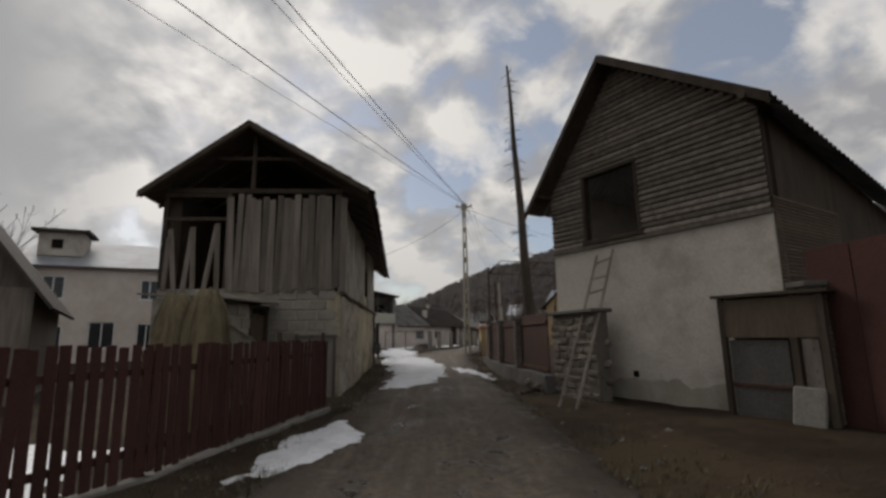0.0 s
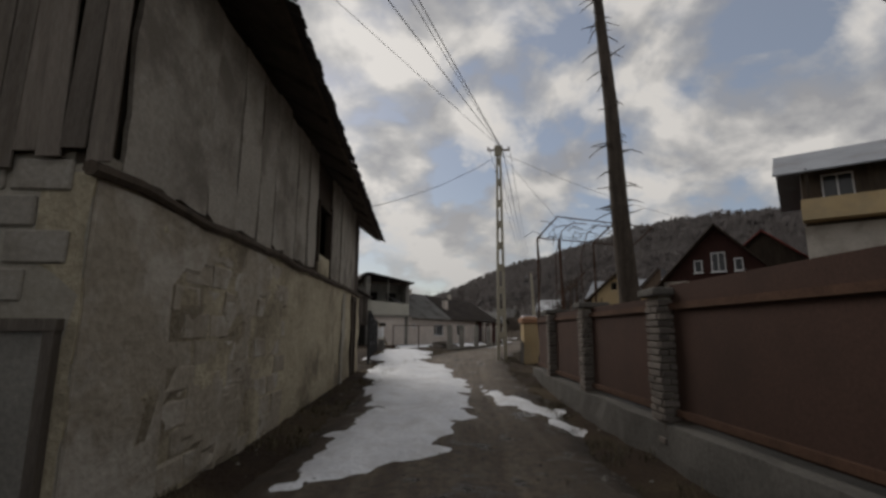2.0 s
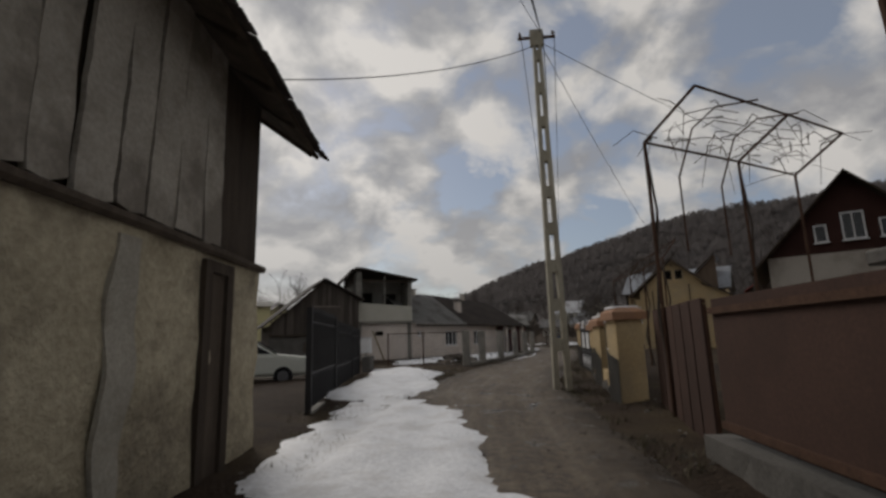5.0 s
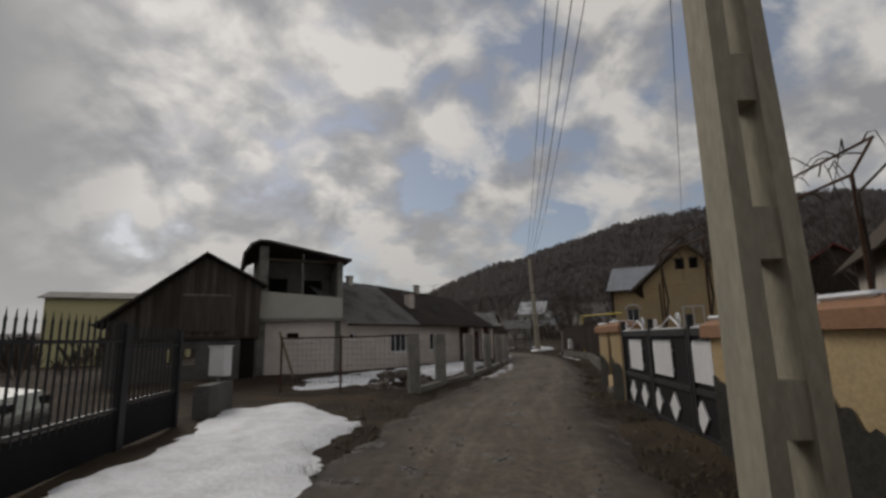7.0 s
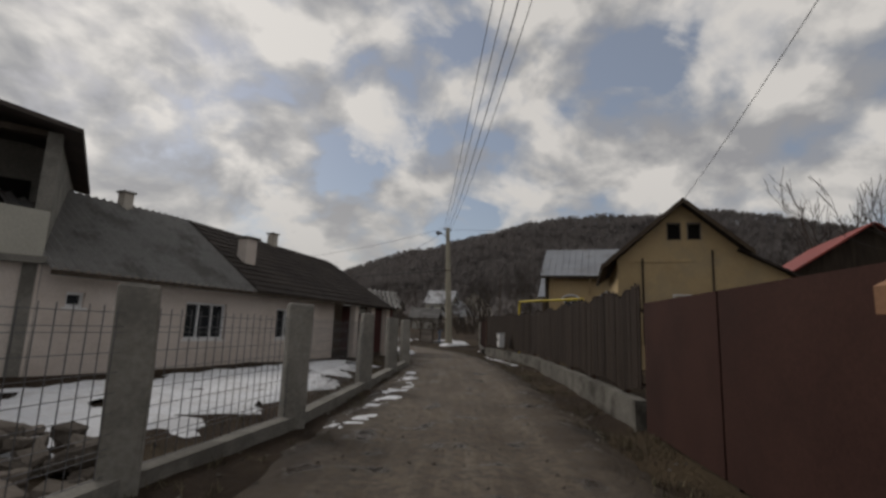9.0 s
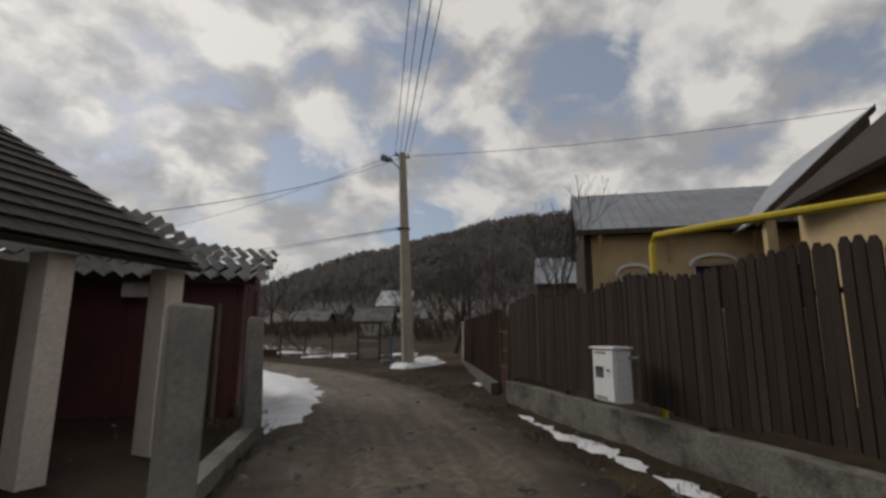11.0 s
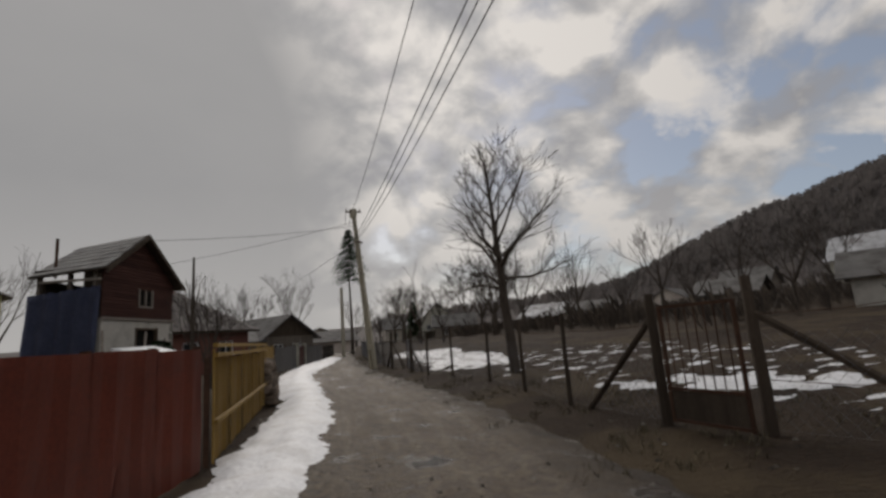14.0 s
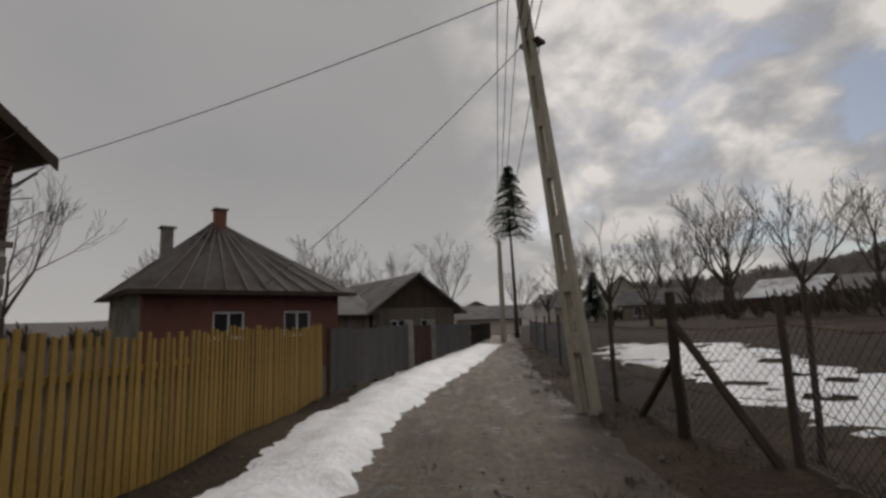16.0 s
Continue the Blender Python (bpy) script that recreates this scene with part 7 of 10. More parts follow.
def red_shed():
    a, b = (3.62, 63.9), (3.66, 67.0)
    t = thing("red_shed", along(a, b, 0), "dark red sheet-clad shed under patched grey corrugated roofing", "shed")
    w, d = span(a, b), 5.2

    def top(x):
        return 2.27 + 0.29 * (x + 0.5)
    bm = bmesh.new()
    extrude(bm, [(0, 0), (w, 0), (w, top(w) - 0.06), (0, top(0) - 0.06)], "y", 0, 0.1)
    lane = part("lane_wall", bm, M_SHEDRED, t)
    for k in range(1, 5):
        x = w * k / 5
        part("seam", boxes((x - 0.012, x + 0.012, -0.014, -0.001, 0.02, top(x) - 0.1)), M_SHEDRED, lane)
    part("patch", boxes((1.7, 2.5, -0.012, -0.002, 1.7, 2.3)), M_REDFENCE, lane)
    front = part("front_wall", boxes((-0.1, 0, 0.101, d, 0, top(0) - 0.08)), M_SHEDRED, t)
    for k in range(1, 6):
        part("seam", boxes((-0.113, -0.101, d * k / 6 - 0.01, d * k / 6 + 0.01, 0.02, 2.3)), M_SHEDRED, front)
    part("end_wall", boxes((w - 0.1, w, 0.1, d, 0, 3.0)), M_SHEDRED, t)
    part("back_wall", boxes((0, w, d, d + 0.1, 0, 3.0)), M_SHEDRED, t)
    for y0, y1 in ((1.0, 1.35), (1.42, 1.8)):
        part("whitewashed_board", boxes((-0.3, -0.27, y0, y1, 1.98, 2.22)), M_LIMEWASH, t)
    part("eave_beam", boxes((-0.42, -0.30, -0.2, d, 2.23, 2.33)), M_DARKWOOD, t)
    part("base_course", boxes((-0.12, w + 0.02, -0.06, -0.002, 0, 0.22)), M_CONCRETEDARK, t, "stained concrete base")
    # corrugated sheets in overlapping rows, steeper and higher away from the lane
    for y0, y1, s0, s1, waves in ((-0.40, 1.45, 0.28, 0.31, 7), (1.42, 2.45, 0.31, 0.47, 4), (2.42, d + 0.5, 0.47, 0.62, 12)):
        for k in range(5):
            x0, x1 = -0.55 + k * 0.78, -0.55 + k * 0.78 + 0.9
            o = 0.06 * (k % 2) if y0 < 0 else 0.0
            part("roof_sheet", corrugated((x0, y1, 2.34 + s1 * (x0 + 0.5)), (x0, y0 + o, 2.34 + s0 * (x0 + 0.5)), (x1, y1, 2.29 + s1 * (x1 + 0.5)), (x1, y0 + o, 2.29 + s0 * (x1 + 0.5)), waves, 0.055, rows=2, sag=0.03, jag=0.05), M_PALEROOF, t)
    part("ridge_wall", boxes((w + 0.1, w + 0.2, 2.5, d, 2.5, 3.9)), M_DARKWOOD, t)
    for k in range(3):
        part("purlin_end", boxes((0.4 + k * 1.1, 0.5 + k * 1.1, -0.36, -0.002, top(0.4 + k * 1.1) - 0.12, top(0.4 + k * 1.1) - 0.04)), M_DARKWOOD, t)
    part("lean_board", boxes((-0.24, -0.2, 0.3, 0.36, 0.0, 1.9)), M_GREYWOOD, t)


red_shed()


def plain_post(p, h, name, label, m, w=0.16, group="", lean=0.0, ang=0.0, z=None):
    bm = bmesh.new()
    box(bm, -w / 2, w / 2, -w * 0.42, w * 0.42, -0.3, h, bevel=0.015)
    bmesh.ops.subdivide_edges(bm, edges=[e for e in bm.edges if abs(e.verts[0].co.z - e.verts[1].co.z) > 0.5], cuts=4)
    for v in bm.verts:
        v.co += Vector((noise.noise(v.co * 3 + Vector((p[0], 0, 0))), noise.noise(v.co * 3 + Vector((0, p[1], 0))), 0)) * w * 0.10
    ob = part(name, bm, m)
    ob.matrix_world = pose(p[0], p[1], land_z(*p) if z is None else z, 0, lean, ang)
    return tagged(ob, label, "post", group)


def round_post(p, h, r=0.05, lean=(0, 0), m=None, label="dark weathered wooden fence post", name="fence_post", group="garden fence posts"):
    z0 = land_z(*p)
    bm = bmesh.new()
    n = 6
    tube(bm, [(lean[0] * k / n + 0.018 * noise.noise((k, p[0], p[1])), lean[1] * k / n + 0.018 * noise.noise((p[1], k, 2)), -0.25 + (h + 0.25) * k / n) for k in range(n + 1)], r * 1.1, r * 0.85, 7)
    ob = part(name, bm, m or M_DARKWOOD)
    ob.matrix_world = Matrix.Translation((p[0], p[1], z0))
    return tagged(ob, label, "post", group)


def iron_garden_gate(a, b):
    t = thing("iron_gate", along(a, b, 0.05), "narrow brown iron garden gate with a scrolled grille", "gate")
    L = span(a, b)
    part("gate_frame", boxes((0, 0.05, 0, 0.04, 0, 1.72), (L - 0.05, L, 0, 0.04, 0, 1.72), (0.05, L - 0.05, 0, 0.04, 1.40, 1.44), (0.05, L - 0.05, 0, 0.04, 0.62, 0.66), (0.05, L - 0.05, 0, 0.04, 0.02, 0.06)), M_RUST, t)
    part("kick_plate", boxes((0.05, L - 0.05, 0.012, 0.022, 0.06, 0.62)), M_GATEBROWN, t)
    for k in range(9):
        x = 0.08 + (L - 0.16) * k / 8
        bm = bmesh.new()
        tube(bm, [(x, 0.02, 1.44), (x, 0.02, 1.60), (x, 0.02, 1.72)], 0.012, 0.004, 5)
        part("spear", bm, M_RUST, t)
    for k in range(4):
        for z in (0.85, 1.18):
            x = 0.16 + (L - 0.32) * k / 3
            bm = bmesh.new()
            tube(bm, [(x + 0.1 * math.cos(q), 0.02, z + 0.13 * math.sin(q)) for q in np.linspace(0, 6.283, 13)], 0.009, 0.009, 5, cap=False)
            part("scroll", bm, M_RUST, t)


iron_garden_gate((9.10, 65.36), (8.88, 64.42))


# yard fence after the shed: kerb, wire mesh, concrete posts
def kerb(a, b, h, w, label):
    ob = part("yard_kerb", rough_wall(span(a, b), h + 0.25, w, (), 0.3, 0.02, a[1]), M_CONCPOST2)
    ob.matrix_world = along(a, b, -0.2)
    return tagged(ob, label, "kerb", kind="structure")


kerb((3.25, 67.15), (1.72, 72.5), 0.24, 0.22, "mossy concrete kerb under the yard fence")


def chain_mesh(a, b, za, zb, h, label, cell=0.09, r=0.0035, name="mesh_panel"):
    """Diagonal chain-link wires between two posts, one object."""
    L = span(a, b)
    m = along(a, b, 0)
    verts, faces = [], []

    def strand(p, q):
        k = len(verts)
        for s in (p, q):
            z = za + (zb - za) * s[0] / L + s[1]
            verts.extend([(s[0] - r, -r, z), (s[0] + r, -r, z), (s[0], r, z)])
        faces.extend([(k, k + 1, k + 4, k + 3), (k + 1, k + 2, k + 5, k + 4), (k + 2, k, k + 3, k + 5)])
    n = int((L + h) / cell)
    for i in range(n):
        s = i * cell
        strand((max(0, s - h), s - max(0, s - h)) if s > 0 else (0, 0), (min(L, s), max(0, s - L)))
        strand((max(0, s - h), h - (s - max(0, s - h))), (min(L, s), h - max(0, s - L)))
    for z in (0.0, h):
        strand((0, z), (L, z))
    me = bpy.data.meshes.new("chain_link")
    me.from_pydata(verts, [], faces)
    me.materials.append(M_WIREMESH)
    ob = new(name, me)
    ob.matrix_world = m
    return tagged(ob, label, "mesh fence", "garden mesh")


chain_mesh((3.3, 67.2), (1.68, 72.5), 0.08, 0.08, 1.0, "sagging galvanised mesh over the mossy kerb", 0.1, 0.0018)
for p, h in (((2.5, 69.9), 1.15), ((3.2, 67.35), 1.1)):
    round_post(p, h, 0.06, label="short grey fence post on the kerb", group="yard posts")
plain_post((1.95, 72.85), 1.45, "wooden_post", "dark split wooden fence post on the kerb", M_DARKWOOD, 0.10, "yard stakes", 2, 15)
plain_post((1.02, 75.3), 1.58, "concrete_post", "mossy concrete fence post beside the red sheet", M_CONCPOST2, 0.27, "yard concrete posts", -2, 15)
round_post((-0.18, 75.5), 1.5, 0.06, (-0.06, 0.05), M_DARKWOOD, "dark split wooden stake in the snowy yard", "wooden_stake", "yard stakes")
# inner yard: wire mesh with thin snow behind
wire_panel((-3.6, 70.4), (1.2, 73.6), 0.08, 1.0, "thin wire mesh fence across the snowy yard", 0.12, 0.16, 0.0025)


def sheet_fence(a, b, h, z0, label, m, panels, rails=False, wave=0.0, name="sheet_fence"):
    t = thing(name, along(a, b, z0), label, "fence")
    L = span(a, b)
    x = 0.0
    for k in range(panels):
        pw = L / panels
        dz = rnd.uniform(-0.03, 0.03)
        bm = bmesh.new()
        n = 7
        f = [[bm.verts.new((x + pw * i / n * 1.03, 0.012 * math.sin(i * 2.1) + wave * noise.noise((x + i, z * 2, 1)), z * (h + dz))) for z in (0.04, 0.35, 0.7, 1.0)] for i in range(n + 1)]
        for i in range(n):
            for j in range(3):
                bm.faces.new((f[i][j], f[i + 1][j], f[i + 1][j + 1], f[i][j + 1]))
        bmesh.ops.solidify(bm, geom=list(bm.faces), thickness=0.006)
        part("sheet", bm, m, t)
        x += pw
    for k in range(panels + 1):
        part("post", boxes((L * k / panels - 0.03, L * k / panels + 0.03, 0.03, 0.09, -0.2, h + 0.02)), M_RUST, t)
    if rails:
        for z in (0.5, h + 0.02):
            part("rail", boxes((0, L, -0.07, -0.02, z, z + 0.05)), m, t)
        for k in range(panels + 1):
            xx = L * k / panels
            part("strut", boxes((xx - 0.025, xx + 0.025, -0.03, -0.013, 0.05, h + 0.12)), m, t)
        part("top_rail", boxes((0, L, -0.06, -0.01, h + 0.14, h + 0.19)), m, t)
    else:
        for z in (0.25, h - 0.2):
            part("rail", boxes((0, L, 0.015, 0.03, z, z + 0.05)), M_RUST, t)
    return t


sheet_fence((0.92, 75.55), (-2.0, 80.55), 1.42, 0.02, "orange-red painted sheet metal fence along the lane", M_BRIGHTRED, 6, wave=0.02)
sheet_fence((-2.2, 80.85), (-6.2, 85.4), 1.28, 0.02, "ochre yellow sheet fence with rails along the lane", M_YELLOWFENCE, 5, True, 0.015)

sheet_fence((11.35, 74.3), (9.13, 65.5), 1.92, 0.05, "dark brown sheet fence on a footing before the bend", M_GATEBROWN, 7, wave=0.02)
ob = part("fence_footing", rough_wall(span((11.4, 74.2), (9.0, 65.4)), 0.46, 0.2, (), 0.3, 0.025, 3.0), M_CONCRETEDARK)
ob.matrix_world = along((11.3, 74.2), (9.0, 65.4), -0.15) @ pose(0, -0.12, 0)
tagged(ob, "stained concrete footing under the brown sheet fence", "footing", kind="structure")

# stacked field stones beside the lane
def stone_stack():
    a, b = (-6.3, 85.2), (-10.0, 88.9)
    t = thing("stone_stack", along(a, b, 0), "stack of rounded brown field stones beside the lane", "stone heap")
    L = span(a, b)
    ms = []
    for k in range(8):
        bm = bmesh.new()
        bmesh.ops.create_icosphere(bm, subdivisions=2, radius=0.5)
        for v in bm.verts:
            q = v.co * 2.6 + Vector((k * 7.1, 0, 0))
            v.co = Vector((max(-0.45, min(0.45, v.co.x)) * 0.50, max(-0.45, min(0.45, v.co.y)) * 0.42, max(-0.34, min(0.32, v.co.z)) * 0.28)) * (1 + 0.28 * noise.noise(q) + 0.10 * noise.noise(q * 2.7))
        ms.append(mesh_of(bm, M_SACKSTONE, True))
    for row in range(3):
        z, j = 0.10, 0
        while z < 1.05 - row * 0.12:
            x = rnd.uniform(0, 0.25)
            lim = L - 0.5 * max(0, z - 0.5)
            while x < lim:
                edge = min(1.0, (L - x) / 1.6 + 0.25)
                if z < 1.02 * edge + 0.1 * noise.noise((x, row, 3)):
                    sc = rnd.uniform(0.75, 1.25)
                    shared("stone", rnd.choice(ms), t, pose(x, -0.28 + row * 0.34 + z * 0.12 + rnd.uniform(-.06, .06), z + rnd.uniform(-.03, .03), rnd.uniform(-14, 14), rnd.uniform(-14, 14), rnd.uniform(-30, 30)) @ Matrix.Diagonal((sc, 1, sc, 1)))
                x += 0.34 * rnd.uniform(0.75, 1.25)
            z += 0.12
    return t


stone_stack()


def paling_fence(a, b, h, label, m, bw=0.085, gap=0.022, z0=0.02, group=""):
    t = thing("paling_fence", along(a, b, z0), label, "fence", group)
    L = span(a, b)
    ms = [board_mesh(bw, h, 0.02, m), board_mesh(bw * 0.93, h - 0.03, 0.02, m), board_mesh(bw, h + 0.03, 0.02, m)]
    for me in ms:
        top = max(v.co.z for v in me.vertices)
        for v in me.vertices:
            if v.co.z > top - 0.04:
                v.co.x *= 0.55
    n = int(L / (bw + gap))
    for i in range(n):
        zz = 0.06 * math.sin(i * 0.21)
        shared("paling", rnd.choice(ms), t, pose((i + 0.5) * L / n, rnd.uniform(-.004, .004), 0.05 + zz * 0.5, 0, rnd.uniform(-0.7, 0.7), 0))
    for z in (0.3, h - 0.3):
        part("rail", boxes((0, L, 0.012, 0.05, z, z + 0.06)), m, t)
    for s in np.linspace(0.05, L - 0.05, max(2, int(L / 2.4) + 1)):
        part("post", boxes((s - 0.04, s + 0.04, 0.052, 0.12, -0.15, h)), m, t)
    return t


paling_fence((-8.4, 86.35), (-11.4, 89.9), 1.05, "low ochre yellow paling fence behind the stones", M_YELLOWFENCE, 0.07, 0.06)
paling_fence((-10.9, 89.35), (-15.5, 94.6), 1.36, "close-set ochre yellow paling fence along the lane", M_YELLOWFENCE, 0.09, 0.010)
M_GREYGATE = mat("grey_painted_sheet", (0.125, 0.120, 0.118), (0.20, 0.19, 0.185), 0.7, 0.8, 26, 0.2, stain=(0.09, 0.075, 0.065), stain_scale=0.8, rand=0.12)
sheet_fence((-15.75, 94.95), (-18.6, 99.4), 1.32, 0.05, "grey weathered sheet fence with stout posts", M_GREYGATE, 4)
sheet_gate((-18.75, 99.6), (-20.3, 101.9), 1.3, 0.05, "dull red sheet yard gate", 2, 2, M_REDFENCE)
for p in ((-18.68, 99.5), (-20.36, 102.0)):
    plain_post(p, 1.55, "gate_post", "grey concrete gate post", M_CONCPOST2, 0.26, "grey gate posts", 0, 55)
sheet_fence((-20.5, 102.15), (-24.5, 108.5), 1.25, 0.05, "grey board fence further along the lane", M_GREYGATE, 5)
sheet_fence((-24.7, 108.8), (-32.0, 119.0), 1.2, 0.05, "dark board fence at the far end of the lane", M_BROWNSLAT, 6)


# ---- house with the tarpaulin ----
def tarp_house():
    """Narrow gable house: limewash below, red boards above, the yard side open under a tarpaulin."""
    t = thing("tarpaulin_house", along((-14.5, 86.1), (-16.4, 89.9), 0), "half-built house with red boards, limewash and a blue tarpaulin", "house")
    w, d, hb = 4.25, 2.4, 2.78
    le, px, pz, re = 4.55, 2.0, 5.93, 4.36
    part("lower_wall", rough_wall(w, hb, 0.25, [(1.85, 3.15, 1.72, 2.42)], 0.35, 0.015, 2.0), M_LIMEWASH, t, "stained limewashed lower wall")
    # near-black pane in place of an unlit room
    window = part("window", boxes((1.85, 3.15, 0.14, 0.17, 1.72, 2.42)), M_DARK, t)
    part("window_frame", boxes((1.80, 1.87, -0.03, 0.12, 1.68, 2.47), (3.13, 3.20, -0.03, 0.12, 1.68, 2.47), (1.87, 3.13, -0.03, 0.12, 2.40, 2.47), (1.87, 3.13, -0.05, 0.12, 1.66, 1.73)), M_BOARDBROWN, window)
    for k in range(8):
        part("quoin", boxes((w - 0.26 + 0.05 * (k % 2), w + 0.012, -0.03, 0.0, 0.1 + 0.32 * k, 0.36 + 0.32 * k), bevel=0.01), M_CONCRETE, t)
    bm = bmesh.new()
    extrude(bm, [(0, hb), (w, hb), (w, re), (px, pz), (0, le)], "y", 0.06, 0.2)
    part("gable_backing", bm, M_DARKWOOD, t)
    z = hb
    while z < pz - 0.12:
        zt = z + 0.13
        x0 = 0.0 if zt < le else px * (zt - le) / (pz - le)
        x1 = w if zt < re else px + (w - px) * (pz - zt) / (pz - re)
        for s0, s1 in ([(x0, 2.0), (2.8, x1)] if 3.25 < z + 0.08 < 3.9 else [(x0, x1)]):
            if s1 > s0 + 0.08:
                bm = bmesh.new()
                sheet(bm, (s0, -0.005, z), (s1, -0.005, z), (s1, 0.035, z + 0.135), (s0, 0.035, z + 0.135), 0.02)
                part("board", bm, M_REDBOARD, t)
        z += 0.128
    # attic dark painted on a thin plate before the backing
    attic = part("attic_window", boxes((2.0, 2.8, 0.045, 0.059, 3.28, 3.9)), M_DARK, t)
    part("attic_window_frame", boxes((1.95, 2.01, -0.02, 0.05, 3.24, 3.94), (2.79, 2.85, -0.02, 0.05, 3.24, 3.94), (2.01, 2.79, -0.02, 0.05, 3.24, 3.30), (2.37, 2.43, -0.01, 0.04, 3.30, 3.9)), M_PALEBOARD, attic)
    part("cornice", boxes((-0.05, w + 0.05, -0.07, 0.0, hb - 0.05, hb + 0.04)), M_PALEBOARD, t)
    # yard side: low limewashed wall, open studs above, the tarpaulin over them
    part("yard_wall", boxes((0, 0.22, 0.26, d, 0, 1.6)), M_LIMEWASH, t)
    for y in (0.32, 1.2, 2.25):
        part("stud", boxes((0.04, 0.16, y - 0.06, y + 0.06, 1.6, le - 0.12)), M_GREYWOOD, t)
    part("wall_plate", boxes((0.02, 0.18, 0.21, d, le - 0.12, le)), M_DARKWOOD, t)
    part("rail", boxes((-0.03, 0.03, 0.05, 2.2, 4.08, 4.16)), M_PALEBOARD, t)
    # dark board added inside, standing for the shade behind the open studs
    part("loft_back", boxes((1.9, 2.0, 0.3, d - 0.3, 1.6, 5.2)), M_DARKWOOD, t)
    bm = bmesh.new()
    n, m = 26, 12
    g = [[bm.verts.new((-0.10 - 0.10 * noise.noise((i * 0.5, j * 0.15, 4)) - 0.05 * math.sin(i * 1.1) - 0.12 * (1 - j / m), 0.02 + (d + 0.1) * i / n, 0.9 + (2.98 - 0.22 * i / n + 0.10 * noise.noise((i * 0.6, 1, 1)) * (j > m - 2) - 0.2 * noise.noise((i * 0.5, 5, 1)) * (j == 0)) * j / m)) for i in range(n + 1)] for j in range(m + 1)]
    for j in range(m):
        for i in range(n):
            bm.faces.new((g[j][i], g[j][i + 1], g[j + 1][i + 1], g[j + 1][i]))
    bmesh.ops.solidify(bm, geom=list(bm.faces), thickness=0.01)
    part("tarpaulin", bm, M_TARP, t, "dark blue tarpaulin hung over the open side", smooth=True)
    # roof: worn tiles, the slope over the yard short and sagging
    v0 = -0.28
    ridge0, ridge1 = Vector((px, v0, pz + 0.08)), Vector((px, d, pz - 0.25))
    l0, l1 = Vector((-0.25, v0, le - 0.10)), Vector((-0.25, d, le - 0.30))
    r0, r1 = Vector((w + 0.4, v0, re - 0.22)), Vector((w + 0.4, d, re - 0.3))
    bm = bmesh.new()
    sheet(bm, l1, l0, ridge0, ridge1, 0.05)
    sheet(bm, r0, r1, ridge1, ridge0, 0.05)
    roof = part("roof", bm, M_DARKWOOD, t, "dark roof boarding")
    up = Vector((0, 0, 0.02))
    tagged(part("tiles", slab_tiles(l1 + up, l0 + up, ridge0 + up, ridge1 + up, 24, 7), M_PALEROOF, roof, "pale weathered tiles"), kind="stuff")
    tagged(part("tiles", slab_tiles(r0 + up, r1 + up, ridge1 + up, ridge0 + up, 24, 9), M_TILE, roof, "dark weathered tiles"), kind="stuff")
    for a, b in ((l0, ridge0), (ridge0, r0)):
        bm = bmesh.new()
        o = Vector((0, -0.03, 0))
        sheet(bm, a + o + up, b + o + up, b + o - Vector((0, 0, 0.17)), a + o - Vector((0, 0, 0.17)), 0.03)
        part("bargeboard", bm, M_DARKWOOD, roof)
    part("side_wall", boxes((w - 0.22, w, 0.26, d, 0, re - 0.1)), M_LIMEWASH, t)
    part("back_wall", boxes((0.22, w - 0.22, d - 0.25, d, 0, 4.2)), M_DARKWOOD, t)
    bm = bmesh.new()
    tube(bm, [(0.3, 1.9, 4.3), (0.3, 1.9, 5.7)], 0.05, 0.05, 8)
    part("stove_pipe", bm, M_RUST, t, "rusty stove pipe")


tarp_house()
bm = bmesh.new()
tube(bm, [(0, 0, -0.2), (0.03, 0.02, 1.6), (-0.02, 0.05, 3.0), (0.06, 0.0, 4.3), (0.02, 0.04, 5.6)], 0.15, 0.05, 8)
tube(bm, [(-0.02, 0.05, 2.9), (-0.25, -0.1, 3.5), (-0.32, -0.15, 4.0)], 0.06, 0.025, 6)
tube(bm, [(0.05, 0.0, 3.6), (0.30, 0.1, 4.1), (0.34, 0.16, 4.5)], 0.05, 0.02, 6)
ob = part("bare_tree", bm, M_BARK, smooth=True)
ob.matrix_world = Matrix.Translation((-9.6, 85.9, 0)) @ Matrix.Diagonal((0.6, 0.6, 0.74, 1))
tagged(ob, "lopped grey tree standing before the half-built house", "tree")
for k_, (x_, y_, lean_) in enumerate(((-13.1, 85.5, 10), (-12.9, 86.5, -16))):
    ob = part("plank", boxes((-0.09, 0.09, -0.02, 0.02, 0, 2.3), bevel=0.008), M_PALEBOARD)
    ob.matrix_world = pose(x_, y_, 0.0, 0, lean_, -42)
    tagged(ob, "pale plank leaning in the half-built house's yard", "plank", "leaning planks")
# small snowy shed roof and clutter in the yard before it
sh = thing("yard_shelter", along((-11.3, 85.6), (-11.6, 87.0), 0), "small wooden shelter with a snow-covered roof", "shelter")
for x in (0.05, 1.3):
    part("leg", boxes((x, x + 0.1, 0, 0.1, 0, 1.35)), M_GREYWOOD, sh)
    part("leg", boxes((x, x + 0.1, 0.9, 1.0, 0, 1.5)), M_GREYWOOD, sh)
bm = bmesh.new()
sheet(bm, (-0.1, -0.2, 1.34), (1.55, -0.2, 1.34), (1.55, 1.2, 1.62), (-0.1, 1.2, 1.62), 0.05)
part("roof", bm, M_DARKWOOD, sh)
bm = bmesh.new()
sheet(bm, (-0.06, -0.16, 1.44), (1.5, -0.16, 1.41), (1.5, 1.15, 1.72), (-0.06, 1.15, 1.71), 0.07)
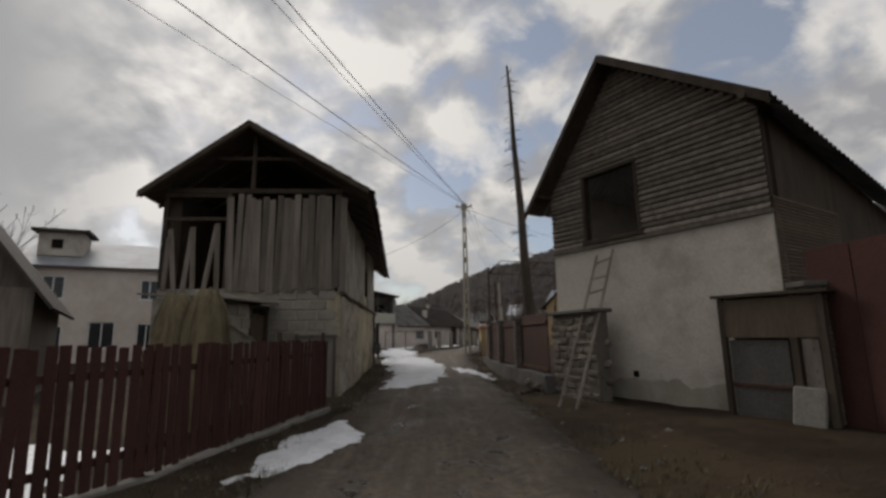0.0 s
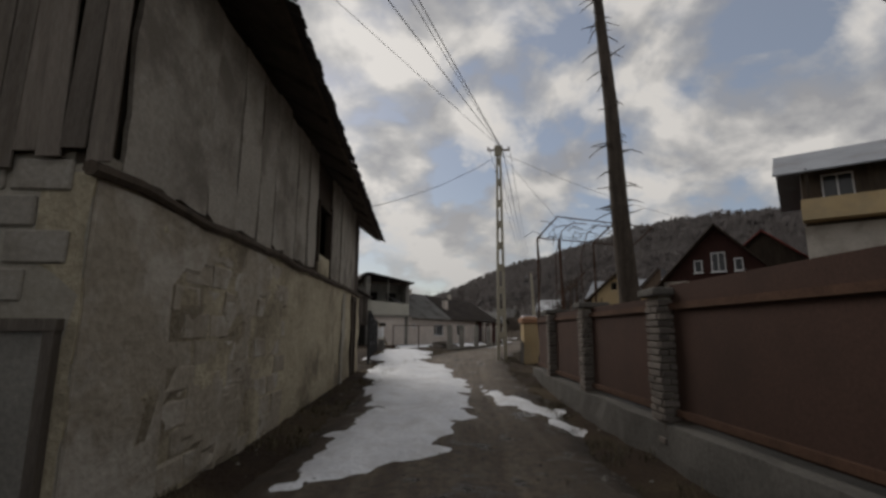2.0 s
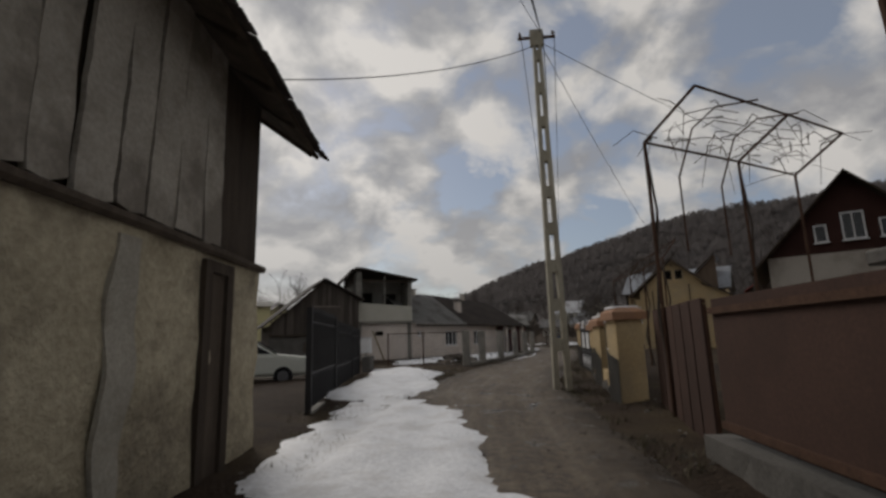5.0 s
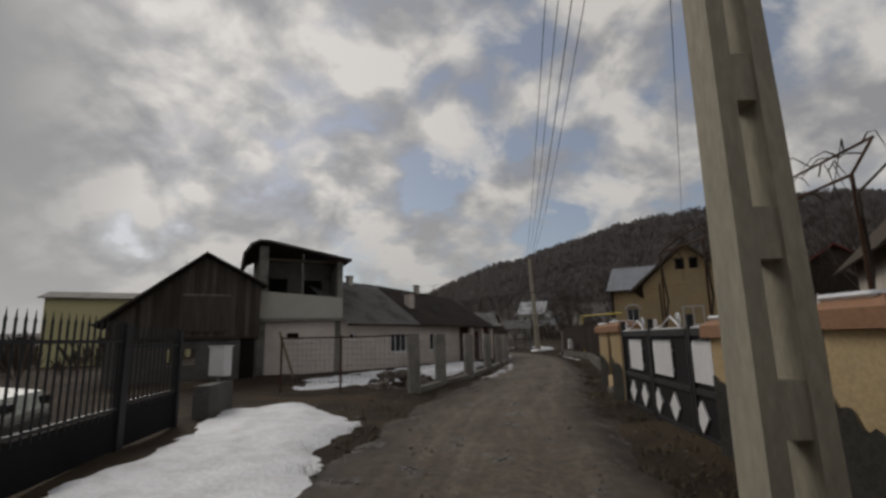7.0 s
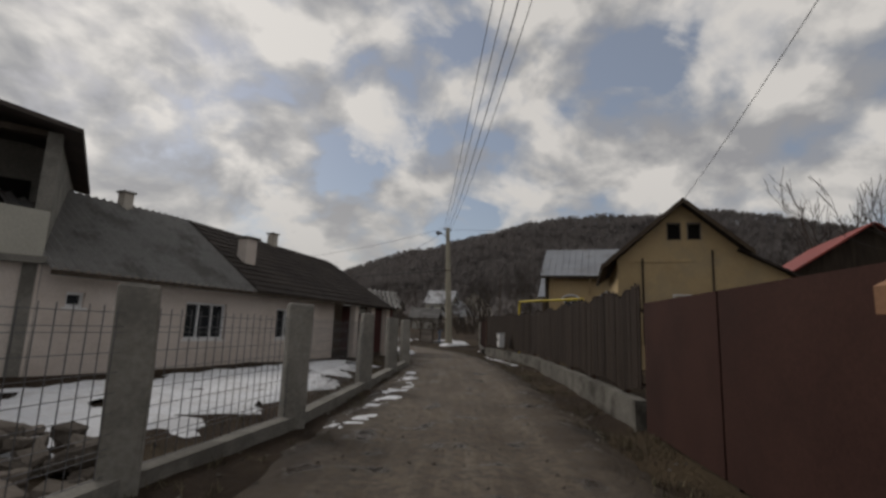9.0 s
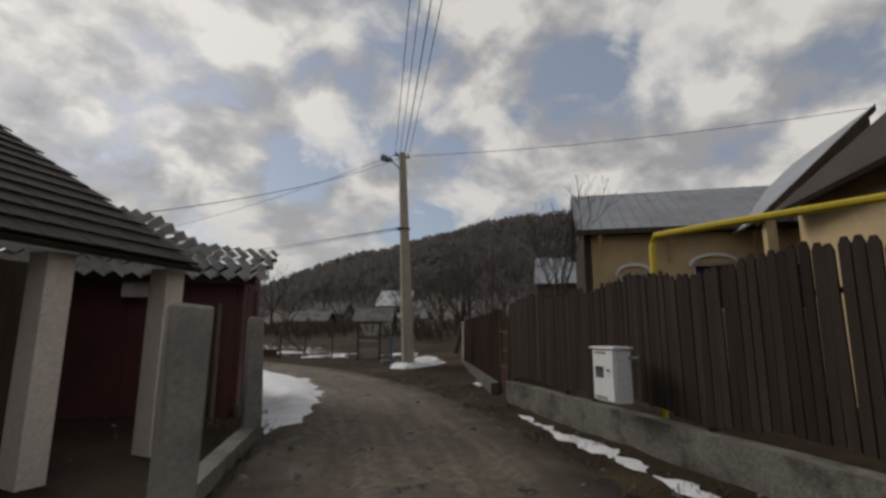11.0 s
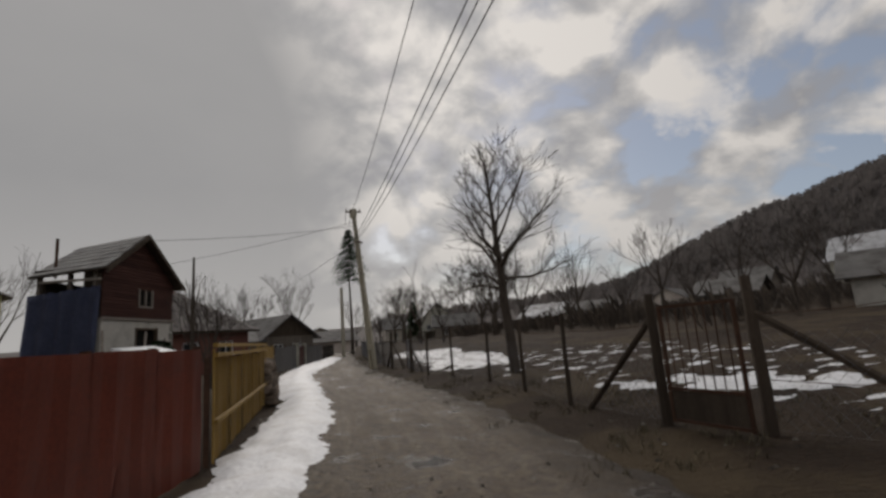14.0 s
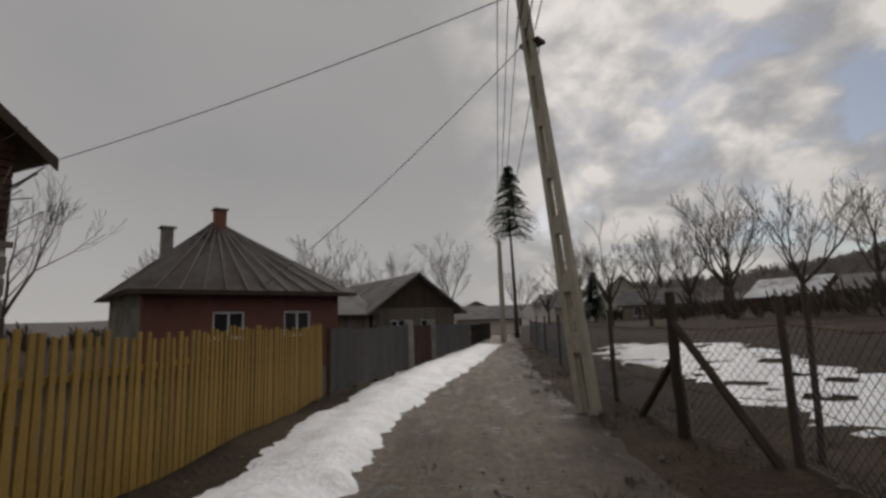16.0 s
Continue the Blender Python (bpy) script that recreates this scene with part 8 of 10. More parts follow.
part("snow_cover", bm, M_SNOW, sh, "thin crust of old snow")
part("back_board", boxes((0.16, 1.29, 1.0, 1.04, 0.1, 1.5)), M_GREYWOOD, sh)

plain_house("pale_yellow_house", (-29.5, 80.6), (-28.2, 88.6), 7, 5.0, 6.9, "pale yellow house behind the half-built one", M_PALEYELLOW, M_SEAMROOF, along_x=False, wins=((1.2, 2.9, 1.0, 1.2), (3.6, 2.9, 1.0, 1.2)))


# ---- brick-red house with a hipped tin roof ----
def hip_house():
    a, b = (-23.25, 93.2), (-22.95, 99.6)
    t = thing("hip_roof_house", along(a, b, 0), "brick-red house with a hipped grey-brown tin roof", "house")
    w, d = span(a, b), 6.6
    ops = [(1.95, 2.95, 1.15, 2.0), (4.3, 5.3, 1.15, 2.0)]
    part("front_wall", rough_wall(w, 2.75, 0.3, ops, 0.6, 0.005), M_BRICKRED, t)
    for x in (1.95, 4.3):
        window_unit(t, x, 0.05, 1.15, 1.0, 0.85, 1)
    part("side_wall", boxes((0, 0.3, 0.3, d, 0, 2.75)), M_CONCRETE, t, "unpainted grey side wall")
    part("side_wall", boxes((w - 0.3, w, 0.3, d, 0, 2.75)), M_BRICKRED, t)
    part("back_wall", boxes((0.3, w - 0.3, d - 0.3, d, 0, 2.75)), M_BRICKRED, t)
    o, lo, top = 0.5, 2.66, 5.55
    A, B, C, D = Vector((-o, -o, lo)), Vector((w + o, -o, lo)), Vector((w + o, d + o, lo)), Vector((-o, d + o, lo))
    R0, R1 = Vector((2.75, 3.2, top)), Vector((3.3, 3.5, top - 0.02))
    bm = bmesh.new()
    va = [bm.verts.new(p) for p in (A, B, C, D, R0, R1)]
    for f_ in ((0, 1, 5, 4), (1, 2, 5), (2, 3, 4, 5), (3, 0, 4)):
        bm.faces.new([va[i] for i in f_])
    bmesh.ops.solidify(bm, geom=list(bm.faces), thickness=0.06)
    rf = part("roof", bm, M_SEAMROOF, t)
    for e0, e1, r0, r1 in ((A, B, R0, R1), (D, A, R0, R0), (B, C, R1, R1)):
        n = 11
        for k in range(1, n):
            p = e0.lerp(e1, k / n)
            q = r0.lerp(r1, k / n)
            bm = bmesh.new()
            u = (e1 - e0).normalized() * 0.018
            nn = (e1 - e0).cross(q - p).normalized() * 0.035
            if nn.z < 0:
                nn = -nn
            sheet(bm, p - u + nn, p + u + nn, q + u + nn, q - u + nn, 0.034)
            part("seam", bm, M_SEAMROOF, rf)
    ch = part("chimney", boxes((2.8, 3.2, 3.0, 3.4, 5.1, 6.05), bevel=0.01), M_BRICK, t)
    part("chimney_cap", boxes((2.74, 3.26, 2.94, 3.46, 6.06, 6.12)), M_CONCRETE, ch)
    ch = part("chimney", boxes((0.85, 1.2, 2.2, 2.55, 3.9, 5.0), bevel=0.01), M_CONCRETE, t)
    part("chimney_cap", boxes((0.78, 1.27, 2.13, 2.62, 5.0, 5.06)), M_CONCRETE, ch)
    part("fascia", boxes((-o, w + o, -o - 0.03, -o - 0.001, lo - 0.14, lo - 0.03)), M_DARKWOOD, t)
    part("soffit", boxes((-o, w + o, -o, -0.01, lo - 0.13, lo - 0.10)), M_DARKWOOD, t)
    # lower rear wing to the far side
    part("wing_roof", boxes((w + 0.1, w + 1.5, 2.6, d, 3.0, 3.1)), M_SEAMROOF, t)


hip_house()

gw = plain_house("grey_cottage", (-24.9, 102.6), (-24.0, 106.9), 8, 2.15, 3.72, "grey boarded cottage with a dark gable and white windows", M_GREYWOOD, M_ROOF, along_x=False,
                 wins=((0.9, 0.75, 0.8, 0.85), (2.5, 0.75, 0.8, 0.85)), over=0.5, gable_m=M_DARKWOOD)
plain_house("grey_outbuilding", (-25.6, 100.2), (-25.0, 102.5), 6, 1.95, 3.0, "low dark outbuilding beside the cottage", M_GREYWOOD, M_ROOF, along_x=True)

# houses further down the valley
M_ROOFSNOW = mat("thawing_roof_snow", (0.30, 0.30, 0.31), (0.62, 0.63, 0.65), 0.7, 0.8, 14, 0.3, stain=(0.17, 0.155, 0.15), stain_scale=0.5, stain_amount=0.9)
FAR = [((-46.5, 163), (-41, 169), 8, 4.6, 8.0, M_BEIGE, M_ROOFSNOW, "pale gable house with a snowy roof at the lane's far end"),
       ((-58, 168), (-51, 174), 8, 3.6, 6.0, M_PLASTER, M_ROOF, "pale low house down the valley"),
       ((-41.5, 125), (-37.5, 130), 6, 1.9, 3.3, M_WHITEWALL, M_ROOF, "low white outbuilding beside the lane"),
       ((-50, 132), (-46, 138), 7, 2.6, 4.2, M_PLASTER, M_ROOFSNOW, "small white house with patchy roof snow"),
       ((-36, 150), (-30, 153), 6, 3.0, 4.8, M_GREYWOOD, M_ROOF, "dark wooden farm building in the valley"),
       ((11.0, 110.1), (14.2, 109.1), 4, 2.9, 4.3, M_LIMEWASH, M_ROOF, "white cottage with a dark roof past the gardens"),
       ((18.6, 125.6), (23.2, 123.4), 6, 4.2, 6.7, M_WHITEWALL, M_ROOFSNOW, "white house with a snow-dusted hipped roof"),
       ((3.6, 126.5), (8.0, 125), 5, 2.2, 3.3, M_GREYWOOD, M_ROOF, "dark low barn beyond the gardens"),
       ((21.5, 163), (27.5, 160), 8, 8.0, 11.2, M_BEIGE, M_ROOFSNOW, "beige hillside house with a pale roof"),
       ((30, 160), (36.5, 157), 8, 8.0, 11.0, M_PLASTER, M_ROOF, "grey rendered hillside house"),
       ((-14, 150), (-8, 149), 7, 3.0, 4.8, M_PLASTER, M_ROOF, "low grey house beyond the orchard"),
       ((-24, 160), (-17, 158), 7, 3.4, 5.4, M_BRICKRED, M_ROOFSNOW, "red-brown house beyond the orchard"),
       ((-4, 172), (3, 170), 7, 4.4, 6.6, M_WHITEWALL, M_ROOF, "white house at the foot of the hill"),
       ((8, 176), (15, 173), 7, 6.4, 9.0, M_GREYWOOD, M_ROOF, "dark house at the foot of the hill"),
       ((64, 128), (70, 123), 8, 9.5, 12.5, M_BEIGE, M_ROOFSNOW, "pale hillside house among trees"),
       ((46, 120), (52, 116), 7, 5.0, 7.4, M_LIMEWASH, M_ROOF, "white cottage on the slope")]
for i, (a, b, d, e, r_, wm, rm, lab) in enumerate(FAR):
    z0 = land_z((a[0] + b[0]) / 2, (a[1] + b[1]) / 2) - 0.4
    w_ = span(a, b)
    zb = max(0.0, z0)
    plain_house("village_house", a, b, d, max(2.2, e - zb), max(3.4, r_ - zb), lab, wm, rm, z0=z0, along_x=(i % 3 != 0), over=0.6, hip=(i == 6),
                wins=((w_ * 0.2, 0.9 + max(0, e - zb - 3), 0.9, 1.1), (w_ * 0.62, 0.9 + max(0, e - zb - 3), 0.9, 1.1)) if e - zb > 2.4 else ())


# ---- garden fence on the right of the lane ----
GF = [(7.6, 79.3), (6.3, 80.45), (5.0, 81.6), (3.72, 82.78), (2.7, 83.4), (1.15, 85.1), (-0.15, 86.7), (-1.75, 88.75), (-3.8, 90.75), (-5.15, 91.6), (-6.75, 93.2), (-7.95, 94.85), (-9.15, 95.5),
      (-10.9, 97.4), (-12.6, 99.3), (-15.0, 102.2), (-17.8, 105.6), (-21, 109.6), (-25, 114.6)]
for i, p in enumerate(GF):
    stout = i in (3, 4, 10, 12)
    round_post(p, (1.62 if stout else 1.5) + 0.18 * noise.noise((i * 1.7, 0, 0)), 0.065 if stout else 0.04, (0.08 * noise.noise((i, 1, 0)), 0.08 * noise.noise((i, 2, 0))))
round_post((-7.82, 94.98), 1.5, 0.03, (0.05, 0.02))
for i, (p, q) in enumerate(zip(GF, GF[1:])):
    if i == 3:
        continue
    chain_mesh(p, q, land_z(*p) + 0.06, land_z(*q) + 0.06, 1.15 if i > 7 else 0.95, "thin rusty wire mesh along the garden", 0.10 if i > 7 else 0.15, 0.0022 if i > 7 else 0.0017)
    for z in (0.55, 1.22):
        wa, wb = (p[0], p[1], land_z(*p) + z), (q[0], q[1], land_z(*q) + z)
        bm = bmesh.new()
        tube(bm, [wa, [(u + v) / 2 - (0.04 if k == 2 else 0) for k, (u, v) in enumerate(zip(wa, wb))], wb], 0.004, 0.004, 4, cap=False)
        tagged(part("fence_wire", bm, M_RUST), "thin rusty wire strung between garden fence posts", "wire", "garden fence wires")
# slanting props: post, where the foot stands, height on the post
for i, foot, hz in ((4, (1.5, 84.75), 1.3), (3, (5.3, 82.35), 1.25), (10, (-5.85, 92.5), 0.95), (12, (-8.05, 94.78), 1.3), (12, (-10.1, 96.5), 0.9), (14, (-13.3, 100.6), 1.0)):
    p = GF[i]
    bm = bmesh.new()
    tube(bm, [(p[0], p[1], land_z(*p) + hz), (foot[0], foot[1], land_z(*foot) - 0.05)], 0.042, 0.046, 6)
    tagged(part("fence_strut", bm, M_DARKWOOD), "dark slanting strut propping a garden fence post", "strut", "garden fence struts")
gt = thing("garden_gate", along((3.58, 82.68), (2.8, 83.3), land_z(3.2, 83.0)), "small garden gate of thin iron with wire", "gate")
L = span((3.58, 82.68), (2.8, 83.3))
for name, spec in (("gate_stile", (0.0, 0.035, 0, 0.035, 0.05, 1.42)), ("gate_stile", (L - 0.035, L, 0, 0.035, 0.05, 1.42)), ("gate_rail", (0.036, L - 0.036, 0, 0.035, 1.385, 1.42)),
                   ("gate_rail", (0.036, L - 0.036, 0, 0.035, 0.06, 0.095)), ("gate_rail", (0.036, L - 0.036, 0, 0.035, 0.42, 0.455))):
    part(name, boxes(spec), M_RUST, gt)
part("gate_board", boxes((0.04, L - 0.04, 0.008, 0.026, 0.10, 0.415)), M_DARKWOOD, gt)
for k in range(1, 8):
    part("bar", boxes((L * k / 8 - 0.005, L * k / 8 + 0.005, 0.012, 0.024, 0.456, 1.384)), M_RUST, gt)
# pale panel, hand pump, brown gate and its end post
pp = thing("pale_board_panel", along((7.35, 78.3), (8.35, 77.9), land_z(7.8, 78.1)), "pale weathered board panel closing the garden corner", "panel")
for k in range(6):
    part("board", boxes((0.042, 1.008, -0.012 + 0.003 * (k % 2), 0.012, 0.05 + 0.148 * k, 0.192 + 0.148 * k), bevel=0.004), M_PALEBOARD, pp)
for x in (0.0, 1.05):
    part("post", boxes((x - 0.04, x + 0.04, -0.04, 0.04, -0.2, 1.75)), M_DARKWOOD, pp)
part("rail", boxes((0, 1.05, 0.014, 0.06, 0.94, 1.0)), M_DARKWOOD, pp)
part("rail", boxes((0, 1.05, -0.03, 0.03, 1.66, 1.72)), M_DARKWOOD, pp)


def hand_pump(p):
    z0 = land_z(*p)
    t = thing("hand_pump", Matrix.Translation((p[0], p[1], z0)), "blue painted iron street tap on a concrete slab", "water pump")
    part("slab", boxes((-0.42, 0.42, -0.4, 0.4, -0.15, 0.08), bevel=0.03), M_CONCRETEDARK, t)
    bm = bmesh.new()
    tube(bm, [(0, 0, 0.12), (0, 0, 0.2)], 0.16, 0.15, 14)
    tube(bm, [(0, 0, 0.2), (0, 0, 0.86)], 0.06, 0.055, 12)
    tube(bm, [(0, 0, 0.86), (0, 0, 0.96), (0, 0, 1.02)], 0.085, 0.08, 12)
    tube(bm, [(0, 0, 1.02), (0, 0, 1.07)], 0.07, 0.02, 12)
    part("column", bm, M_BLUE, t)
    bm = bmesh.new()
    tube(bm, [(-0.05, 0, 0.86), (-0.22, 0, 0.86), (-0.26, 0, 0.78)], 0.025, 0.025, 8)
    part("spout", bm, M_BLUE, t)
    bm = bmesh.new()
    tube(bm, [(0.05, 0, 1.02), (0.28, 0, 1.06), (0.36, 0, 0.98)], 0.018, 0.018, 7)
    part("handle", bm, M_BLUE, t)


hand_pump((8.55, 76.2))


# ==== poles and wires ====
M_POLE = mat("yellowed_concrete_pole", (0.30, 0.275, 0.215), (0.44, 0.405, 0.32), 0.9, 0.7, 22, 0.4, stain=(0.24, 0.225, 0.185), stain_scale=1.2, stretch=(1, 1, 0.3))
M_CERAMIC = mat("brown_glazed_insulator", (0.06, 0.035, 0.025), (0.10, 0.06, 0.045), 0.3, 2, 10, 0)


def solid_pole(p, top, h0, label, w0=0.36, w1=0.19):
    t = thing("utility_pole", Matrix.Translation((p[0], p[1], 0)), label, "utility pole")
    bm = bmesh.new()
    k = Vector((top[0] - p[0], top[1] - p[1], 0))
    rings = []
    n = 12
    for i in range(n + 1):
        s = i / n
        w = (w0 + (w1 - w0) * s) / 2
        c = k * s
        z = -0.4 + (h0 + 0.4) * s
        ch = 0.25 * w
        pts = [(-w + ch, -w), (w - ch, -w), (w, -w + ch), (w, w - ch), (w - ch, w), (-w + ch, w), (-w, w - ch), (-w, -w + ch)]
        rings.append([bm.verts.new((c.x + x * 1.0, c.y + y * 0.8, z)) for x, y in pts])
    for a, b in zip(rings, rings[1:]):
        for q in range(8):
            bm.faces.new((a[q], a[(q + 1) % 8], b[(q + 1) % 8], b[q]))
    bm.faces.new(rings[-1])
    shaft = part("shaft", bm, M_POLE, t)
    return t, k


def lattice_pole(p, top, h, ang, label, g=1.0, deep=1.0):
    """Two tapering concrete legs tied with short rungs."""
    t = thing("utility_pole", pose(p[0], p[1], 0, 0, 0, ang), label, "utility pole")
    k = Matrix.Rotation(-radians(ang), 4, "Z") @ Vector((top[0] - p[0], top[1] - p[1], 0))
    for sgn in (-1, 1):
        bm = bmesh.new()
        rings = []
        for i in range(9):
            s = i / 8
            c = k * s + Vector((sgn * g * (0.225 - 0.125 * s), 0, -0.4 + (h + 0.4) * s))
            w, e = g * (0.092 - 0.030 * s), g * deep * (0.17 - 0.08 * s)
            rings.append([bm.verts.new(c + Vector(q)) for q in ((-w, -e, 0), (w, -e, 0), (w, e, 0), (-w, e, 0))])
        for a, b in zip(rings, rings[1:]):
            for q in range(4):
                bm.faces.new((a[q], a[(q + 1) % 4], b[(q + 1) % 4], b[q]))
        bm.faces.new(rings[-1])
        part("leg", bm, M_POLE, t)
    z = 0.9
    while z < h - 0.5:
        s = z / h
        x = g * (0.235 - 0.135 * s - 0.05)
        c = k * s
        part("rung", boxes((c.x - x, c.x + x, c.y - 0.12 + 0.06 * s, c.y + 0.12 - 0.06 * s, z, z + 0.30)), M_POLE, t)
        z += 0.95
    part("head", boxes((k.x - 0.17, k.x + 0.17, k.y - 0.08, k.y + 0.08, h - 0.45, h)), M_POLE, t)
    return t, k


def crossarm(t, c, z, ang, n=3, half=0.42):
    m = Matrix.Translation((c.x, c.y, z)) @ Matrix.Rotation(radians(ang), 4, "Z")
    part("crossarm", boxes((-half, half, -0.03, 0.03, -0.03, 0.03)), M_RUST, t).matrix_local = m
    for i in range(n):
        x = -half + 0.06 + (2 * half - 0.12) * i / max(1, n - 1)
        bm = bmesh.new()
        tube(bm, [(x, 0, 0.03), (x, 0, 0.09)], 0.012, 0.012, 6)
        tube(bm, [(x, 0, 0.09), (x, 0, 0.13), (x, 0, 0.17)], 0.045, 0.03, 8)
        part("insulator", bm, M_CERAMIC, t).matrix_local = m


P1, P2, P3, P4 = (1.40, 29.75, 9.4), (8.44, 74.0, 9.0), (-11.66, 96.4, 8.1), (-27.3, 114.8, 6.7)
t1, k1 = lattice_pole(P1[:2], (1.36, 29.75), 9.4, 0, "two-legged concrete utility pole with rungs", 0.67, 1.32)
crossarm(t1, k1, 9.2, 0, 4, 0.5)
t2, k2 = solid_pole((8.87, 74.0), P2[:2], 9.0, "tapered yellowed concrete utility pole with a street lamp", 0.48, 0.27)
crossarm(t2, k2, 8.85, 15, 4, 0.35)
part("bracket", boxes((k2.x * 0.63 - 0.3, k2.x * 0.63 + 0.2, -0.17, 0.17, 5.66, 5.72)), M_RUST, t2)
bm = bmesh.new()
tube(bm, [(-0.48, -0.02, 8.2), (-0.75, -0.28, 8.35), (-1.02, -0.55, 8.42)], 0.025, 0.022, 7)
arm = part("lamp_arm", bm, M_WIREMESH, t2)
bm = bmesh.new()
tube(bm, [(-0.95, -0.48, 8.46), (-1.08, -0.6, 8.42), (-1.38, -0.88, 8.36)], 0.05, 0.15, 10)
part("lamp_head", bm, M_WIREMESH, arm, "grey street lamp hood")
t3, k3 = lattice_pole((-10.85, 96.5), (-11.66, 96.4), 8.1, 0, "leaning two-legged concrete utility pole", 0.55)
crossarm(t3, k3, 7.95, 45, 4, 0.4)
part("bracket", boxes((k3.x * 0.78 - 0.2, k3.x * 0.78 + 0.2, -0.12, 0.12, 6.3, 6.36)), M_RUST, t3)
t4, k4 = solid_pole(P4[:2], (-27.4, 114.9), 6.7, "concrete utility pole at the lane's far end", 0.36, 0.24)
bm = bmesh.new()
tube(bm, [(0, 0, -0.3), (0.06, 0.02, 4.3), (0.1, 0.04, 5.6)], 0.07, 0.04, 8)
ob = part("wooden_pole", bm, M_DARKWOOD)
ob.matrix_world = pose(13.5, 76.6, 0)
tagged(ob, "dark wooden pole standing in the garden", "pole")


def wire(a, b, sag, r=0.012, label="black overhead cable between poles", n=22, group="overhead cables"):
    a, b = Vector(a), Vector(b)
    bm = bmesh.new()
    tube(bm, [a.lerp(b, i / n) - Vector((0, 0, 4 * sag * (i / n) * (1 - i / n))) for i in range(n + 1)], r, r, 5, cap=False)
    return tagged(part("overhead_cable", bm, M_WIRE, smooth=True), label, "cable", group)


for i, (dx, dz) in enumerate(((-0.45, 0.0), (-0.15, 0.05), (0.15, 0.0), (0.45, 0.03))):
    wire((P1[0] + dx, P1[1], 9.32 + dz), (P2[0] + dx * 0.65, P2[1], 8.95 + dz), 0.8 + 0.1 * i, 0.010 + 0.004 * (i == 2))
for far, sag, thick in (((-11.2, -18.0, 9.9), 0.4, 0.015), ((-11.9, -18.0, 10.0), 0.5, 0.010), ((-11.3, -18.0, 4.9), 0.35, 0.012), ((-21.0, -18.0, 10.6), 0.5, 0.008)):
    wire(far, (P1[0] + 0.1, P1[1], 9.3), sag, thick)
for i, dx in enumerate((-0.3, -0.1, 0.1)):
    wire((P2[0] + 0.16 + dx, P2[1], 5.7 + 0.1 * i if i < 2 else 5.75), (P3[0] + 0.22 + dx * 0.7, P3[1] + dx * 0.5, 6.35 + 0.1 * i), 0.35 + 0.08 * i, 0.011)
wire((P2[0] - 0.2, P2[1], 8.95), (P3[0], P3[1], 8.1), 0.75, 0.011)
for i, dx in enumerate((-0.3, -0.1, 0.1, 0.3)):
    wire((P3[0] + dx, P3[1] + dx * 0.6, 8.05 if i < 3 else 6.35), (P4[0] + dx * 0.5, P4[1], 6.65 - 0.1 * i), 0.35, 0.010)
# service lines to the houses
wire((P2[0], P2[1], 8.85), (21.7, 64.6, 8.55), 0.25, 0.010, "thin service cable to the tin-roofed house")
wire((P2[0], P2[1], 8.8), (1.2, 66.8, 4.1), 0.25, 0.010, "thin service cable to the red shed")
wire((P1[0], P1[1], 9.0), (-3.5, 23.9, 5.0), 0.3, 0.010, "service cable from the two-legged pole")
wire((P1[0], P1[1], 9.1), (14.72, 38.1, 7.5), 0.35, 0.009, "thin service cable to the chalet")
wire((P1[0], P1[1], 9.15), (13.85, 54.75, 6.6), 0.5, 0.009, "thin service cable to the ochre house")
wire((P3[0] + 0.2, P3[1], 7.2), (-15.3, 87.9, 5.8), 0.15, 0.010, "thin service cable to the half-built house")
wire((P3[0] + 0.2, P3[1], 6.4), (-22.5, 96.4, 2.75), 0.25, 0.009, "thin service cable to the brick-red house")
wire((P3[0], P3[1], 7.4), (-28.5, 86.5, 4.85), 0.4, 0.010, "thin service cable to the pale yellow house")

# ==== bare trees ====
M_TWIG = mat("thin_grey_twigs", (0.040, 0.033, 0.029), (0.085, 0.072, 0.064), 0.95, 2, 20, 0)


def grow(segs, r, p, d, length, radius, depth, spread, droop, min_r, up):
    """Recursive limbs: fills segs with (points, r0, r1)."""
    n = 3 if depth > 1 else 2
    pts = [p.copy()]
    q, v = p.copy(), d.copy()
    for i in range(n):
        v = (v + Vector((r.uniform(-1, 1), r.uniform(-1, 1), r.uniform(-1, 1))) * 0.16 + Vector((0, 0, up - droop * (1 if depth < 2 else 0)))).normalized()
        q = q + v * length / n
        pts.append(q.copy())
    r1 = max(min_r, radius * 0.6)
    segs.append((pts, radius, r1, depth))
    if depth <= 0:
        return
    for k in range(r.choice((2, 3, 3)) if depth > 1 else r.choice((3, 4))):
        s = pts[-1] if k == 0 else pts[r.randrange(1, n + 1)]
        side = Vector((r.uniform(-1, 1), r.uniform(-1, 1), r.uniform(-0.3, 0.8))).normalized()
        dd = (v + side * spread).normalized() if k else (v + side * spread * 0.4).normalized()
        grow(segs, r, s, dd, length * r.uniform(0.62, 0.85), r1 * (0.92 if k == 0 else 0.68), depth - 1, spread, droop, min_r, up)


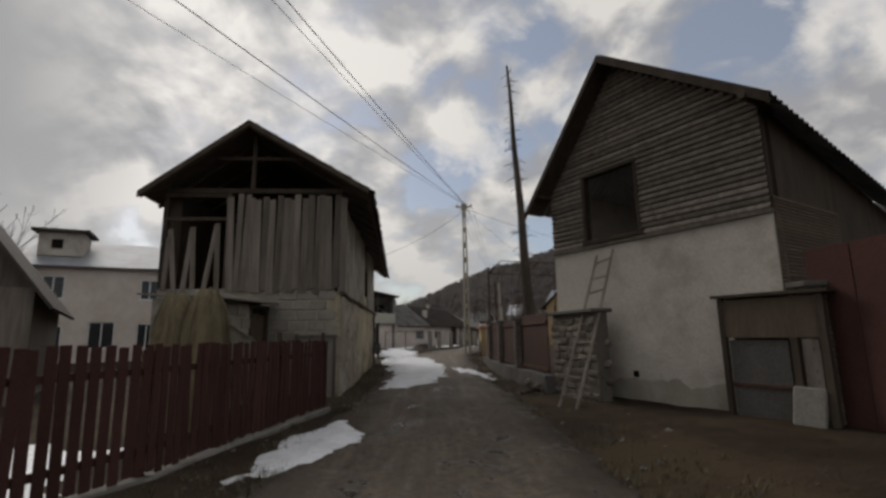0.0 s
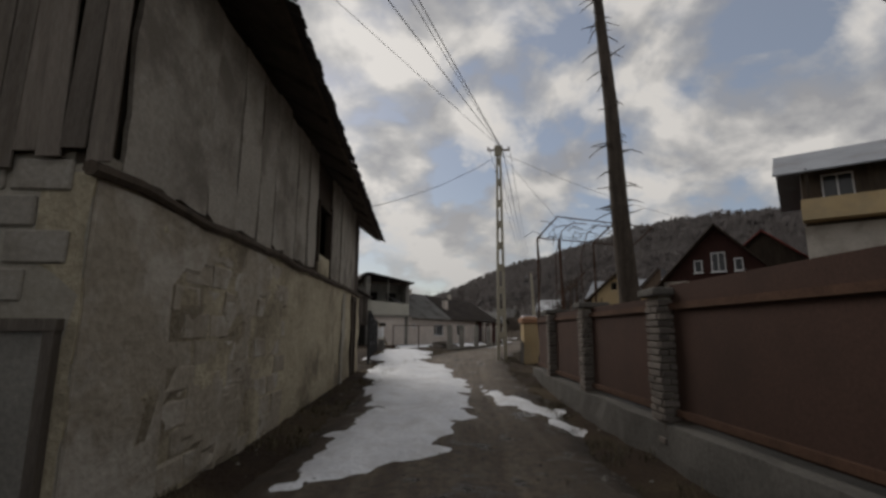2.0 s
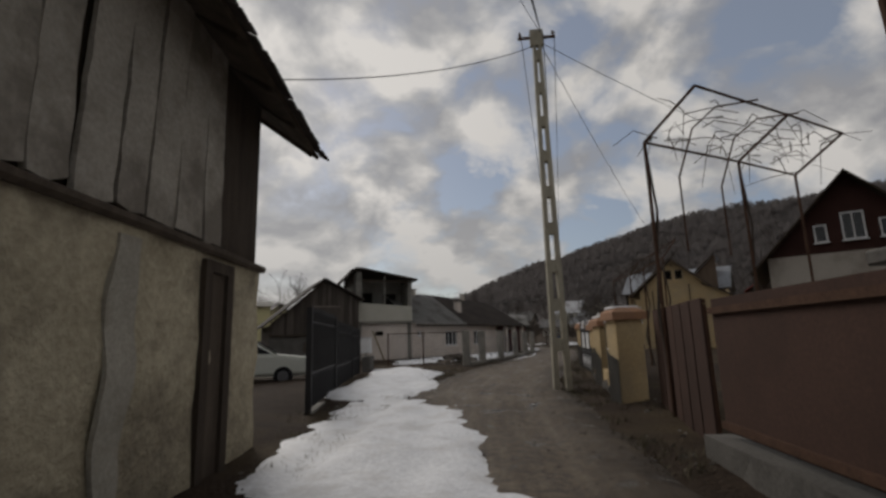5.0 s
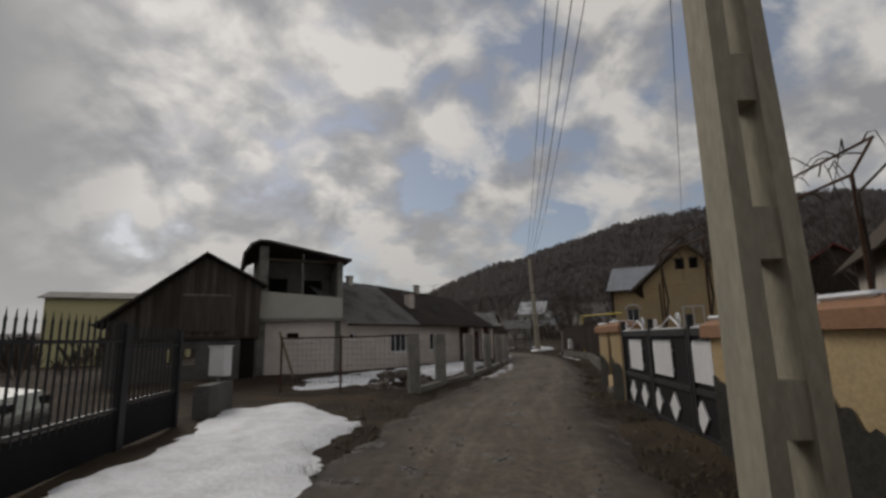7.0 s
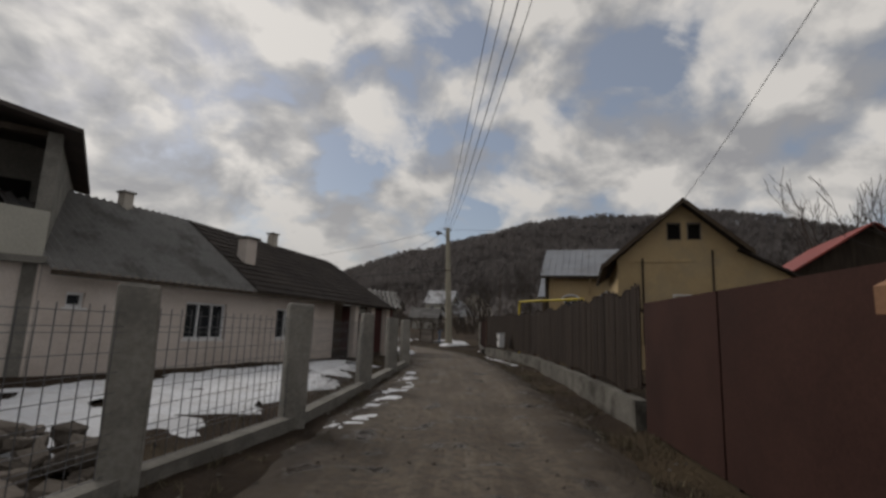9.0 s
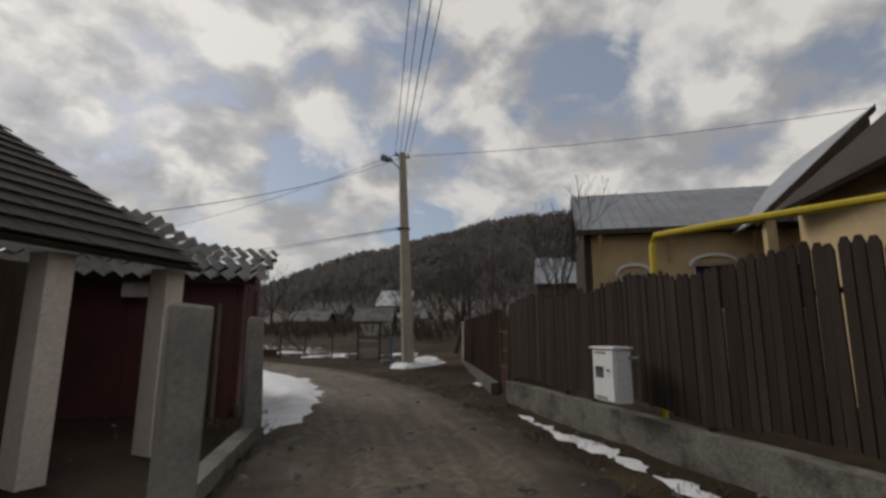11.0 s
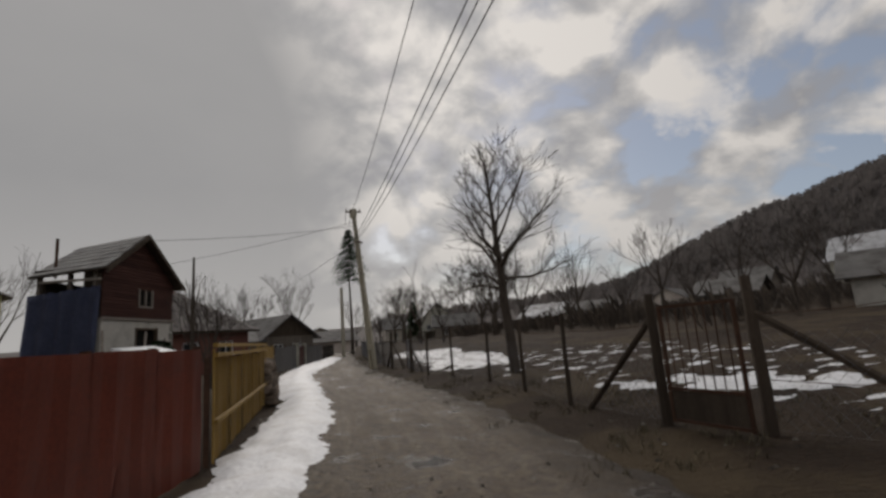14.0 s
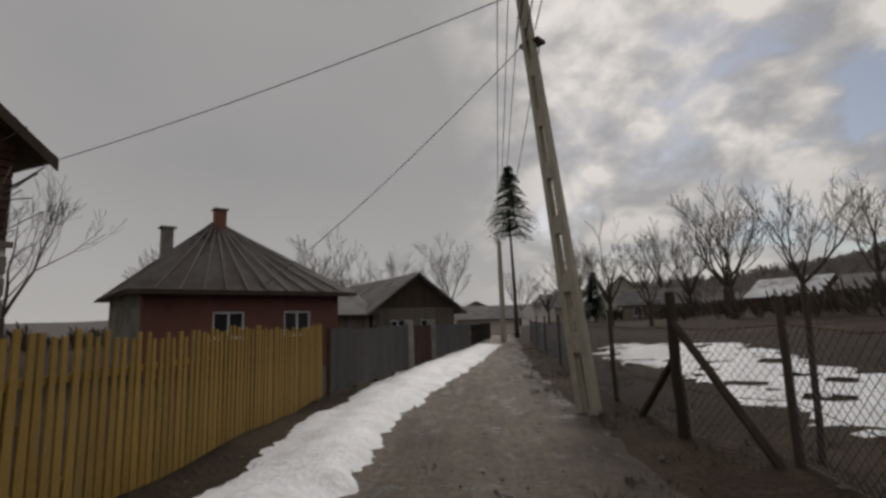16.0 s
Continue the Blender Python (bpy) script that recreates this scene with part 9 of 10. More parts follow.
def bare_tree(p, trunk_h, r0, limbs, depth, length, seed, label, spread=0.75, droop=0.0, up=0.08, lean=(0, 0), min_r=0.008, twig_m=None, group="", name="bare_tree", tilts=(0.30, 0.85)):
    t = thing(name, Matrix.Translation((p[0], p[1], land_z(*p) - 0.1)), label, "tree", group)
    r = random.Random(seed)
    bm = bmesh.new()
    fork = Vector((lean[0], lean[1], trunk_h))
    tube(bm, [(lean[0] * s + 0.05 * noise.noise((s * 3, seed, 0)), lean[1] * s, trunk_h * s) for s in (0, 0.06, 0.3, 0.6, 0.85, 1.0)], r0 * 1.25, r0 * 0.78, 10)
    segs = []
    for i in range(limbs):
        a = 2 * math.pi * (i + r.uniform(-0.25, 0.25)) / limbs
        tilt = r.uniform(*tilts) if i else 0.1
        d = Vector((math.cos(a) * tilt, math.sin(a) * tilt, 1)).normalized()
        grow(segs, r, fork - Vector((0, 0, r.uniform(0, 0.25) * trunk_h * 0.4)), d, length * r.uniform(0.8, 1.1), r0 * r.uniform(0.42, 0.6), depth, spread, droop, min_r, up)
    tw = bmesh.new()
    for pts, ra, rb, dp in segs:
        tube(bm if dp >= 2 else tw, pts, ra, rb, 7 if dp >= depth - 1 else (5 if dp >= 2 else 3), cap=False)
    part("trunk_and_limbs", bm, M_BARK, t, smooth=True).name = "trunk"
    tagged(part("crown", tw, twig_m or M_TWIG, t, "fine leafless branches"), kind="stuff")
    return t


def walnut(p):
    """Old walnut: one stem running through, low limbs arching over and hanging, upper ones rising."""
    t = thing("bare_tree", Matrix.Translation((p[0], p[1], land_z(*p) - 0.1)) @ Matrix.Diagonal((0.95, 0.95, 0.88, 1)), "tall bare walnut tree beside the garden fence", "tree")
    r = random.Random(8)
    bm, tw = bmesh.new(), bmesh.new()
    stem = [Vector((-0.14 * z / 2.8 * 0.82 + 0.09 * noise.noise((z * 0.7, 1, 0)) * (z > 2), -0.09 * z / 2.8 + 0.09 * noise.noise((z * 0.7, 5, 0)) * (z > 2), z)) for z in (0, 0.15, 0.8, 1.6, 2.3, 2.9, 3.5, 4.1, 4.8, 5.5, 6.2, 6.9, 7.5)]
    tube(bm, stem[:2], 0.22, 0.165, 12)
    tube(bm, stem[1:6], 0.165, 0.13, 12, cap=False)
    tube(bm, stem[5:9], 0.130, 0.075, 9, cap=False)
    tube(bm, stem[8:], 0.072, 0.012, 7, cap=False)
    segs = []

    def limb(z, az, el, length, radius, curl):
        k = max(i for i, q in enumerate(stem) if q.z <= z)
        q = stem[k].lerp(stem[min(k + 1, 12)], (z - stem[k].z) / max(0.01, stem[min(k + 1, 12)].z - stem[k].z))
        n = 8
        pts = [q.copy()]
        for i in range(n):
            e, a = radians(el + curl * (i / n) ** 1.3 + r.uniform(-9, 9)), radians(az + r.uniform(-11, 11))
            v = Vector((math.cos(e) * math.cos(a), math.cos(e) * math.sin(a), math.sin(e)))
            q = q + v * length / n
            pts.append(q.copy())
            if i > 1:
                for _ in range(2 if i % 2 else 1):
                    side = Vector((r.uniform(-1, 1), r.uniform(-1, 1), r.uniform(-0.35, 0.9))).normalized()
                    grow(segs, r, q, (v + side * 0.95).normalized(), length * r.uniform(0.16, 0.30), radius * (0.40 - 0.03 * i), 2 if i < 6 else 1, 0.85, 0.05 if curl < 0 else 0.0, 0.0055, 0.03)
        tube(bm, pts, radius, max(0.008, radius * 0.22), 7, cap=False)
    # height, bearing, rise, length, thickness, bend
    for spec in ((2.75, 172, 30, 1.9, 0.06, -82), (2.85, 148, 38, 2.3, 0.06, -66), (3.05, 120, 32, 2.7, 0.06, -85), (3.25, 140, 52, 2.5, 0.07, -28), (3.1, 30, 6, 2.5, 0.055, 26),
                 (3.3, 100, 30, 2.7, 0.07, -20), (3.5, 320, 34, 2.5, 0.07, -25), (2.8, 62, 40, 0.55, 0.05, 5)):
        limb(*spec)
    for i in range(17):
        u = i / 16
        bearing = 130 + i * 137.5
        lane = 0.68 if math.cos(radians(bearing - 225)) > 0.3 else 1.0          # lopped on the lane side
        limb(3.35 + 3.6 * u, bearing, 42 + 22 * u + r.uniform(-7, 7), lane * (3.3 - 2.1 * u) * r.uniform(0.85, 1.1), 0.056 - 0.034 * u, 24 - 14 * u)
    for pts, ra, rb, dp in segs:
        tube(tw, pts, ra, rb, 4 if dp == 2 else 3, cap=False)
    part("trunk", bm, M_BARK, t, smooth=True)
    tagged(part("crown", tw, M_TWIG, t, "fine leafless branches"), kind="stuff")


walnut((-1.5, 90.1))
bare_tree((12.6, 79.6), 1.6, 0.14, 5, 4, 1.5, 11, "gnarled bare orchard tree behind the pole", 0.95, 0.0, 0.03, (0.4, 0.0), 0.008, group="orchard trees")
bare_tree((14.5, 82.5), 1.5, 0.12, 4, 4, 1.4, 12, "small bare orchard tree in the garden", 0.95, 0.0, 0.05, group="orchard trees")
bare_tree((11.0, 84.5), 1.3, 0.10, 4, 4, 1.2, 13, "small bare orchard tree in the garden", 0.9, group="orchard trees")
bare_tree((11.4, 66.8), 1.9, 0.08, 6, 4, 1.35, 14, "bare plum tree behind the slat fence", 0.8, 0.0, 0.1, (0.2, 0.1), 0.006)
bare_tree((-11.2, 87.6), 1.0, 0.06, 5, 3, 1.1, 19, "leafless bush behind the ochre fence", 0.8, name="bare_bush", group="yard bushes")
bare_tree((-12.6, 88.9), 1.0, 0.05, 5, 3, 1.0, 20, "leafless bush behind the ochre fence", 0.8, name="bare_bush", group="yard bushes")

# far trees: a few forms, copied
far_src = []
for k, (h, ln, dp) in enumerate(((2.6, 2.7, 4), (2.0, 2.3, 4), (3.2, 3.0, 4))):
    far_src.append(bare_tree((-60 + 6 * k, 160), h, 0.22, 5, dp, ln, 40 + k, "bare deciduous tree in the distance", 0.8, 0.0, 0.08, (0, 0), 0.014, group="distant trees"))


def set_tree(src, x, y, s, a):
    copy_thing(src, Matrix.Translation((x, y, land_z(x, y) - 0.2)) @ Matrix.Rotation(a, 4, "Z") @ Matrix.Diagonal((s, s, s, 1)))


rf_ = random.Random(21)
FARTREES = [(-13, 128, 1.0), (-8, 124, 0.8), (-18, 133, 1.1), (-22, 140, 1.2), (-3, 130, 0.8), (3, 118, 0.7), (-36, 165, 1.5), (-30, 158, 1.3), (-44, 152, 1.0), (-40, 145, 0.9),
            (10, 120, 0.8), (14, 131, 0.9), (22, 118, 0.8), (27, 131, 1.0), (33, 120, 1.0), (18, 98, 0.6), (24, 104, 0.7), (21, 91, 0.55), (30, 96, 0.8), (37, 107, 0.9), (42, 99, 1.0), (35, 86, 0.8),
            (-24, 128, 0.8), (-28, 133, 1.0), (-11, 145, 1.1), (0, 146, 1.0), (8, 143, 1.0), (48, 134, 1.2), (56, 120, 1.2), (40, 140, 1.2), (52, 104, 1.0), (-50, 120, 1.0), (-44, 112, 0.9),
            (-36, 106, 0.8), (-40, 98, 0.8), (-60, 132, 1.2), (-66, 148, 1.4), (-34, 90, 0.8), (60, 84, 1.1), (52, 70, 1.0), (44, 60, 0.9), (36, 66, 0.8), (28, 66, 0.8), (24, 48, 0.8),
            (29, 38, 0.9), (34, 52, 1.0), (22, 62, 0.75), (20.5, 47.5, 0.8), (26.5, 58, 0.9), (-30, 30, 0.9), (-20, 72, 0.8), (-28, 80, 1.0)]
for x, y, s in FARTREES:
    set_tree(far_src[rf_.randrange(3)], x + rf_.uniform(-1, 1), y + rf_.uniform(-1, 1), s * rf_.uniform(0.85, 1.15), rf_.uniform(0, 6.28))


# ---- firs ----
def fir(p, h, bare, rad, seed, label, dead=False):
    t = thing("dead_spruce" if dead else "fir_tree", Matrix.Translation((p[0], p[1], land_z(*p) - 0.1)), label, "tree")
    r = random.Random(seed)
    bm = bmesh.new()
    tube(bm, [(0.02 * k * math.sin(k), 0.02 * math.cos(k), h * k / 8) for k in range(9)], 0.16 * h / 12, 0.02, 8)
    part("trunk", bm, M_BARK, t, smooth=True)
    verts, faces = [], []
    z = bare
    while z < h - 0.1:
        s = (z - bare) / (h - bare)
        L = rad * (1 - s) ** 0.8 * (0.65 + 0.35 * min(1, s * 6)) + 0.12
        for k in range(13):
            a = r.uniform(0, 6.283)
            l = L * r.uniform(0.65, 1.1)
            d = Vector((math.cos(a), math.sin(a), 0))
            sd = Vector((-d.y, d.x, 0))
            base = Vector((0, 0, z + r.uniform(-.1, .1)))
            for j in range(9):
                u = (j + 1) / 9
                c = base + d * l * u + Vector((0, 0, 0.25 * l * u - 0.55 * l * u * u))
                ww = 0.36 * (1.15 - u) * (0.5 + l / rad * 0.5) + 0.05
                for sg in (-1, 1):
                    i0 = len(verts)
                    tip = c + sd * sg * ww + d * 0.14 + Vector((0, 0, -0.09 * r.random()))
                    verts.extend([tuple(c - d * 0.06), tuple(c + d * 0.09 + Vector((0, 0, 0.03))), tuple(tip)])
                    faces.append((i0, i0 + 1, i0 + 2))
        z += 0.24 if h > 8 else 0.16
    me = bpy.data.meshes.new("crown")
    me.from_pydata(verts, [], faces)
    me.materials.append(M_NEEDLES)
    ob = new("crown", me)
    ob.parent = t
    ob["label"] = "drooping dark green needled boughs"
    tagged(ob, kind="stuff")
    return t


fir((-31, 121), 14.3, 8.4, 2.5, 3, "tall fir with a bare lower trunk and bushy top")
fir((-14.6, 88.3), 2.0, 0.2, 0.7, 4, "small dark conifer behind the ochre fence")
fir((-13.9, 87.9), 1.7, 0.2, 0.6, 5, "small dark conifer behind the ochre fence")
fir((-40, 150), 7.0, 1.2, 1.7, 6, "dark fir beside the far pale house")


def dead_spruce():
    t = thing("dead_spruce", pose(3.5, 19.6, -0.3), "tall dead spruce trunk bristling with broken branch stubs", "tree")
    r = random.Random(9)
    H = 13.2
    bm = bmesh.new()
    line = [Vector((0.02 * math.sin(k * 1.3) - 0.55 * (k / 12) ** 1.2, 0.1 * (k / 12), H * k / 12)) for k in range(13)]
    tube(bm, line, 0.26, 0.05, 9)
    part("trunk", bm, M_BARK, t, smooth=True)
    bm = bmesh.new()
    for i in range(110):
        s = r.uniform(0.3, 0.985) * 12
        k = int(s)
        p = line[k].lerp(line[min(12, k + 1)], s - k)
        a = r.uniform(0, 6.283)
        l = (0.26 - 0.2 * s / 12) + r.uniform(0.08, 0.42)
        d = Vector((math.cos(a), math.sin(a), r.uniform(-0.35, 0.2)))
        tube(bm, [p, p + d * l * 0.6, p + d * l + Vector((0, 0, r.uniform(-.12, .02)))], 0.022, 0.006, 4, cap=False)
    tagged(part("branch_stub", bm, M_BARK, t, "short broken branches"), kind="stuff")


dead_spruce()


# ---- vine trellis and the yard gates beyond the panel fence ----
def trellis():
    t = thing("vine_trellis", Matrix.Identity(4), "rusty arched vine trellis with bare climbing stems", "trellis")
    low = [Vector(p) for p in ((2.38, 25.59, 4.38), (4.68, 27.15, 4.5), (6.5, 28.4, 4.55))]
    high = [Vector(p) for p in ((2.95, 24.85, 4.96), (5.25, 26.41, 5.08), (7.1, 27.7, 5.18))]
    for p, q in zip(low, high):
        bm = bmesh.new()
        tube(bm, [(p.x, p.y, -0.3), (p.x, p.y, 2.2), p], 0.03, 0.03, 6)
        part("post", bm, M_RUST, t)
        bm = bmesh.new()
        tube(bm, [p, q], 0.028, 0.028, 6)
        part("slanted_bar", bm, M_RUST, t)
    for line in (low, high):
        bm = bmesh.new()
        tube(bm, line, 0.022, 0.022, 6)
        part("beam", bm, M_RUST, t)
    for k in (0.3, 0.75):
        a, b = low[0].lerp(low[1], k), high[0].lerp(high[1], k)
        bm = bmesh.new()
        tube(bm, [(a.x, a.y, 2.6), (a.x, a.y, 3.9), a.lerp(b, 0.35) + Vector((0, 0, 0.05)), b.lerp(a, 0.2), b + Vector((0.3, -0.3, -0.25))], 0.018, 0.014, 6)
        part("arch", bm, M_RUST, t)
    r = random.Random(31)
    bm = bmesh.new()
    for i in range(46):
        u, v = r.random(), r.random()
        a = low[0].lerp(low[2], u)
        b = high[0].lerp(high[2], u)
        p = a.lerp(b, v)
        q = p + Vector((r.uniform(-0.9, 0.9), r.uniform(-0.6, 0.6), r.uniform(-0.3, 0.15)))
        tube(bm, [p, p.lerp(q, 0.5) + Vector((0, 0, r.uniform(0, 0.22))), q], 0.012, 0.007, 4, cap=False)
        if i % 4 == 0:
            tube(bm, [p, p + Vector((r.uniform(-.2, .2), r.uniform(-.2, .2), -r.uniform(0.3, 1.0)))], 0.008, 0.004, 4, cap=False)
    for x, y in ((2.38, 25.59), (4.68, 27.15)):
        tube(bm, [(x + 0.06, y, -0.2), (x - 0.05, y + 0.05, 1.6), (x + 0.08, y, 3.2), (x, y, 4.4)], 0.03, 0.018, 6, cap=False)
    tagged(part("vine", bm, M_BARK, t, "bare brown vine stems"), kind="stuff")


trellis()
bm = bmesh.new()
tube(bm, [(2.22, 20.7, -0.2), (2.24, 20.7, 1.6), (2.2, 20.72, 3.4)], 0.04, 0.032, 7)
tagged(part("pipe_post", bm, M_RUST), "thin dark pipe standing behind the panel fence", "post")
sheet_gate((2.6, 26.7), (2.1, 23.6), 1.75, -0.1, "orange-brown panelled yard gate", 2, 3, M_BROWNSHEET)

# ==== hill forest ====
def forest():
    """Leafless trees on the hill: a thin trunk and a rounded crown of fine twigs, joined."""
    r = random.Random(77)
    verts, faces = [], []
    n = tries = 0
    while n < 13000 and tries < 120000:
        tries += 1
        b = r.uniform(-32, 80)
        d = 135 + 235 * r.random() ** 0.8
        rz = ridge_z(b)
        if rz < 1.7 or r.random() > min(1, (rz - 1.3) / 3.5):
            continue
        x, y = 3 + d * math.sin(radians(b)), 42 + d * math.cos(radians(b))
        if d < 185 and r.random() > 0.15 + 0.5 * max(0, noise.noise((x * 0.03, y * 0.03, 2))):
            continue
        z = land_z(x, y)
        h = r.uniform(3.8, 7.2) * (1.0 if d > 200 else 0.8) * (1 + 0.25 * noise.noise((x * 0.04, y * 0.04, 9)))
        cw = h * r.uniform(0.26, 0.40)
        k = len(verts)
        verts.extend([(x - 0.12, y, z - 0.3), (x + 0.12, y, z - 0.3), (x, y, z + h * 0.8)])
        faces.append((k, k + 1, k + 2))
        for j in range(26):
            a, e = r.uniform(0, 6.283), r.uniform(-0.25, 1.35)
            q = r.uniform(0.75, 1.0)
            tx, ty = x + cw * q * math.cos(a) * math.cos(e), y + cw * q * math.sin(a) * math.cos(e)
            tz = z + h * 0.55 + h * 0.44 * q * math.sin(e)
            fz = z + h * r.uniform(0.25, 0.6)
            wd = h * 0.017 + 0.05
            k = len(verts)
            verts.extend([(x + (tx - x) * 0.12, y + (ty - y) * 0.12, fz), (tx - wd * math.sin(a), ty + wd * math.cos(a), tz), (tx + wd * math.sin(a), ty - wd * math.cos(a), tz - wd * 1.6)])
            faces.append((k, k + 1, k + 2))
        n += 1
    me = bpy.data.meshes.new("hill_forest")
    me.from_pydata(verts, [], faces)
    me.materials.append(M_HILLWOOD)
    return tagged(new("hill_forest", me), "leafless brown-grey forest covering the hill slopes", "forest", kind="stuff")


M_HILLWOOD, hn, hl = new_mat("leafless_forest")
hb = hn["Principled BSDF"]
hb.inputs["Roughness"].default_value = 1.0
geo = hn.new("ShaderNodeNewGeometry")
hr = hn.new("ShaderNodeValToRGB")
# ramp lifted above near twig tones: distance haze is put into the colour
for i, (p_, c_) in enumerate(((0.0, (0.140, 0.127, 0.124)), (0.5, (0.165, 0.149, 0.144)), (0.85, (0.185, 0.166, 0.157)), (1.0, (0.150, 0.146, 0.138)))):
    e_ = hr.color_ramp.elements[i] if i < 2 else hr.color_ramp.elements.new(p_)
    e_.position, e_.color = p_, (*c_, 1)
hl.new(geo.outputs["Random Per Island"], hr.inputs[0])
hl.new(hr.outputs[0], hb.inputs["Base Color"])
ht = hn.new("ShaderNodeBsdfTranslucent")                 # thin twigs pass about half of the light
hl.new(hr.outputs[0], ht.inputs["Color"])
hm = hn.new("ShaderNodeMixShader")
hm.inputs[0].default_value = 0.5
hl.new(hb.outputs[0], hm.inputs[1])
hl.new(ht.outputs[0], hm.inputs[2])
hl.new(hm.outputs[0], hn["Material Output"].inputs["Surface"])
forest()

# ==== snow ====
def inside(poly, x, y):
    c, n = False, len(poly)
    for i in range(n):
        (x0, y0), (x1, y1) = poly[i], poly[i - 1]
        if (y0 > y) != (y1 > y) and x < (x1 - x0) * (y - y0) / (y1 - y0) + x0:
            c = not c
    return c


def edge_distance(poly, x, y):
    best = 1e9
    n = len(poly)
    for i in range(n):
        (x0, y0), (x1, y1) = poly[i], poly[i - 1]
        dx, dy = x1 - x0, y1 - y0
        t = max(0, min(1, ((x - x0) * dx + (y - y0) * dy) / (dx * dx + dy * dy + 1e-9)))
        best = min(best, math.hypot(x - x0 - dx * t, y - y0 - dy * t))
    return best if inside(poly, x, y) else -best


def top_z(x, y):
    """Height of the lane or the ground, whichever is higher."""
    s, i = road_side(x, y)
    z = land_z(x, y)
    if abs(s) < 2.3:
        z = max(z, road_z(x, y, s))
    return z


def snow(poly, label, thick=0.10, step=0.14, rag=0.28, hump=0.0, holes=0.0, smooth=True, speckle=0.0):
    """A ragged sheet of old snow lying on the ground inside an outline; its rim dips under the soil."""
    xs, ys = [p[0] for p in poly], [p[1] for p in poly]
    x0, y0 = min(xs) - 0.5, min(ys) - 0.5
    nx, ny = int((max(xs) + 0.5 - x0) / step) + 1, int((max(ys) + 0.5 - y0) / step) + 1
    val = {}
    bm = bmesh.new()
    for i in range(nx):
        for j in range(ny):
            x, y = x0 + i * step, y0 + j * step
            d = edge_distance(poly, x, y)
            if d < -0.8:
                continue
            v = d + rag * noise.noise((x * 1.3, y * 1.3, 4)) + rag * 0.6 * noise.noise((x * 4, y * 4, 9))
            if holes:
                v = min(v, 0.6) - holes * max(0, noise.noise((x * 1.7, y * 1.7, 14)) - 0.12) * 3
            if speckle:
                u, w = x * 0.8 + y * 0.6, y * 0.8 - x * 0.6
                v = min(v, 0.5 * (noise.noise((u * 1.1, w * 3.2, 21)) + 0.7 * noise.noise((u * 3.5, w * 5, 8)) - speckle))
            if v > -step * 2.2:
                k = max(-2.5, min(1.0, v / 0.22))
                h = (thick * k if v > 0 else 0.06 * k) * (0.85 + 0.3 * noise.noise((x * 2.2, y * 2.2, 1))) + hump * smoothstep(0, 1.0, v) * (0.8 + 0.6 * noise.noise((x * 2.5, y * 2.5, 6))) + 0.010 * noise.noise((x * 7, y * 7, 2))
                val[i, j] = bm.verts.new((x, y, top_z(x, y) + h))
    for (i, j), v in val.items():
        q = [val.get(k) for k in ((i, j), (i + 1, j), (i + 1, j + 1), (i, j + 1))]
        if all(q):
            bm.faces.new(q)
    loose = [v for v in bm.verts if not v.link_faces]
    bmesh.ops.delete(bm, geom=loose, context="VERTS")
    if not len(bm.faces):
        bm.free()
        return None
    ob = part("snow_patch", bm, M_SNOW, smooth=smooth)
    return tagged(ob, label, "snow", kind="stuff")


LANE_SNOW = "old trodden snow lying along the muddy lane"
snow([(-2.3, 5.3), (-2.2, 7.6), (-1.9, 9), (-1.2, 7.5), (-1.3, 6.5), (-1.7, 5.7)], LANE_SNOW, 0.07)
snow([(-1.7, 13.5), (-1.9, 18), (-3.0, 24), (-3.2, 28), (-2.3, 28.2), (-1.2, 27.5), (0, 21.8), (0, 18), (-0.5, 14.7)], LANE_SNOW, 0.06, 0.15, 0.35, holes=0.25)
snow([(0.3, 20.9), (0.9, 19.4), (1.5, 18.7), (1.6, 16.2), (0.9, 17.7), (0.4, 19.4)], LANE_SNOW, 0.06, 0.12)
snow([(-4.1, 28.4), (-4.2, 33.6), (-4.8, 37.5), (-3.5, 37.9), (-1.8, 35.8), (-2.1, 33.9), (-1.7, 30.4), (-2.2, 28.2)], LANE_SNOW, 0.08, 0.16, 0.3, 0.04)
snow([(-4.6, 41.2), (-1.3, 43.2), (0.2, 46.5), (1.3, 51), (2.2, 55), (1.0, 56.5), (-1.2, 53), (-3.6, 49), (-5.2, 45)], "patchy snow in the white house's yard", 0.07, 0.2, 0.5, holes=0.7)
snow([(4.1, 62.2), (4.0, 65.3), (3.75, 67.5), (2.9, 69.9), (2.3, 72.3), (2.2, 74.6), (0.2, 77.9), (-0.9, 79.6), (0.3, 79.3), (1.75, 77.6), (3.0, 75.0), (4.1, 72.6), (4.9, 70.5), (5.2, 68.2), (5.1, 65.5), (4.7, 62.9)], LANE_SNOW, 0.07, 0.12, 0.2, 0.05)
snow([(8.4, 75.0), (9.4, 76.1), (10.8, 76.5), (10.6, 74.9), (9.7, 73.5), (8.5, 72.9), (8.2, 73.6)], "lumpy heap of ploughed snow round the pole's foot", 0.12, 0.11, 0.3, 0.20, smooth=False)
snow([(0.4, 77.6), (-2.3, 81.2), (-6.2, 86.0), (-9.1, 88.5), (-14, 93.6), (-17, 97), (-20.5, 102.3), (-26, 110.5), (-24.5, 111), (-19, 103.3), (-12.8, 94.2), (-10.1, 91.4), (-8.4, 89.8), (-5.8, 87.1), (-3.2, 84.2), (-1.2, 81.6), (0.4, 79.2)], LANE_SNOW, 0.10, 0.15, 0.22, 0.08)
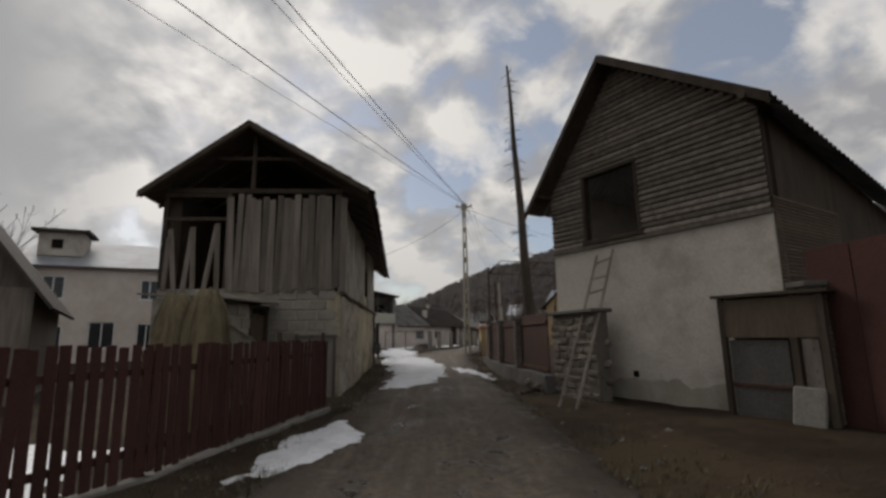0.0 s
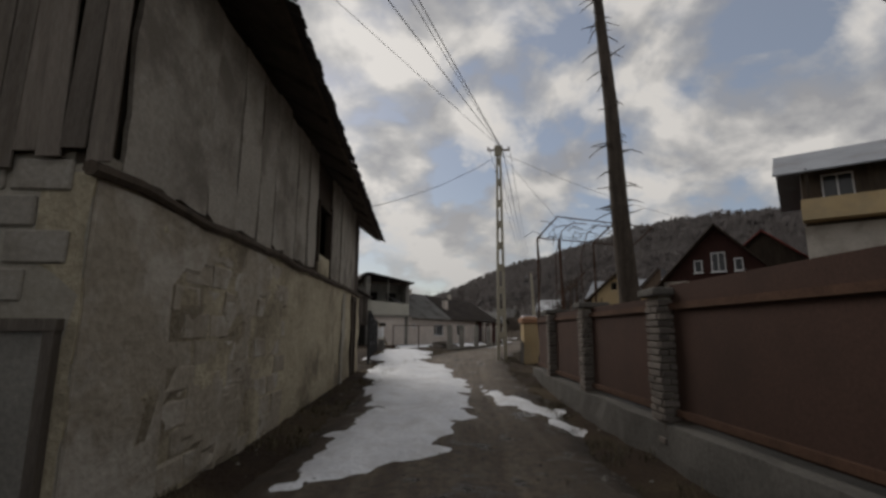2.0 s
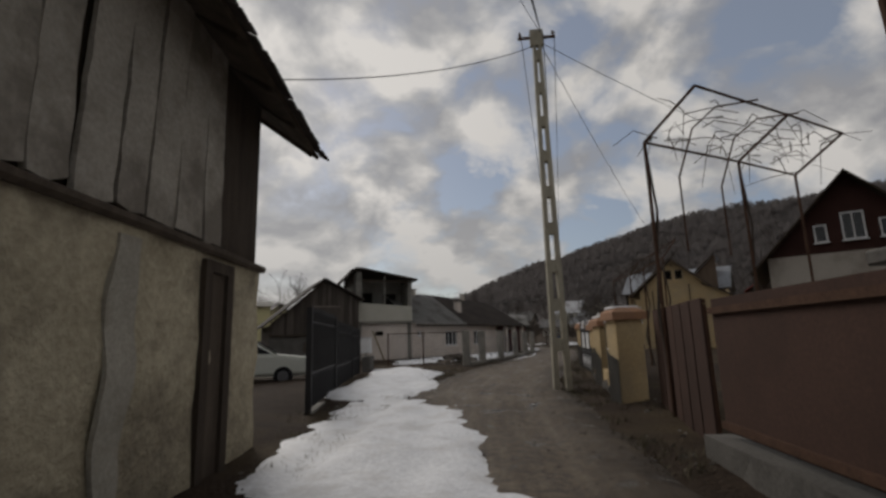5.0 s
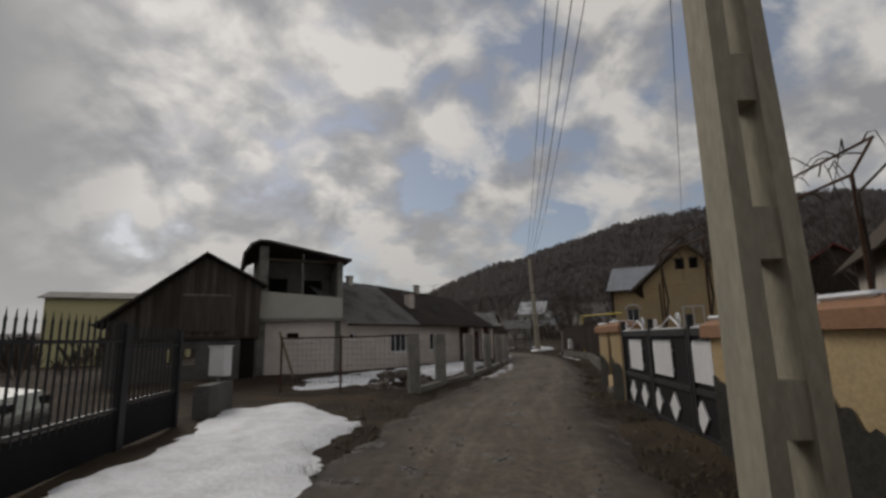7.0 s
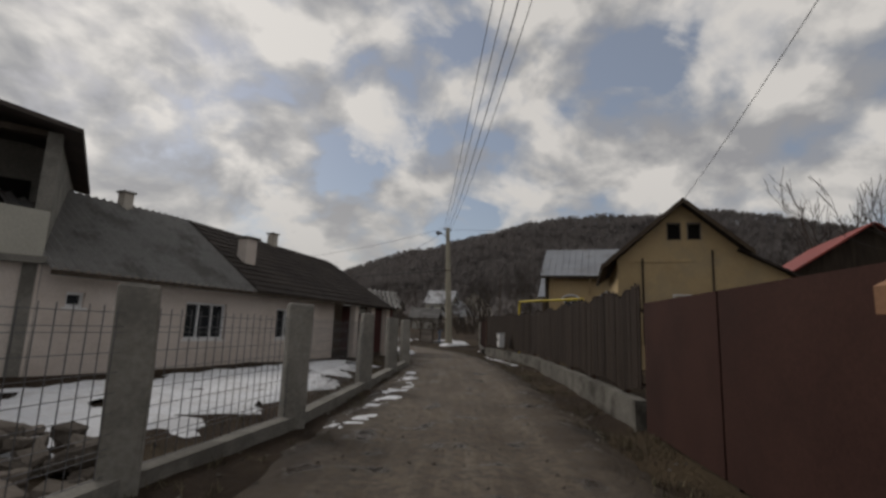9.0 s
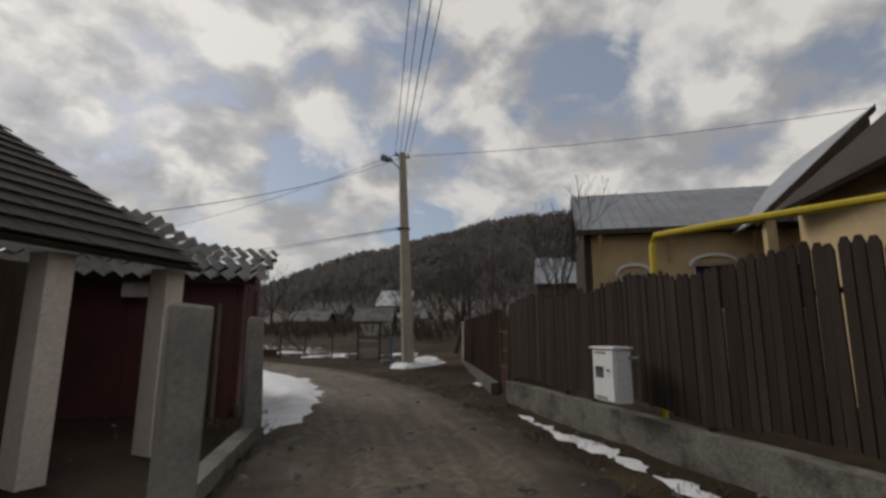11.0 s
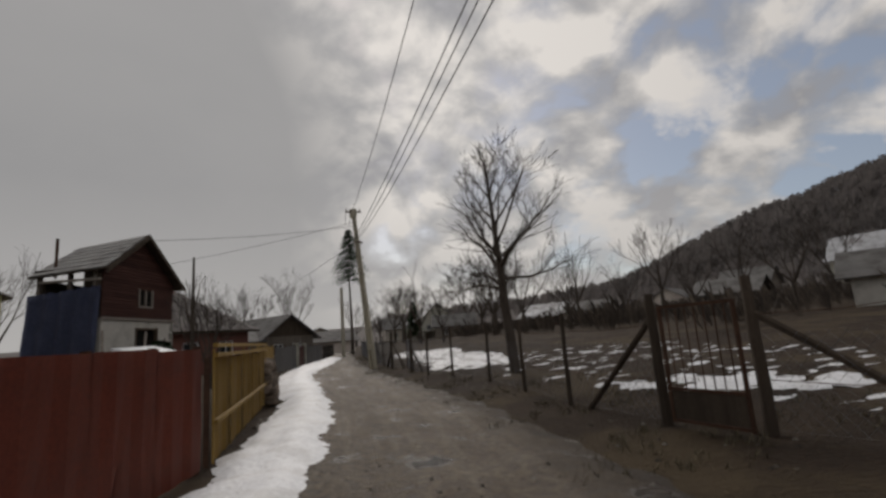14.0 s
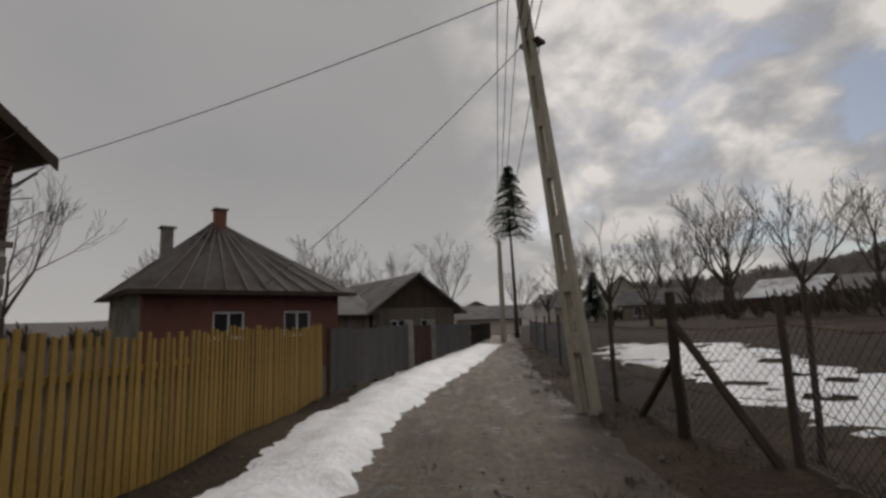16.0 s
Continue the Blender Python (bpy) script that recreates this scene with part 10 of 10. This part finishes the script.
snow([(-4.9, 1.0), (-3.75, 4.6), (-3.75, 6.4), (-5.6, 6.8), (-6.8, 4.2), (-6.4, 1.0)], "old snow lying in the yard behind the picket fence", 0.05, 0.2, 0.4, holes=0.3)
YARD = "thin patchy snow on the trodden yard"
snow([(2.9, 67.5), (1.3, 72.4), (-1.5, 73.5), (-6, 72), (-6, 67.5), (-1, 66)], YARD, 0.03, 0.13, 0.6, speckle=0.60)
snow([(-3, 75), (0.9, 75.2), (-2.6, 80.6), (-6.6, 83)], YARD, 0.03, 0.14, 0.6, speckle=0.55)
GARDEN = "patches of thawing snow on the dark garden soil"
for q in ([(1.6, 86.6), (3.2, 85.4), (5.0, 85.0), (5.4, 86.3), (3.4, 87.6)], [(-4.3, 91.6), (-2.6, 93.2), (-3.2, 95.6), (-5.2, 98.6), (-9.4, 102.6), (-13.4, 104.2), (-9.6, 98.4), (-7.4, 95.6), (-5.9, 93.3)], [(-11.8, 101.2), (-9, 103), (-12, 108), (-17, 109), (-15.2, 104.5)],
          [(6.2, 82.6), (7.3, 82.0), (7.8, 83), (6.8, 83.6)], [(4.9, 80.9), (6.9, 80.4), (7.4, 81.6), (6.2, 83.0), (5.2, 82.4)], [(8.8, 79.8), (10.2, 79.2), (10.6, 80.6), (9.4, 81)]):
    snow(q, GARDEN, 0.04, 0.14, 0.7, holes=0.95)
snow([(-2, 90), (1.5, 86), (4.6, 83.6), (7, 85), (6, 91), (2, 97), (-3, 98), (-4.5, 94)], "broken streaks of snow between garden furrows", 0.025, 0.13, 0.4, speckle=0.36)
snow([(8.0, 57.0), (8.35, 60.3), (8.45, 63.2), (8.3, 63.2), (8.1, 60.4), (7.75, 57)], "thin line of snow along the fence footing", 0.035, 0.10, 0.15, holes=0.3)
snow([(9.1, 66), (9.6, 68.2), (9.45, 68.3), (8.9, 66)], "thin line of snow along the fence footing", 0.035, 0.10, 0.12, holes=0.2)
snow([(0.9, 45.0), (2.2, 49.2), (3.2, 53.4), (3.5, 53.3), (2.6, 49.0), (1.4, 44.9)], "scraps of snow along the kerb of the mesh fence", 0.03, 0.09, 0.1, speckle=0.12)


# ==== clods, pebbles and dead grass ====
def scatter_stones():
    r = random.Random(5)
    verts, faces = [], []
    for i in range(9000):
        k = r.randrange(10, len(ROAD_LINE) - 60)
        o = r.gauss(0, 1) * 1.7
        if abs(o) > 4.2:
            continue
        p = ROAD_LINE[k]
        t = (ROAD_LINE[k + 1] - p).normalized()
        x, y = p.x + t.y * o + r.uniform(-.1, .1), p.y - t.x * o + r.uniform(-.1, .1)
        s = r.uniform(0.008, 0.03) * (1.7 if abs(o) > 1.6 else 0.9) * (1.6 if r.random() < 0.07 else 1)
        z = top_z(x, y)
        b = len(verts)
        verts.extend([(x - s, y, z), (x, y - s * r.uniform(.6, 1), z), (x + s * r.uniform(.6, 1.2), y, z), (x, y + s, z), (x + s * r.uniform(-.3, .3), y, z + s * r.uniform(0.5, 0.9))])
        faces.extend([(b, b + 1, b + 4), (b + 1, b + 2, b + 4), (b + 2, b + 3, b + 4), (b + 3, b, b + 4)])
    me = bpy.data.meshes.new("road_stones")
    me.from_pydata(verts, [], faces)
    me.materials.append(M_CLOD)
    tagged(new("road_grit", me), "loose grit and mud clods on the lane", "gravel", kind="stuff")


def islands_material(name, stops):
    m, n, l = new_mat(name)
    b = n["Principled BSDF"]
    b.inputs["Roughness"].default_value = 0.95
    g = n.new("ShaderNodeNewGeometry")
    r = n.new("ShaderNodeValToRGB")
    for i, (p, c) in enumerate(stops):
        e = r.color_ramp.elements[i] if i < 2 else r.color_ramp.elements.new(p)
        e.position, e.color = p, (*c, 1)
    l.new(g.outputs["Random Per Island"], r.inputs[0])
    l.new(r.outputs[0], b.inputs["Base Color"])
    return m


M_CLOD = islands_material("grit_and_clods", [(0.0, (0.035, 0.027, 0.020)), (0.6, (0.10, 0.085, 0.068)), (1.0, (0.20, 0.185, 0.16))])
M_GRASS = islands_material("dead_grass_blades", [(0.0, (0.040, 0.032, 0.018)), (0.55, (0.095, 0.078, 0.045)), (0.85, (0.15, 0.125, 0.075)), (1.0, (0.050, 0.055, 0.025))])


def dead_grass():
    r = random.Random(6)
    verts, faces = [], []
    n = 0
    tries = 0
    while n < 5200 and tries < 40000:
        tries += 1
        y = r.uniform(2, 112)
        k = min(range(0, len(ROAD_LINE), 12), key=lambda i: abs(ROAD_LINE[i].y - y))
        p = ROAD_LINE[k]
        t = (ROAD_LINE[min(k + 1, len(ROAD_LINE) - 1)] - ROAD_LINE[max(0, k - 1)]).normalized()
        side = 1 if r.random() < (0.85 if y > 66 else 0.5) else -1
        o = side * (1.7 + abs(r.gauss(0, 1)) * (2.6 if (y > 66 and side > 0) else 0.7))
        x, yy = p.x + t.y * o, p.y - t.x * o + r.uniform(-1, 1)
        if abs(o) > 12 or noise.noise((x * 0.7, yy * 0.7, 11)) < -0.12:
            continue
        z = top_z(x, yy) - 0.01
        for b in range(r.randrange(5, 10)):
            a = r.uniform(0, 6.283)
            h = r.uniform(0.03, 0.13)
            q = r.uniform(0.02, 0.10)
            bx, by = x + r.uniform(-.07, .07), yy + r.uniform(-.07, .07)
            c, s = math.cos(a), math.sin(a)
            i0 = len(verts)
            verts.extend([(bx - s * 0.006, by + c * 0.006, z), (bx + s * 0.006, by - c * 0.006, z), (bx + c * q, by + s * q, z + h)])
            faces.append((i0, i0 + 1, i0 + 2))
        n += 1
    me = bpy.data.meshes.new("dead_grass")
    me.from_pydata(verts, [], faces)
    me.materials.append(M_GRASS)
    tagged(new("dead_grass", me), "flattened dead grass along the lane's verges", "grass", kind="stuff")


def thicket():
    """Bare brush and saplings between the gardens and the far houses."""
    r = random.Random(13)
    verts, faces = [], []
    n = tries = 0
    while n < 5200 and tries < 60000:
        tries += 1
        x, y = r.uniform(-75, 75), r.uniform(20, 185)
        s, i = road_side(x, y)
        if y < 76:
            if not (x > 19 or x < -20) or (x > 0 and noise.noise((x * 0.05, y * 0.05, 2)) < -0.1):
                continue
        elif s > 0:
            if s < 17 + 8 * noise.noise((x * 0.06, y * 0.06, 1)):
                continue
        elif s > -26 and y < 125:
            continue
        elif abs(s) < 5:
            continue
        if noise.noise((x * 0.07, y * 0.07, 5)) < -0.22:
            continue
        z = land_z(x, y)
        h = r.uniform(0.7, 2.0) * (1.5 if r.random() < 0.18 else 1)
        for j in range(13):
            k = len(verts)
            a, f = r.uniform(0, 6.283), r.random()
            sp = h * (0.1 + 0.55 * f)
            hh = h * r.uniform(0.5, 1.0)
            c, q = math.cos(a), math.sin(a)
            wd = 0.015 + 0.012 * h
            verts.extend([(x + c * sp * 0.15, y + q * sp * 0.15, z - 0.05), (x + c * sp - wd, y + q * sp - wd, z + hh), (x + c * sp * 0.8 + wd, y + q * sp * 0.8 + wd, z + hh * 0.85)])
            faces.append((k, k + 1, k + 2))
        n += 1
    me = bpy.data.meshes.new("thicket")
    me.from_pydata(verts, [], faces)
    me.materials.append(M_BRUSH)
    tagged(new("thicket", me), "leafless brown brush beyond the gardens", "brush", kind="stuff")


M_BRUSH = islands_material("bare_brush_stems", [(0.0, (0.030, 0.023, 0.018)), (0.6, (0.070, 0.054, 0.042)), (1.0, (0.125, 0.098, 0.072))])
thicket()
scatter_stones()
dead_grass()
